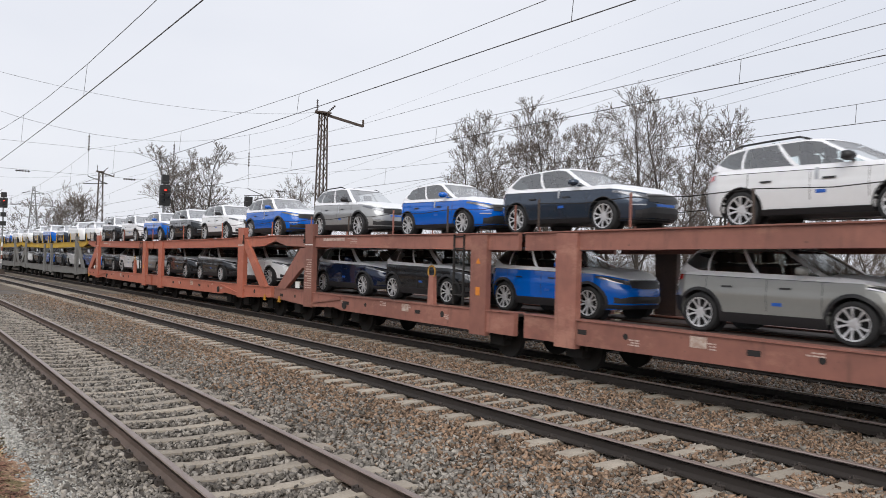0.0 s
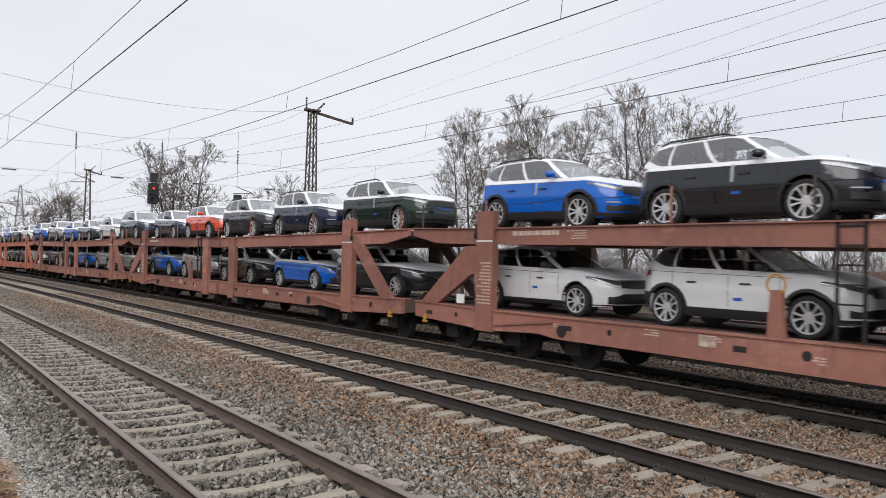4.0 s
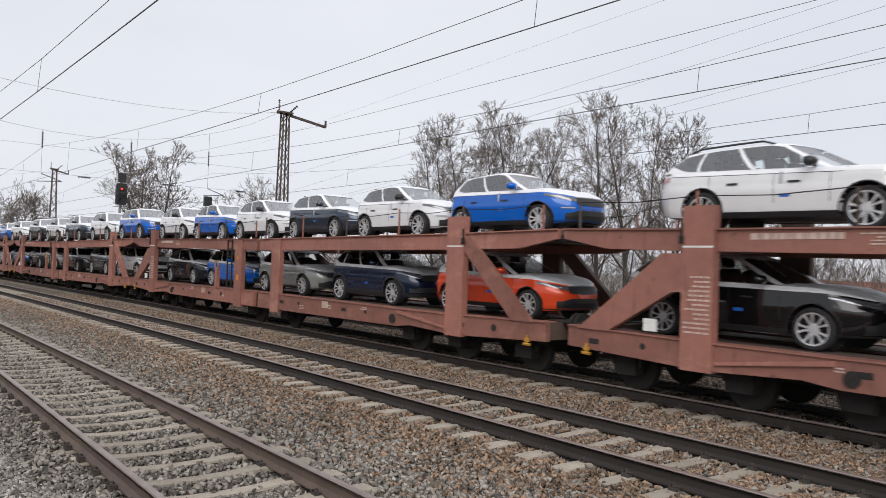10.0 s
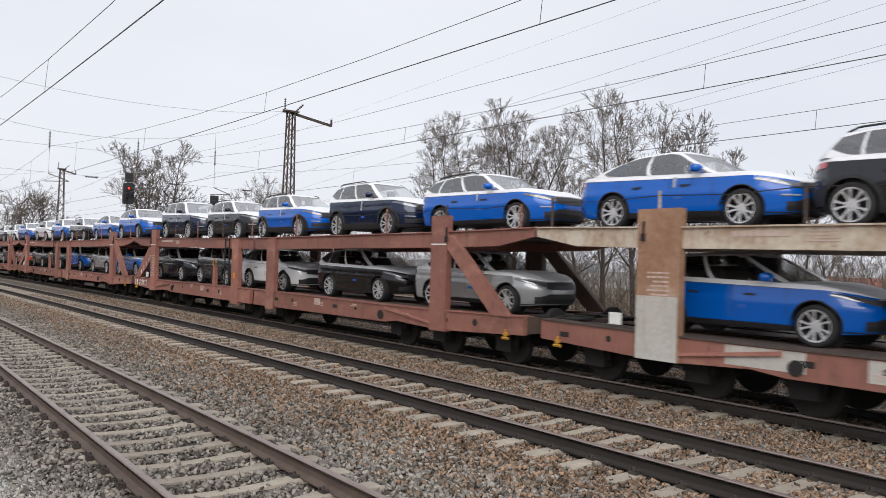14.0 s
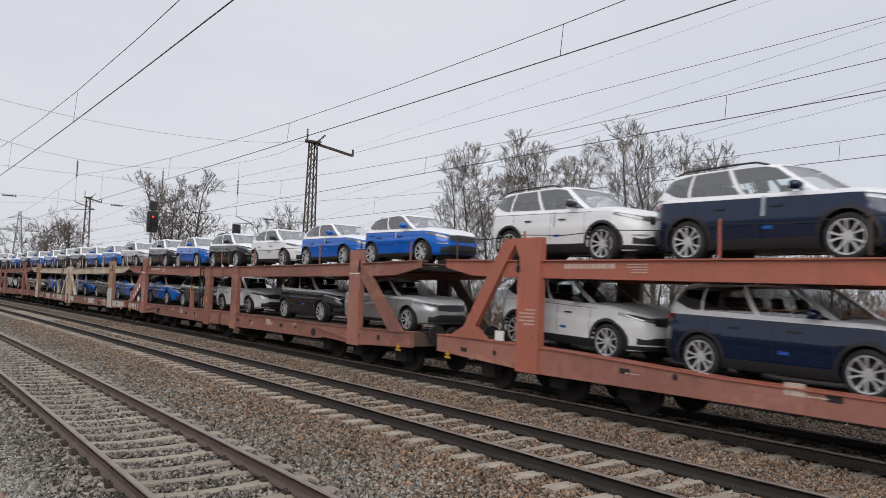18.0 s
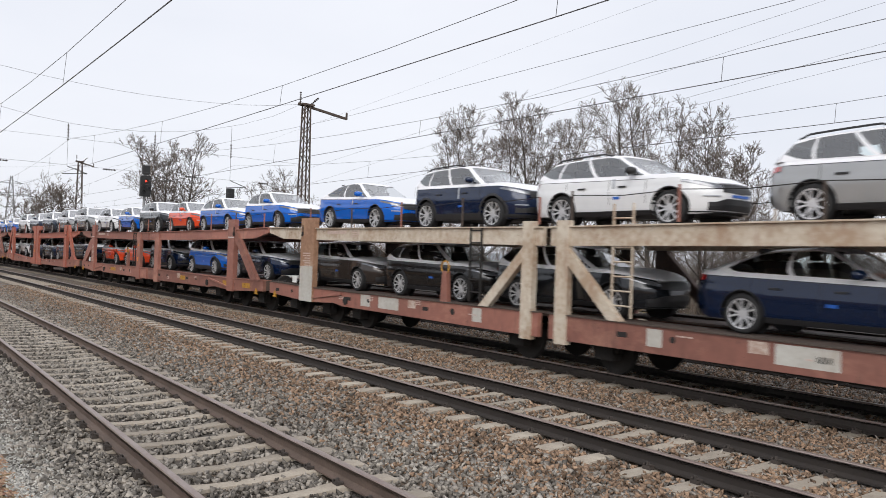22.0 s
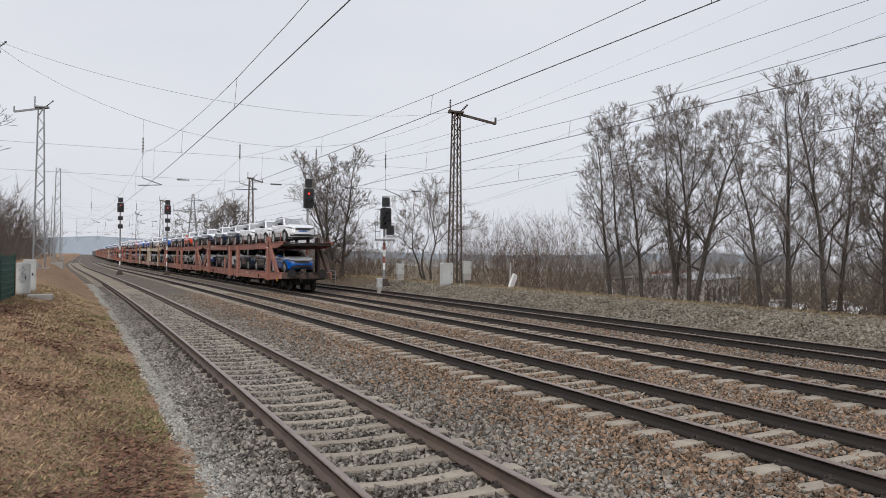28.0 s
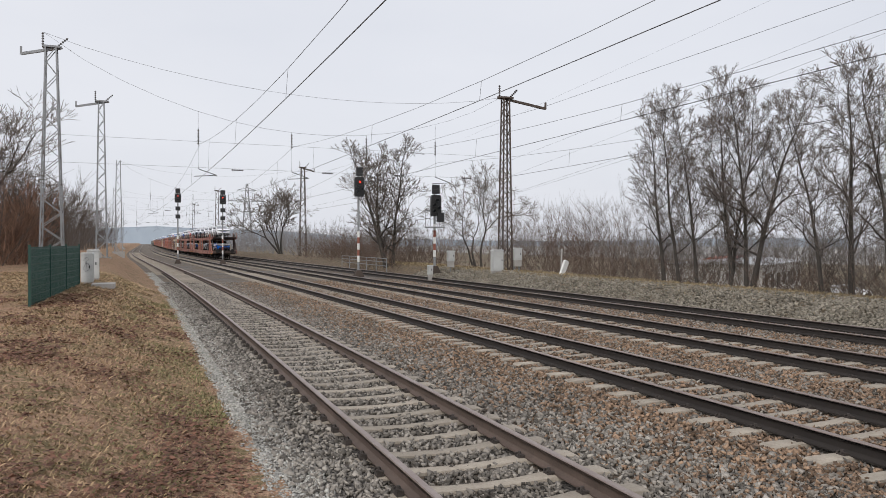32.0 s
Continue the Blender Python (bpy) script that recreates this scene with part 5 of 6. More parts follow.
# kinds: H hatchback, G long hatchback, C crossover, S suv, K large suv, E estate, F small estate, L liftback; each deck from the trailing to the
# leading end, with the place of the nose
KIND = {"H": "hatch", "G": "longhatch", "C": "crossover", "S": "suv", "K": "bigsuv", "E": "estate", "F": "smallestate", "L": "liftback"}
LOAD = {
    0: ("S blue -2.38, S white 2.55, S dark 7.04, S blue 11.42, S white 15.92, S dark 20.55",
        "S white -1.74, C dark 3.11, C dark 7.50, C silver 11.72, E white 15.99, C dark 20.59"),
    1: ("S steel -2.72, F white 1.99, G steel 7.19, H blue 11.69, S silver 16.55",
        "G grey -2.24, C grey 2.56, C blue 7.56, C dark 12.17, C navy 16.26"),
    2: ("S green -2.23, S navy 2.51, S dark 7.17, C red 11.74, G steel 16.20",
        "E dark -2.15, G blue 2.44, E black 7.32, C silver 12.10, C blue 16.70"),
    3: ("S white -2.26, S blue 2.29, S blue 7.10, S dark 11.77, S blue 16.29",
        "C steelblue -2.30, G white 1.82, E dark 7.26, C white 11.76, E white 16.30"),
    4: ("S blue -2.47, S white 2.37, S steel 7.46, S white 12.14, S dark 16.90",
        "C white -2.18, C steel 2.47, E dark 7.57, C silver 12.38, C dark 16.54"),
    5: ("H blue -2.38, H white 1.56, H steel 5.45, H white 9.34, H blue 13.22, H white 17.11",
        "G red -2.24, C navy 2.50, G grey 7.08, G blue 11.44, G dark 15.71"),
    6: ("S blue -2.33, L blue 2.02, E black 7.01, C blue 11.91, E white 16.17",
        "E blue -2.20, G silver 2.54, C blue 7.67, E dark 12.08, E black 16.85"),
    7: ("E blue -2.44, S navy 2.26, C blue 7.10, C dark 11.55, K navy 16.25",
        "L silver -2.23, E black 2.56, E white 7.90, C dark 12.45, E dark 16.93"),
    8: ("F silver -2.44, H blue 1.64, H blue 5.53, C dark 9.41, C dark 13.50, L blue 17.58",
        "L blue -2.23, G black 2.42, C blue 7.66, G blue 12.11, G blue 16.42"),
    9: ("H blue -2.66, H blue 1.22, H white 5.22, F black 9.27, H blue 13.55, H dark 17.72",
        "L silver -2.29, C black 2.39, E white 7.75, G dark 12.40, G blue 17.10"),
    10: ("K silver -3.05, K silver 1.64, K steel 6.32, K navy 10.90, K white 15.40",
        "K navy -2.86, K navy 1.63, K navy 6.13, K navy 10.62, S white 15.27"),
    11: ("H blue -2.78, G blue 1.38, H red 5.58, S dark 9.48, H blue 13.69, G white 17.58",
        "E navy -2.29, C blue 2.55, C navy 7.76, G red 11.99, G red 16.42"),
    12: ("C blue -2.43, F silver 1.88, E white 6.62, S navy 11.21, L blue 16.07",
        "E dark -1.92, L navy 2.69, E dark 7.80, E black 12.25, E brown 16.88"),
    13: ("S navy -2.30, S dark 2.14, S red 7.26, S dark 11.65, S navy 16.07",
        "C steelblue -2.06, F white 2.29, H silver 7.96, G dark 11.84, E black 16.02"),
    14: ("S white -1.92, S white 2.40, S white 6.95, S navy 11.34, S navy 16.38",
        "G blue -1.87, C dark 2.42, C navy 7.27, E white 11.35, C dark 15.98"),
}
mix_rng = random.Random(5)
for k in range(-8, 0):
    LOAD[k] = tuple(", ".join("%s %s %.2f" % (mix_rng.choice("SSCH" if deck == 0 else "CCE"), mix_rng.choice(["white", "blue", "dark", "navy", "steel", "white", "grey", "blue", "silver"]), -2.4 + 4.72 * j) for j in range(5)) for deck in (0, 1))
TRAIN = []          # (thing, place of the wagon's rear post, pose on the wagon)
PATTERN = {}
for k in sorted(PLACE, reverse=True):
    style = STYLE.get(k, "red")
    if style not in PATTERN:
        PATTERN[style] = w = wagon(style, k, style == "yellow")
    elif k < -2:
        if "far" not in PATTERN:
            PATTERN["far"] = w = wagon("grey", k, True)
        else:
            w = copy_thing(PATTERN["far"], Matrix.Identity(4))
    else:
        w = copy_thing(PATTERN[style], Matrix.Identity(4))
    if k == 11:
        stencil = Build()
        srng = random.Random(3)
        for a in (-1.6, 0.1, 4.6, 14.6):
            bars(stencil, -1.507, a, 0.74, 0.95, 0.17, 1, 0.1, srng)
        tagged(part("stencil", stencil, M_BRIGHTYELLOW, w, "yellow stencilled marks on the sill"), kind="stuff")
    if k in (7, 9):
        scrawl = Build()
        srng = random.Random(k)
        for j in range(5):
            y, z = 19.35 + 0.30 * j, 1.55 + 0.17 * (4 - j) - 0.35
            scrawl.bar((-1.548, y, z), (-1.548, y + srng.uniform(-0.08, 0.08), z + 0.20), 0.006, 0.022)
            scrawl.bar((-1.548, y, z + srng.uniform(0.02, 0.2)), (-1.548, y + 0.16, z + srng.uniform(0.02, 0.2)), 0.006, 0.02)
        for j in range(6):
            y = 20.0 + 0.28 * j
            scrawl.bar((-1.508, y, 0.72), (-1.508, y + srng.uniform(-0.05, 0.05), 0.96), 0.006, 0.028)
            scrawl.bar((-1.508, y, srng.uniform(0.75, 0.98)), (-1.508, y + 0.2, srng.uniform(0.75, 0.95)), 0.006, 0.025)
        tagged(part("graffiti", scrawl, M_WHITE, w, "white painted scrawl on brace and sill"), kind="stuff")
    TRAIN.append((w, PLACE[k], Matrix.Identity(4)))
    for upper, row in zip((True, False), LOAD[k]):
        for a, colour, y in (q.split() for q in row.split(", ")):
            p = CARS[KIND[a]]
            c = car(KIND[a], colour, "upper" if upper else "lower", simple=k < 0)
            ya, yb = float(y) + p[4], float(y) + p[4] + p[3]
            za, zb_ = deck_z(style, upper, ya), deck_z(style, upper, yb)
            tilt = math.atan2(zb_ - za, yb - ya)
            TRAIN.append((c, PLACE[k], pose(0, float(y), za - math.tan(tilt) * p[4] + 0.003, math.degrees(tilt))))


def wagon_pose(s):
    a, b = on_line(s, TRACKS[2]), on_line(s + 19.1, TRACKS[2])
    d = (b - a)
    return Matrix.Translation(a) @ Matrix.Rotation(-math.atan2(d.x, d.y), 4, "Z")


def motions():
    times = [float(t) for t in range(0, 33)]
    for ob, place, m in TRAIN:
        walk(ob, [(t, wagon_pose(place + rolled(t)) @ m) for t in times])


# ---- overhead line ----
def lattice(b, base, top, w0, w1, depth0, depth1, n, leg=0.07, brace=0.035):
    """A four-legged lattice mast from base to top height."""
    x, y, z0 = base
    for sx in (-1, 1):
        for sy in (-1, 1):
            b.bar((x + sx * w0, y + sy * depth0, z0), (x + sx * w1, y + sy * depth1, top), leg)
    for k in range(n):
        t0, t1 = k / n, (k + 1) / n
        za, zb_ = z0 + (top - z0) * t0, z0 + (top - z0) * t1
        wa, wb_ = w0 + (w1 - w0) * t0, w0 + (w1 - w0) * t1
        da, db = depth0 + (depth1 - depth0) * t0, depth0 + (depth1 - depth0) * t1
        f = 1 if k % 2 else -1
        for s in (-1, 1):
            b.bar((x - f * wa, y + s * da, za), (x + f * wb_, y + s * db, zb_), brace)
            b.bar((x + s * wa, y - f * da, za), (x + s * wb_, y + f * db, zb_), brace)


def insulator(b, p, q, r=0.07, n=5):
    p, q = Vector(p), Vector(q)
    b.tube(p, q, r * 0.35, n=6)
    for k in range(n):
        c = p + (q - p) * ((k + 0.5) / n)
        d = (q - p).normalized() * 0.02
        b.tube(c - d, c + d, r, r * 0.8, 8)


def mast(x, y, z0, top, w0, w1, mat, words, arm=0, n=16):
    m = thing("catenary_mast", words, "mast", "overhead line masts")
    b = Build()
    lattice(b, (x, y, z0), top, w0, w1, w0, w1, n)
    part("lattice_tower", b, mat, m)
    part("foundation", Build().box(x - w0 - 0.25, y - w0 - 0.25, z0 - 0.6, x + w0 + 0.25, y + w0 + 0.25, z0 + 0.12), M_CONCRETE, m, "weathered concrete footing")
    if arm:
        a = Build()
        a.bar((x - 0.5 * (1 if arm > 0 else -1), y, top + 0.05), (x + arm, y, top - 0.42), 0.13)
        a.box(x - 0.4, y - 0.25, top - 0.02, x + 0.4, y + 0.25, top + 0.08)
        a.bar((x + arm, y, top - 0.45), (x + arm, y, top - 0.05), 0.09)
        part("cross_arm", a, mat, m)
        i = Build()
        insulator(i, (x - 0.38, y, top + 0.1), (x - 0.38, y, top + 0.75))
        insulator(i, (x + 0.3, y, top + 0.1), (x + 0.75, y, top + 0.55))
        part("insulator", i, M_INSUL, m, "dark ribbed insulators")
    return m


mast(18.95, 39.2, 0.35, 10.35, 0.31, 0.17, M_RUSTMAST, "rust-brown lattice mast with a long cross arm beside the bank", arm=2.6, n=18)
mast(17.3, 93.0, 0.2, 11.3, 0.42, 0.2, M_RUSTMAST, "rust-brown lattice mast beside the far track", arm=1.4, n=16)
mast(-4.75, 42.6, 0.75, 11.85, 0.52, 0.24, M_STEEL, "tall galvanised lattice mast behind the green fence", arm=-1.35, n=16)
mast(-3.35, 58.0, 0.9, 11.9, 0.36, 0.17, M_STEEL, "slim galvanised lattice mast on the bank", arm=-1.6, n=18)
mast(-3.6, 92.5, 0.9, 11.3, 0.4, 0.2, M_STEEL, "far galvanised lattice mast on the bank", n=14)
mast(11.5, 150.0, 0, 12.0, 0.4, 0.2, M_RUSTMAST, "far rust-brown lattice mast", arm=1.2, n=12)
mast(-6.5, 150.0, 0.6, 12.0, 0.4, 0.2, M_STEEL, "far galvanised lattice mast", n=12)
mast(9.9, 205.0, 0, 12.0, 0.4, 0.2, M_RUSTMAST, "far rust-brown lattice mast", arm=1.2, n=10)
mast(-7.1, 205.0, 0.6, 12.0, 0.4, 0.2, M_STEEL, "far galvanised lattice mast", n=10)


def wire_run(b, pts, r):
    for p, q in zip(pts, pts[1:]):
        b.tube(p, q, r, n=4, caps=False)


LOW = ((5.86, 5.22, 0.0), (5.95, 5.50, 0.0), (5.66, 5.25, 0.0), (5.44, 5.06, 0.0))    # lowest carrier, contact wire, sideways run
SPANS = (-75.0, -15.0, 39.5, 93.0, 150.0, 205.0, 260.0)
for i, off in enumerate(TRACKS):
    line = thing("overhead_line", "contact wire and carrier cable hung over the track", "overhead line", "overhead lines", "structure")
    b, dr = Build(), Build()
    for a, c in zip(SPANS, SPANS[1:]):
        n = 12
        msg, con = [], []
        for k in range(n + 1):
            t = k / n
            y = a + (c - a) * t
            x = line_x(y) + off
            msg.append((x + 0.05, y, LOW[i][0] + 1.1 * (2 * t - 1) ** 2))
            con.append((x + LOW[i][2] * math.sin(math.pi * t), y, LOW[i][1]))
        wire_run(b, msg, 0.006)
        wire_run(b, con, 0.009)
        for k in range(1, n, 2):
            dr.tube(msg[k], con[k], 0.005, n=4, caps=False)
    part("wires", b, M_WIRE, line)
    part("droppers", dr, M_WIRE, line)
for y, xl, zl, xr, zr in ((39.8, -4.75, 11.9, 18.9, 10.5), (93.0, -3.6, 11.3, 17.3, 11.3), (150.0, -6.5, 12, 11.5, 12), (205.0, -7.1, 12, 9.9, 12)):
    span = thing("head_span", "cross wires with insulators between two masts", "cross span", "head spans", "structure")
    b, ins = Build(), Build()
    n = 14
    for sag in (1.4, 3.4):
        wire_run(b, [(xl + (xr - xl) * k / n, y, zl + (zr - zl) * k / n - sag * (1 - (2 * k / n - 1) ** 2) ** 0.9) for k in range(n + 1)], 0.008)
    for z in (7.05, 5.75):
        wire_run(b, [(xl, y, z + 0.1), (xr, y, z)], 0.007)
    for off in TRACKS:
        x = line_x(y) + off
        t = (x - xl) / (xr - xl)
        zt = zl + (zr - zl) * t - 3.4 * (1 - (2 * t - 1) ** 2) ** 0.9
        b.tube((x, y, zt), (x, y, 5.75), 0.008, n=4)
        insulator(ins, (x, y, 6.95), (x, y, 7.75), 0.06)
        insulator(ins, (x + 1.6, y, 5.75), (x + 2.2, y, 5.75), 0.055)
        b.tube((x, y, 5.75), (x + 0.9, y, 5.45), 0.02, n=5)
        b.tube((x + 0.9, y, 5.45), (x - 0.2, y, 5.37), 0.02, n=5)
    part("cross_wires", b, M_WIRE, span)
    part("insulator", ins, M_INSUL, span, "dark ribbed insulators")
feed = thing("feeder_line", "bare feeder cables carried on the mast arms", "overhead line", kind="structure")
fb = Build()
wire_run(fb, [(21.6, 2.0, 10.06), (21.6, 39.2, 10.10), (20.4, 93.0, 11.0)], 0.009)
# Far power lines, drawn as straight runs at an arbitrary x of 26 m.
for ya, za, yb, zb_, r in ((42.3, 12.29, 17.4, 13.4, 0.004), (28.5, 10.29, 11.6, 11.54, 0.0055), (26.4, 9.55, 11.6, 10.83, 0.0055), (19.1, 8.82, 11.6, 9.48, 0.0055), (19.1, 8.42, 11.6, 9.01, 0.0055)):
    slope = (zb_ - za) / (yb - ya)
    wire_run(fb, [(26.0, 6.0, za + slope * (6.0 - ya)), (26.0, 62.0, za + slope * (62.0 - ya))], r)
part("wires", fb, M_WIRE, feed)


# ---- signals ----
def signal(x, y, z0, h, main, words, lit=True):
    s = thing("railway_signal", words, "signal", "light signals")
    part("pole", Build().tube((x, y, z0), (x, y, z0 + h - 0.5), 0.075, 0.07, 10), M_STEEL, s)
    part("base", Build().prism([(-0.35, 0), (0.35, 0), (0.14, 0.45), (-0.14, 0.45)], "y", -0.2, 0.2), M_RUSTMAST, s).location = (x, y, z0)
    bands = Build()
    for k in range(3):
        bands.tube((x, y, z0 + 1.0 + 0.8 * k), (x, y, z0 + 1.4 + 0.8 * k), 0.08, n=10)
    part("mast_sign", bands, M_WHITE, s, "white bands on the pole")
    rb_ = Build()
    for k in range(2):
        rb_.tube((x, y, z0 + 1.4 + 0.8 * k), (x, y, z0 + 1.8 + 0.8 * k), 0.081, n=10)
    part("mast_band", rb_, M_ROOF, s, "red bands on the pole")
    if main:
        hd = part("signal_head", Build().prism([(-0.27, 0), (0.27, 0), (0.31, 0.12), (0.31, 1.15), (0.25, 1.28), (-0.25, 1.28), (-0.31, 1.15), (-0.31, 0.12)], "y", -0.12, 0.12), M_SIGNAL, s, "black signal head")
        hd.location = (x, y - 0.2, z0 + h - 1.95)
        part("route_indicator", Build().box(-0.20, -0.14, 0, 0.20, 0.14, 0.55), M_SIGNAL, s, "black indicator box").location = (x, y - 0.2, z0 + h - 0.60)
        spots = ((0.0, 0.95, lit), (-0.16, 0.66, False), (0.16, 0.50, False), (-0.16, 0.30, False))
    else:
        hd = part("signal_head", Build().prism([(-0.30, 0), (0.30, 0), (0.32, 0.1), (0.32, 0.95), (-0.32, 0.95), (-0.32, 0.1)], "y", -0.12, 0.12), M_SIGNAL, s, "black signal head")
        hd.location = (x, y - 0.2, z0 + h - 1.5)
        part("route_indicator", Build().box(-0.24, -0.14, 0, 0.24, 0.14, 0.48), M_SIGNAL, s).location = (x, y - 0.2, z0 + h - 0.5)
        for k in range(2):
            part("distant_plate", Build().box(-0.24, -0.12, 0, 0.24, 0.12, 0.42), M_SIGNAL, s, "small black lamp box").location = (x, y - 0.2, z0 + h - 2.35 - 0.85 * k)
        spots = ((0.0, 0.68, lit), (0.0, 0.30, False))
    for k, (dx, dz, on) in enumerate(spots):
        hood = Build().spin([(0.0, 0.095), (0.16, 0.105)], n=12)
        o = part("lamp_hood", hood, M_SIGNAL, hd)
        o.matrix_basis = pose(dx, -0.12, dz, 0, 0, -90)
        ln = Build().spin([(0.0, 0.0), (0.0, 0.065)], n=12)
        l = part("lens", ln, M_REDLIGHT if on else M_PANE, hd, "glowing red light" if on else "unlit lens")
        l.matrix_basis = pose(dx, -0.125, dz, 0, 0, -90)
    return s


signal(12.57, 48.0, -0.2, 7.2, True, "tall light signal showing red between two tracks")
sb = signal(15.95, 42.8, 0.2, 5.4, True, "dark light signal with a service platform beside the bank", lit=False)
pf = Build().box(15.45, 42.3, 2.95, 16.45, 43.2, 3.02)
for a in (15.5, 16.4):
    for z in (3.5, 4.0):
        pf.bar((a, 42.35, z), (a, 43.15, z), 0.03)
    pf.bar((a, 42.35, 3.0), (a, 42.35, 4.0), 0.03)
    pf.bar((a, 43.15, 3.0), (a, 43.15, 4.0), 0.03)
part("service_platform", pf, M_STEEL, sb, "small railed platform")
part("repeater_box", Build().box(16.0, 42.35, 3.3, 16.4, 42.6, 3.85), M_SIGNAL, sb)
signal(2.5, 85.0, -0.2, 8.0, False, "slim light signal showing red between the near tracks")
signal(6.93, 83.0, -0.2, 7.8, False, "slim light signal showing red beside the train's track")


# ---- cabinets, fence, markers ----
def cabinet(x, y, z, w, d, h, words, mat=M_CABINET, rz=0):
    c = thing("trackside_cabinet", words, "cabinet", "trackside cabinets", at=pose(x, y, z, 0, 0, rz))
    part("housing", Build().box(-w / 2, -d / 2, 0.06, w / 2, d / 2, h - 0.05), mat, c)
    part("lid", Build().prism([(-w / 2 - 0.03, h - 0.05), (w / 2 + 0.03, h - 0.05), (w / 2 - 0.02, h + 0.02), (-w / 2 + 0.02, h + 0.02)], "y", -d / 2 - 0.03, d / 2 + 0.03), mat, c)
    part("plinth", Build().box(-w / 2 + 0.02, -d / 2 + 0.02, -0.3, w / 2 - 0.02, d / 2 - 0.02, 0.06), M_CONCRETE, c)
    part("door", Build().box(-w / 2 + 0.04, -d / 2 - 0.012, 0.12, w / 2 - 0.04, -d / 2, h - 0.10), mat, c)
    part("lock", Build().box(w / 2 - 0.12, -d / 2 - 0.03, h * 0.5, w / 2 - 0.08, -d / 2 - 0.012, h * 0.5 + 0.1), M_BLACK, c)
    return c


cb1 = cabinet(-2.12, 28.9, 0.62, 0.38, 0.32, 1.05, "pale grey trackside cabinet with black graffiti beside the fence", rz=-5)
gr = Build()
for pts in ([(-0.14, 0.95), (0.02, 1.10), (0.10, 0.98), (-0.05, 0.88), (0.12, 0.80)], [(-0.02, 0.85), (-0.14, 0.62), (-0.02, 0.48), (0.12, 0.60), (0.10, 0.76), (-0.02, 0.85)], [(-0.02, 0.90), (0.0, 0.66)]):
    for p, q in zip(pts, pts[1:]):
        gr.bar((p[0] * 0.8, -0.176, p[1] * 0.84), (q[0] * 0.8, -0.176, q[1] * 0.84), 0.024, 0.006)
part("graffiti", gr, M_BLACK, cb1, "black painted scrawl")
cabinet(-2.05, 30.6, 0.66, 0.4, 0.34, 1.1, "second pale grey trackside cabinet")
cabinet(18.15, 38.6, 0.40, 0.62, 0.4, 1.25, "grey cabinet at the foot of the mast")
cabinet(19.55, 38.9, 1.0, 0.5, 0.35, 0.75, "grey control box on legs beside the mast")
cabinet(17.2, 43.3, 0.85, 0.42, 0.3, 0.7, "small grey box on a post beside the signal")
cabinet(15.45, 42.2, 0.1, 0.28, 0.25, 0.6, "low grey cable box at the signal's foot")
legs = thing("box_stand", "thin steel legs under the control boxes", "stand")
for x, y in ((19.4, 38.85), (19.7, 38.85), (19.4, 39.0), (19.7, 39.0), (17.2, 43.3)):
    part("leg", Build().tube((x, y, 0.25), (x, y, 1.05), 0.03, n=6), M_STEEL, legs)
mk = thing("leaning_marker", "leaning white concrete marker post on the grassy bank", "marker post", at=pose(20.0, 34.6, 0.35, 0, 28, 20))
part("slab", Build().prism([(-0.16, -0.1), (0.16, -0.1), (0.16, 0.80), (0.11, 0.86), (-0.11, 0.86), (-0.16, 0.80)], "y", -0.06, 0.06), M_WHITE, mk)
sp_ = thing("wooden_stake", "grey wooden stake on the bank", "stake")
part("stake", Build().tube((20.15, 34.9, 0.2), (20.18, 34.9, 1.75), 0.05, 0.045, 8), M_CONCRETE, sp_)
fence = thing("mesh_fence", "dark green steel mat fence along the path", "fence")
FP = [(-2.78 + 0.145 * k, 20.6 + 2.6 * k) for k in range(4)]
for x, y in FP:
    part("post", Build().box(x - 0.03, y - 0.03, 0.3, x + 0.03, y + 0.03, 1.98), M_FENCE, fence)
for (xa, ya), (xb, yb) in zip(FP, FP[1:]):
    g = Build()
    for j in range(52):
        t = j / 52
        x, y = xa + (xb - xa) * t, ya + (yb - ya) * t
        g.box(x - 0.006, y, 0.5, x + 0.006, y + 0.03, 1.93)
    for j in range(8):
        z = 0.55 + j * 0.19
        g.bar((xa, ya, z), (xb, yb, z), 0.024, 0.016)
    part("mat_panel", g, M_FENCE, fence)
slab = thing("cable_trough_lids", "pale concrete slabs lying on the grass bank", "slab")
part("slab", Build().box(-1.9, 27.4, 0.5, -1.2, 28.4, 0.66), M_CONCRETE, slab)
blocks = thing("concrete_blocks", "pale concrete blocks at the mast's foot", "block")
part("block", Build().box(-4.2, 56.5, 0.8, -3.3, 57.1, 1.35), M_CONCRETE, blocks)
part("block", Build().box(-5.6, 41.5, 0.6, -4.5, 42.0, 1.1), M_CONCRETE, blocks)


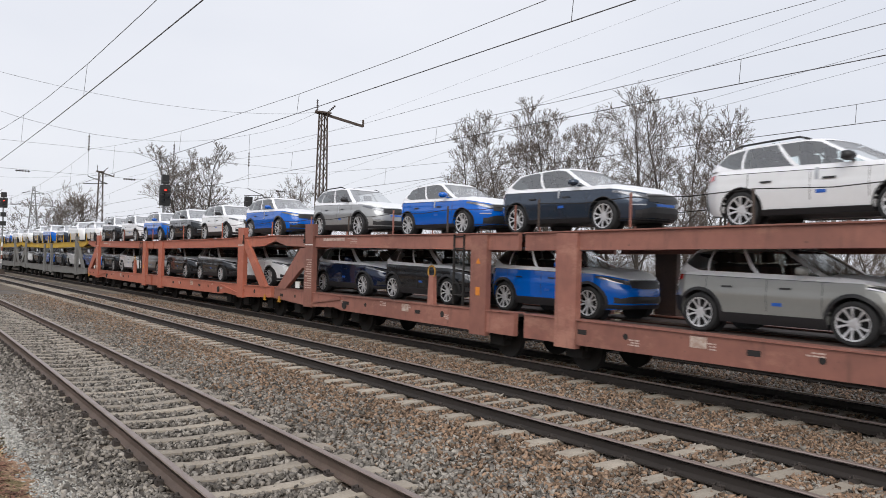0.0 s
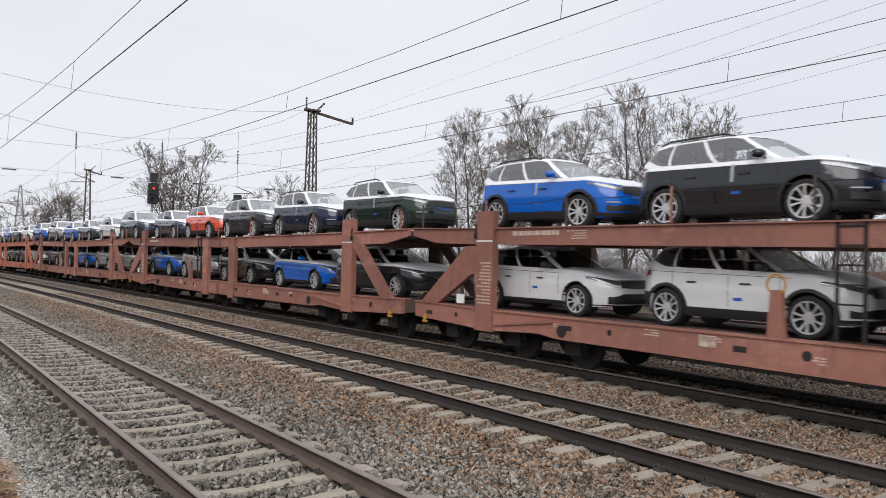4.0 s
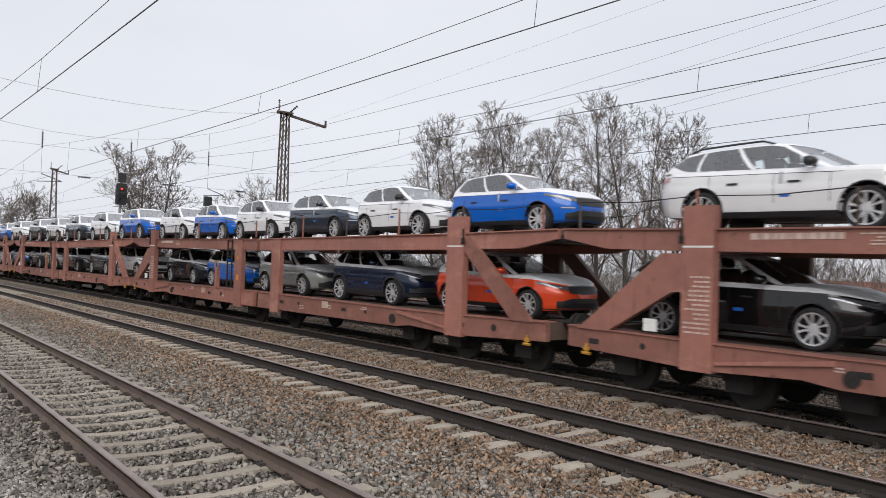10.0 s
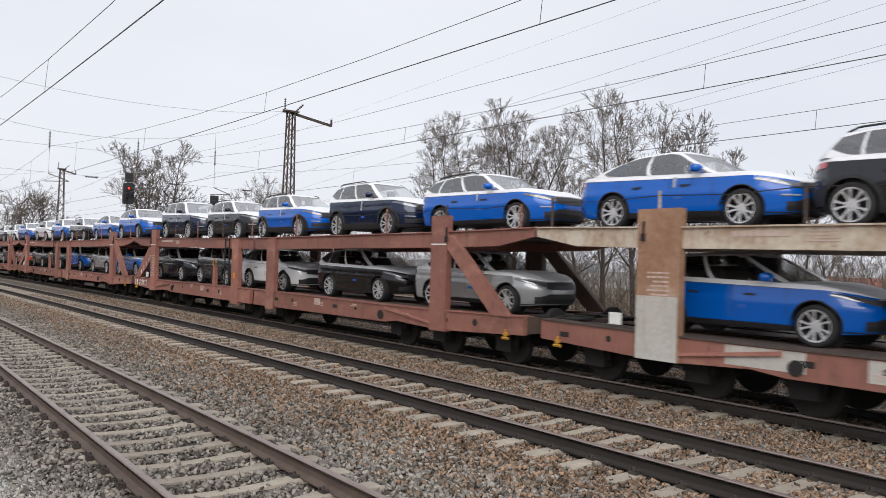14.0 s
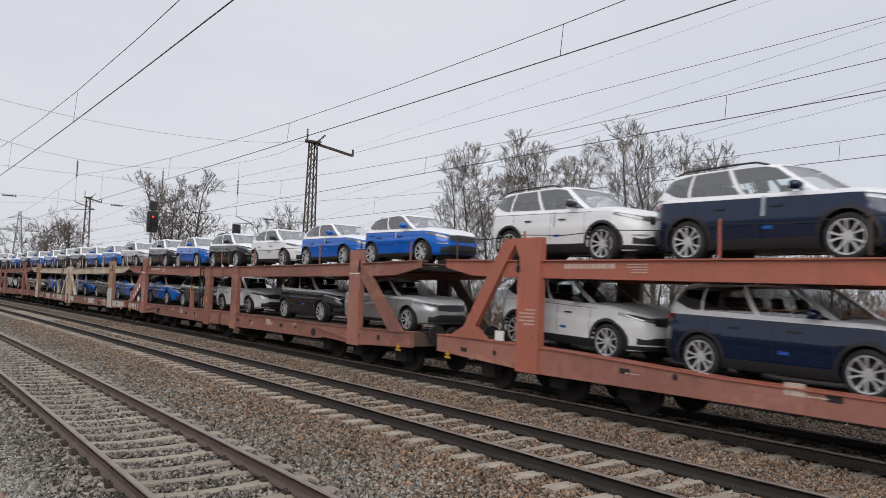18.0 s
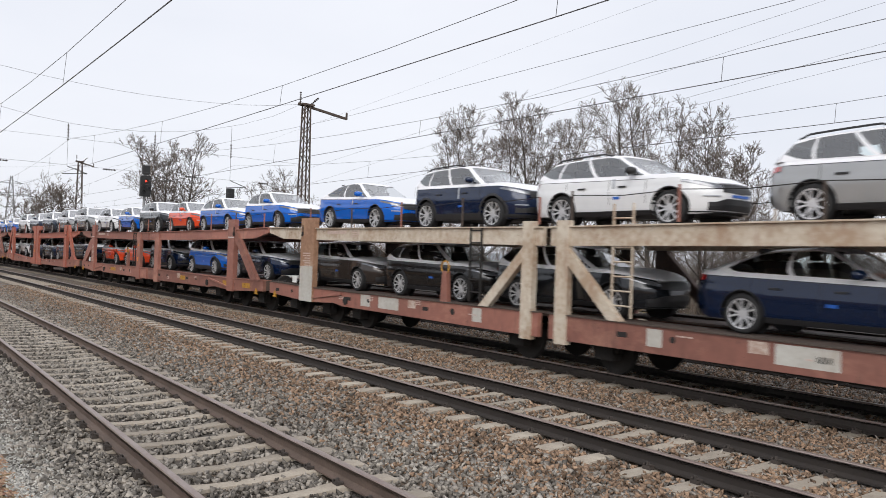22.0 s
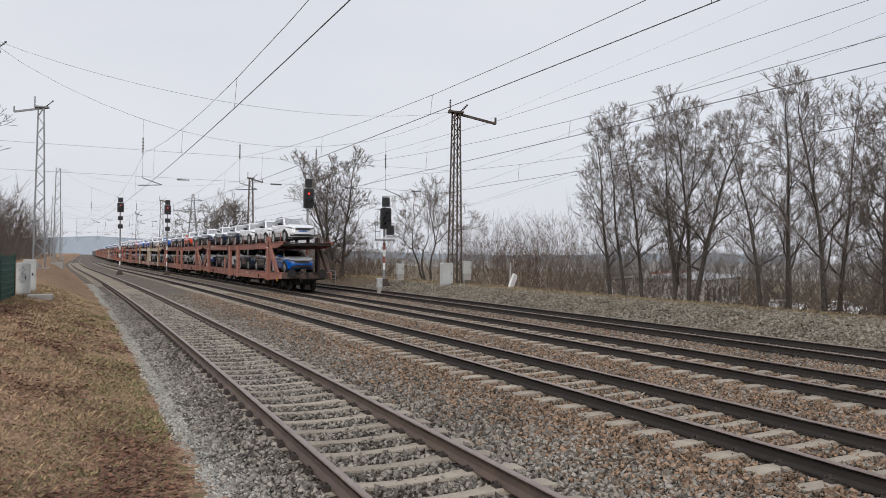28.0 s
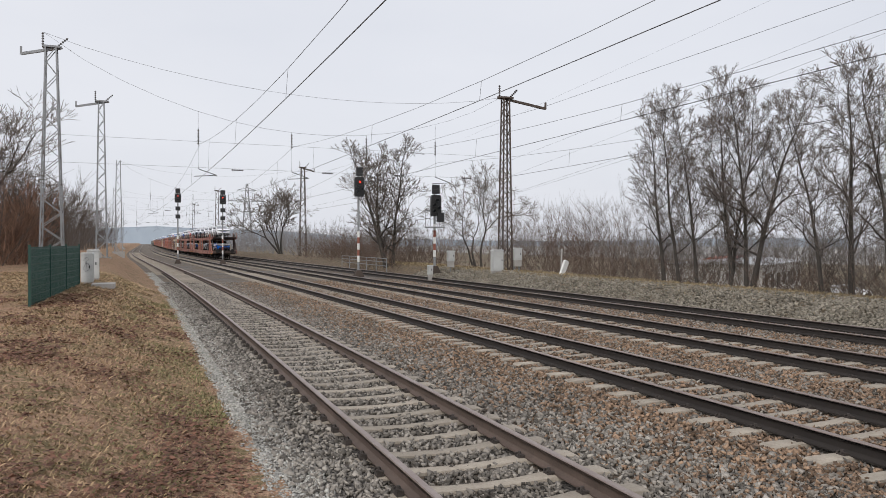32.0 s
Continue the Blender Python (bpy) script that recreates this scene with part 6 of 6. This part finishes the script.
# ---- trees ----
def segments_mesh(name, segs, mat, sides=4):
    a = np.array(segs, float)
    n = len(a)
    p, q, r0, r1 = a[:, 0:3], a[:, 3:6], a[:, 6], a[:, 7]
    d = q - p
    d /= np.linalg.norm(d, axis=1, keepdims=True) + 1e-9
    ref = np.where(np.abs(d[:, 2:3]) < 0.9, np.array([[0, 0, 1.0]]), np.array([[1.0, 0, 0]]))
    u = np.cross(d, ref)
    u /= np.linalg.norm(u, axis=1, keepdims=True) + 1e-9
    w = np.cross(d, u)
    rings = []
    for c, r in ((p, r0), (q, r1)):
        for k in range(sides):
            t = 2 * math.pi * k / sides
            rings.append(c + (u * math.cos(t) + w * math.sin(t)) * r[:, None])
    v = np.stack(rings, 1).reshape(-1, 3)
    face = np.array([(k, (k + 1) % sides, sides + (k + 1) % sides, sides + k) for k in range(sides)])
    f = (face[None] + (np.arange(n) * 2 * sides)[:, None, None]).reshape(-1, 4)
    me = bpy.data.meshes.new(name)
    me.vertices.add(len(v))
    me.vertices.foreach_set("co", v.ravel())
    me.loops.add(len(f) * 4)
    me.loops.foreach_set("vertex_index", f.ravel())
    me.polygons.add(len(f))
    me.polygons.foreach_set("loop_start", np.arange(len(f)) * 4)
    me.polygons.foreach_set("loop_total", np.full(len(f), 4))
    me.materials.append(mat)
    me.update(calc_edges=True)
    me.shade_smooth()
    return me


def limb(rng, segs, twigs, p, d, length, r, level, spread, up, thin):
    """One bent limb that forks at its tip and sends out side shoots."""
    n = 4 if level > 3 else 3
    rest = max(r * 0.72, thin)
    for k in range(n):
        d = (d + Vector((rng.gauss(0, 0.11), rng.gauss(0, 0.11), rng.gauss(0, 0.07) + up))).normalized()
        q = p + d * (length / n)
        ra, rb_ = r + (rest - r) * k / n, r + (rest - r) * (k + 1) / n
        (segs if level > 2 else twigs).append((*p, *q, max(ra, thin), max(rb_, thin)))
        p = q
        if k < n - 1 and level < 6:
            for _ in range(2 if level < 2 else 1):
                if rng.random() < (0.60 if level else 0.35):
                    side = Vector((rng.gauss(0, 1), rng.gauss(0, 1), rng.gauss(0.25, 0.5))).normalized()
                    nd = (d * 0.55 + side * 0.75).normalized()
                    low = max(level - 2, 0)
                    if level:
                        limb(rng, segs, twigs, p, nd, length * rng.uniform(0.42, 0.70), max(rb_ * 0.45, thin), low, spread, up, thin)
                    else:
                        e = p + nd * length * rng.uniform(0.25, 0.5)
                        twigs.append((*p, *e, thin, thin * 0.6))
    if level:
        turn = rng.random() * 6.28
        a = d.orthogonal().normalized()
        b = d.cross(a)
        m = 3 if rng.random() < 0.30 else 2
        for i in range(m):
            t = turn + 6.283 * i / m + rng.gauss(0, 0.3)
            tilt = spread * rng.uniform(0.45, 1.15)
            nd = (d + (a * math.cos(t) + b * math.sin(t)) * math.tan(tilt)).normalized()
            limb(rng, segs, twigs, p, nd, length * rng.uniform(0.66, 0.90), rest * rng.uniform(0.66, 0.86), level - 1, spread, up, thin)


def tree(x, y, z, h, trunks, seed, words, spread=0.50, lean=0.07, r=0.15, thin=0.006, levels=6, bare=0.25, vase=True):
    rng = random.Random(seed)
    segs, twigs = [], []
    for k in range(trunks):
        a = rng.random() * 6.28
        p = Vector((math.cos(a), math.sin(a), 0)) * (0.22 * (trunks - 1) ** 0.5 + 0.02)
        d = Vector((math.cos(a) * lean * rng.random() * 2, math.sin(a) * lean * rng.random() * 2, 1)).normalized()
        hh = h * rng.uniform(0.86, 1.0)
        rr = r * rng.uniform(0.8, 1.05)
        if vase:
            n = 4
            for i in range(n):
                d = (d + Vector((rng.gauss(0, 0.05), rng.gauss(0, 0.05), 0.03))).normalized()
                q = p + d * (hh * bare / n)
                segs.append((*p, *q, rr * (1 - 0.06 * i), rr * (0.94 - 0.06 * i)))
                p = q
            limb(rng, segs, twigs, p, d, hh * (1 - bare) / 3.75, rr * 0.76, levels, spread, 0.035, thin)
            continue
        n, turn = 14, rng.random() * 6.28
        for i in range(n):
            d = (d + Vector((rng.gauss(0, 0.035), rng.gauss(0, 0.035), 0.02))).normalized()
            q = p + d * (hh * 0.90 / n)
            ra, rb_ = rr * (1 - 0.85 * (i / n) ** 0.9), rr * (1 - 0.85 * ((i + 1) / n) ** 0.9)
            segs.append((*p, *q, ra, rb_))
            p = q
            f = (i + 1) / n
            if f > bare:
                for _ in range(2 if i % 3 == 0 else 1):
                    turn += 2.4 + rng.gauss(0, 0.4)
                    nd = Vector((math.cos(turn), math.sin(turn), rng.uniform(0.35, 1.1) + 0.6 * f)).normalized()
                    size = hh * 0.135 * rng.uniform(0.75, 1.2) * (1.12 - 0.62 * f) * min(1, 0.5 + 1.2 * f)
                    limb(rng, segs, twigs, p, nd, size, max(rb_ * rng.uniform(0.40, 0.60), thin), 4, spread, 0.04, thin)
            elif i > 1 and rng.random() < 0.6:
                turn += 2.4
                limb(rng, segs, twigs, p, Vector((math.cos(turn), math.sin(turn), 0.3)).normalized(), hh * 0.06, 0.02, 2, spread, 0.0, thin)
        limb(rng, segs, twigs, p, d, hh * 0.075, rr * 0.16, 4, spread, 0.03, thin)
    top = max(q[5] for q in segs + twigs)
    f = h / top
    segs, twigs = ([tuple(v * f for v in q[:6]) + q[6:] for q in group] for group in (segs, twigs))
    t = thing("bare_tree", words, "tree", "bare trees along the line", at=pose(x, y, z))
    part("trunk", segments_mesh("trunk", segs, M_BARK, 5), None, t)
    part("crown", segments_mesh("crown", twigs, M_TWIG, 3), None, t, "leafless crown of fine twigs")
    return t


for x, y, h, n, seed, r in ((21.2, 27.6, 8.7, 1, 11, 0.105), (21.3, 26.7, 8.9, 1, 12, 0.11), (21.3, 25.6, 8.9, 1, 13, 0.105), (21.5, 23.9, 9.0, 1, 14, 0.115), (21.5, 23.0, 9.2, 2, 15, 0.12), (22.6, 25.2, 8.8, 1, 20, 0.10),
                            (22.0, 19.9, 7.6, 1, 16, 0.10), (22.0, 18.7, 8.6, 1, 17, 0.12), (22.0, 17.3, 8.9, 1, 18, 0.12), (22.4, 15.6, 7.4, 2, 19, 0.10), (22.6, 14.0, 6.2, 2, 21, 0.09), (23.6, 18.0, 8.4, 1, 22, 0.11)):
    tree(x, y, 0.05, h, n, seed, "bare multi-stemmed tree on the bank behind the tracks" if n > 1 else "slender bare tree on the bank behind the tracks", r=r, spread=0.50, bare=0.20, vase=False)
tree(17.1, 56.0, 0.1, 10.6, 3, 31, "broad bare tree behind the signals", spread=0.56, lean=0.30, r=0.20, thin=0.011, bare=0.14, vase=False)
tree(22.9, 52.0, 0.1, 8.2, 3, 32, "bare tree behind the mast", spread=0.56, lean=0.35, r=0.12, thin=0.010, bare=0.14)
tree(18.8, 118.0, 0.0, 12.5, 4, 33, "rounded far bare tree", spread=0.60, lean=0.35, r=0.22, thin=0.022, bare=0.08)
tree(22.3, 10.2, -0.1, 5.4, 2, 61, "crooked low bare tree behind the coupling gap", spread=0.72, lean=0.5, r=0.10, thin=0.006, bare=0.12)
tree(23.4, 7.2, -0.2, 5.6, 2, 62, "crooked low bare tree in the scrub", spread=0.72, lean=0.5, r=0.09, thin=0.006, bare=0.12)
for x, y, h, seed in ((-8.6, 47.0, 9.6, 34), (-11.5, 60.0, 10.5, 35), (-9.5, 78.0, 8.5, 36)):
    tree(x, y, 0.7, h, 3, seed, "broad bare tree in the woodland edge behind the fence", spread=0.55, lean=0.3, r=0.16, thin=0.011, bare=0.12)


def thicket(name, words, area, count, h, seed, mat, z, r=0.012, fan=0.35, kids=5):
    rng = random.Random(seed)
    segs = []
    for _ in range(count):
        x, y = rng.uniform(area[0], area[1]), rng.uniform(area[2], area[3])
        hh = h * rng.uniform(0.45, 1.0)
        p = Vector((x, y, z))
        d = Vector((rng.gauss(0, fan), rng.gauss(0, fan), 1)).normalized()
        for k in range(4):
            d = (d + Vector((rng.gauss(0, 0.12), rng.gauss(0, 0.12), 0.05))).normalized()
            q = p + d * hh / 4
            segs.append((*p, *q, r * (1 - 0.2 * k), r * (0.8 - 0.2 * k)))
            p = q
            for _ in range(kids if k else 1):
                s = (d + Vector((rng.gauss(0, 0.5), rng.gauss(0, 0.5), rng.gauss(0.1, 0.3)))).normalized()
                e = p + s * hh * rng.uniform(0.12, 0.28)
                segs.append((*p, *e, r * 0.5, r * 0.2))
    me = segments_mesh(name, segs, mat, 3)
    return tagged(new(name, me), words, "shrubs", kind="stuff")


thicket("shrubs", "brown leafless shrubs behind the rubble bank", (20.6, 27.5, 34, 48), 520, 4.4, 41, M_SHRUB, 0.0, r=0.010, fan=0.4, kids=4)
thicket("shrubs", "low brown undergrowth beneath the trees", (20.7, 28, 6, 36), 900, 1.9, 42, M_SHRUB, -0.1, r=0.009, fan=0.7, kids=4)
thicket("shrubs", "tangled grey-brown saplings between the trees", (21.2, 26, 12, 33), 330, 4.6, 50, M_TWIG, -0.1, r=0.011, fan=0.6, kids=5)
thicket("shrubs", "dense grey-brown hedge beneath the low trees", (20.9, 27, 3.5, 16), 620, 3.5, 51, M_TWIG, -0.1, r=0.010, fan=0.7, kids=6)
thicket("shrubs", "brown scrub in the dip beyond the trees", (28, 46, 8, 60), 520, 3.0, 48, M_WOODS, -1.4, r=0.016, fan=0.6, kids=4)
thicket("shrubs", "brown leafless scrub beside the far signals", (15.8, 24, 52, 92), 900, 3.4, 43, M_SHRUB, -0.1, r=0.015, fan=0.5, kids=4)
thicket("shrubs", "bare woodland edge along the left bank", (-26, -7.0, 34, 66), 1000, 6.5, 44, M_WOODS, 0.7, r=0.022, kids=4)
thicket("shrubs", "bare woodland far along the left bank", (-32, -8.5, 60, 160), 1200, 7.5, 45, M_WOODS, 0.7, r=0.035, kids=3)
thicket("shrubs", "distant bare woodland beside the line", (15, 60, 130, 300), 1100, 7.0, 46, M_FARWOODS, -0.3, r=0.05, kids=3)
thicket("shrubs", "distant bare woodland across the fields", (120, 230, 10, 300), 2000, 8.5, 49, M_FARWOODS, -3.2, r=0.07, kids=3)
thicket("shrubs", "bushes with rusty brown leaves behind the fence", (-8.6, -6.3, 43, 50), 130, 4.4, 47, M_RUSTLEAF, 0.6, r=0.028, kids=8)

for y0, y1 in ((72, 100), (100, 140), (140, 190), (190, 260)):
    thicket("shrubs", "bare woodland following the curve of the line", (line_x(y1) - 20, line_x(y1) - (5.0 if y0 < 100 else 2.0), y0, y1), 260, 8.0, 60 + y0, M_WOODS, 0.6, r=0.03, kids=4)

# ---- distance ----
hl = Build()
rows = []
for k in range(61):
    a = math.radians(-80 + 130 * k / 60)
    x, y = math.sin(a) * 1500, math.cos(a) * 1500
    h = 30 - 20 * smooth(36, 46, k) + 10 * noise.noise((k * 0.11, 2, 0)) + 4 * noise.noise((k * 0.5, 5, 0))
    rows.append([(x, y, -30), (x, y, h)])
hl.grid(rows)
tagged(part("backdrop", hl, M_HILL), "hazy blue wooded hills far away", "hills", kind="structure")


def house(x, y, z, w, d, h, roof, rz, words, roof_mat):
    o = thing("house", words, "house", "houses beyond the trees", at=pose(x, y, z, 0, 0, rz))
    part("wall", Build().box(-w / 2, -d / 2, 0, w / 2, d / 2, h), M_WALL, o)
    part("roof", Build().prism([(-d / 2 - 0.4, h), (d / 2 + 0.4, h), (0, h + roof)], "x", -w / 2 - 0.4, w / 2 + 0.4), roof_mat, o)
    n = max(int(w / 3), 1)
    for k in range(n):
        for side in (-1, 1):
            xw = -w / 2 + (k + 0.5) * w / n
            part("window", Build().box(xw - 0.6, side * d / 2 - 0.06, 0.9, xw + 0.6, side * d / 2 + 0.06, min(h - 0.3, 2.2)), M_PANE, o)
    return o


house(60, 66, -3.2, 22, 10, 3.2, 0.45, 35, "long low hall with a pale sheet roof beyond the trees", M_WHITEROOF)
house(82, 92, -4.6, 13, 8, 3.0, 1.7, 30, "house with a red tiled roof beyond the trees", M_ROOF)
house(74, 38, -3.4, 24, 11, 3.4, 0.45, 60, "long low hall with a pale sheet roof beyond the trees", M_WHITEROOF)
house(100, 60, -4.6, 14, 9, 4.0, 2.4, 50, "house with a red tiled roof beyond the trees", M_ROOF)
house(96, 40, -4.6, 16, 10, 4.0, 2.4, 65, "house with a red tiled roof beyond the trees", M_ROOF)
for x, y, rz in ((60.5, 49.5, 70), (64.0, 46.0, 60)):
    yard = car("hatch", "white", "lower", simple=True)
    tagged(yard, "white car parked in the yard beyond the trees", "car", "parked cars")
    yard.matrix_basis = pose(x, y, -3.02, 0, 0, rz)

# ---- power pylon far behind the fields ----
py = thing("power_pylon", "grey lattice power pylon far beyond the line", "pylon")
PX, PY = 47.8, 420.0
tw = Build()
lattice(tw, (PX, PY, -1.0), 34.0, 3.0, 0.4, 3.0, 0.4, 12, 0.32, 0.18)
part("lattice_tower", tw, M_STEEL, py)
for z, half in ((30.5, 5.0), (24.5, 10.0)):
    am = Build()
    for s in (-1, 1):
        am.bar((PX, PY, z + 1.4), (PX + s * half, PY, z), 0.26)
        am.bar((PX, PY, z), (PX + s * half, PY, z), 0.26)
    part("cross_arm", am.weld(), M_STEEL, py)


# ---- railing by the far signal ----
rl = thing("steel_railing", "low grey steel railing beside the far track", "railing")
RP = [(15.3 + 0.02 * k, 64.0 - 2.6 * k) for k in range(6)]
for x, y in RP:
    part("post", Build().tube((x, y, -0.3), (x, y, 0.95), 0.03, n=6), M_STEEL, rl)
for z in (0.4, 0.68, 0.93):
    part("rail", Build().tube((RP[0][0], RP[0][1], z), (RP[-1][0], RP[-1][1], z), 0.025, n=6), M_STEEL, rl)


# ---- loose stones, grass and leaves ----
def clear_of_track(o, y, rng, rust=False):
    ok = (o < 2.75 * y + 0.8)
    for off, start in zip(TRACKS, (5.74, 7.01, 7.3, 7.5)):
        for side in (-1, 1):
            ok &= np.abs(o - off - side * GAUGE / 2) > 0.115
        ph = np.abs((y - start + 0.3) % 0.6 - 0.3)
        on = (np.abs(o - off) < 1.27) & (ph < 0.125)
        bury = 0.9 if off < 3 else 0.12 if off < 14 else 0.9
        ok &= ~on | (rng.random(len(o)) < np.where((off - o > 0.95) | (off > 14), bury, 0.08))
    return ok


def brownish(o):
    return np.clip(np.interp(o, [1.2, 4.4, 5.2, 6.2, 9.0, 10.0, 13.2, 17.0], [0.12, 0.12, 0.45, 0.75, 0.6, 0.75, 0.6, 0.3]), 0, 1)


rocks("ballast_stones", 240000, (1.22, 17.2, 3.0, 44), 0.029, M_STONE, "grey broken ballast stones around the tracks", 3, lambda o, y, r: clear_of_track(o, y, r) & (r.random(len(o)) > brownish(o)))
rocks("rusty_ballast_stones", 190000, (4.2, 17.2, 3.0, 44), 0.029, M_RUSTSTONE, "rust-stained brown ballast stones beside the main tracks", 4, lambda o, y, r: clear_of_track(o, y, r) & (r.random(len(o)) < brownish(o)))
rocks("pale_gravel", 48000, (0.95, 1.62, 3.0, 60), 0.019, M_PALE, "pale fine gravel at the foot of the grass bank", 5, lambda o, y, r: r.random(len(o)) < np.interp(o, [0.97, 1.12, 1.35, 1.6], [0.1, 1, 0.75, 0]))
rocks("bank_rubble", 30000, (17.0, 19.6, 6.0, 48), 0.045, M_BANKSTONE, "weathered stones on the far rubble bank", 6, lambda o, y, r: o < 2.75 * y + 0.8)


def blades(name, words, count, area, height, mat, seed, keep, flat=0.5):
    """Grass blades or leaves: single bent slips standing in the turf."""
    rng = np.random.default_rng(seed)
    y = area[2] + (area[3] - area[2]) * rng.random(count) ** 1.8
    o = area[0] + (area[1] - area[0]) * rng.random(count)
    ok = keep(o, y, rng)
    o, y = o[ok], y[ok]
    n = len(o)
    x = o + np.interp(y, _ys, _xs)
    z = np.array([ground_z(float(a), float(b)) for a, b in zip(o, y)]) - 0.004
    h = height * (0.4 + 0.9 * rng.random(n)) * (1 + y / 25)
    a = rng.random(n) * 6.283
    lean = flat + 0.6 * rng.random(n)
    dx, dy = np.cos(a) * h * lean, np.sin(a) * h * lean
    w = 0.0035 * (1 + y / 9)
    px, py = -np.sin(a) * w, np.cos(a) * w
    v = np.empty((n, 4, 3))
    v[:, 0] = np.stack([x - px, y - py, z], -1)
    v[:, 1] = np.stack([x + px, y + py, z], -1)
    v[:, 2] = np.stack([x + dx * 0.5 + px * 0.8, y + dy * 0.5 + py * 0.8, z + h * 0.6], -1)
    v[:, 3] = np.stack([x + dx, y + dy, z + h * 0.8], -1)
    f = (np.array([(0, 1, 2), (0, 2, 3)])[None] + (np.arange(n) * 4)[:, None, None]).reshape(-1, 3)
    me = bpy.data.meshes.new(name)
    me.vertices.add(n * 4)
    me.vertices.foreach_set("co", v.ravel())
    me.loops.add(len(f) * 3)
    me.loops.foreach_set("vertex_index", f.ravel())
    me.polygons.add(len(f))
    me.polygons.foreach_set("loop_start", np.arange(len(f)) * 3)
    me.polygons.foreach_set("loop_total", np.full(len(f), 3))
    me.materials.append(mat)
    me.update(calc_edges=True)
    return tagged(new(name, me), words, "grass", kind="stuff")


def leaf_litter(count, area, seed):
    rng = np.random.default_rng(seed)
    y = area[2] + (area[3] - area[2]) * rng.random(count) ** 1.5
    o = area[0] + (area[1] - area[0]) * rng.random(count)
    patch = np.array([noise.noise((a * 0.9, b * 0.55, 4.0)) + 0.5 * noise.noise((a * 2.5, b * 2.0, 1.0)) for a, b in zip(o, y)])
    patch += 0.48 * np.exp(-((o - 0.50) / 0.35) ** 2) * np.exp(-((y - 7.2) / 2.2) ** 2)
    ok = patch + 0.75 * rng.random(count) ** 2.5 > 0.46
    o, y = o[ok], y[ok]
    n = len(o)
    x = o + np.interp(y, _ys, _xs)
    z = np.array([ground_z(float(a), float(b)) for a, b in zip(o, y)]) + 0.012 + 0.03 * rng.random(n)
    s = 0.021 * (0.5 + rng.random(n)) * (1 + y / 30)
    a = rng.random(n) * 6.283
    v = np.empty((n, 4, 3))
    for k, (u, t) in enumerate(((-1, 0), (0, -0.55), (1, 0), (0, 0.55))):
        v[:, k, 0] = x + s * (u * np.cos(a) - t * np.sin(a))
        v[:, k, 1] = y + s * (u * np.sin(a) + t * np.cos(a))
        v[:, k, 2] = z + s * (rng.random(n) - 0.4) * 0.9
    f = (np.array([(0, 1, 2), (0, 2, 3)])[None] + (np.arange(n) * 4)[:, None, None]).reshape(-1, 3)
    me = bpy.data.meshes.new("fallen_leaves")
    me.from_pydata(v.reshape(-1, 3).tolist(), [], f.tolist())
    me.materials.append(M_LEAF)
    tagged(new("fallen_leaves", me), "drifts of brown fallen leaves on the grass", "leaves", kind="stuff")


blades("dry_grass", "short dry winter grass on the bank", 115000, (-7.5, 1.15, 2.5, 36), 0.032, M_BLADE, 7, lambda o, y, r: (r.random(len(o)) < np.interp(o, [-7, 0.7, 1.15], [1, 1, 0.25])), 0.8)
blades("mossy_grass", "green mossy grass along the gravel edge", 75000, (-0.6, 1.22, 2.5, 30), 0.022, M_MOSS, 11, lambda o, y, r: (r.random(len(o)) < np.interp(o, [-0.6, 0.4, 0.95, 1.22], [0.0, 0.35, 1, 0.15])), 0.8)
blades("tall_grass", "straw-coloured grass along the crest of the far bank", 16000, (17.6, 21.0, 6, 60), 0.06, M_STRAW, 8, lambda o, y, r: (o < 2.75 * y + 0.8) & (r.random(len(o)) < np.interp(o, [17.6, 18.6, 19.2, 21], [0.05, 0.15, 1, 0.9])), 0.4)
leaf_litter(115000, (-6.5, 1.05, 2.5, 26), 9)


motions()
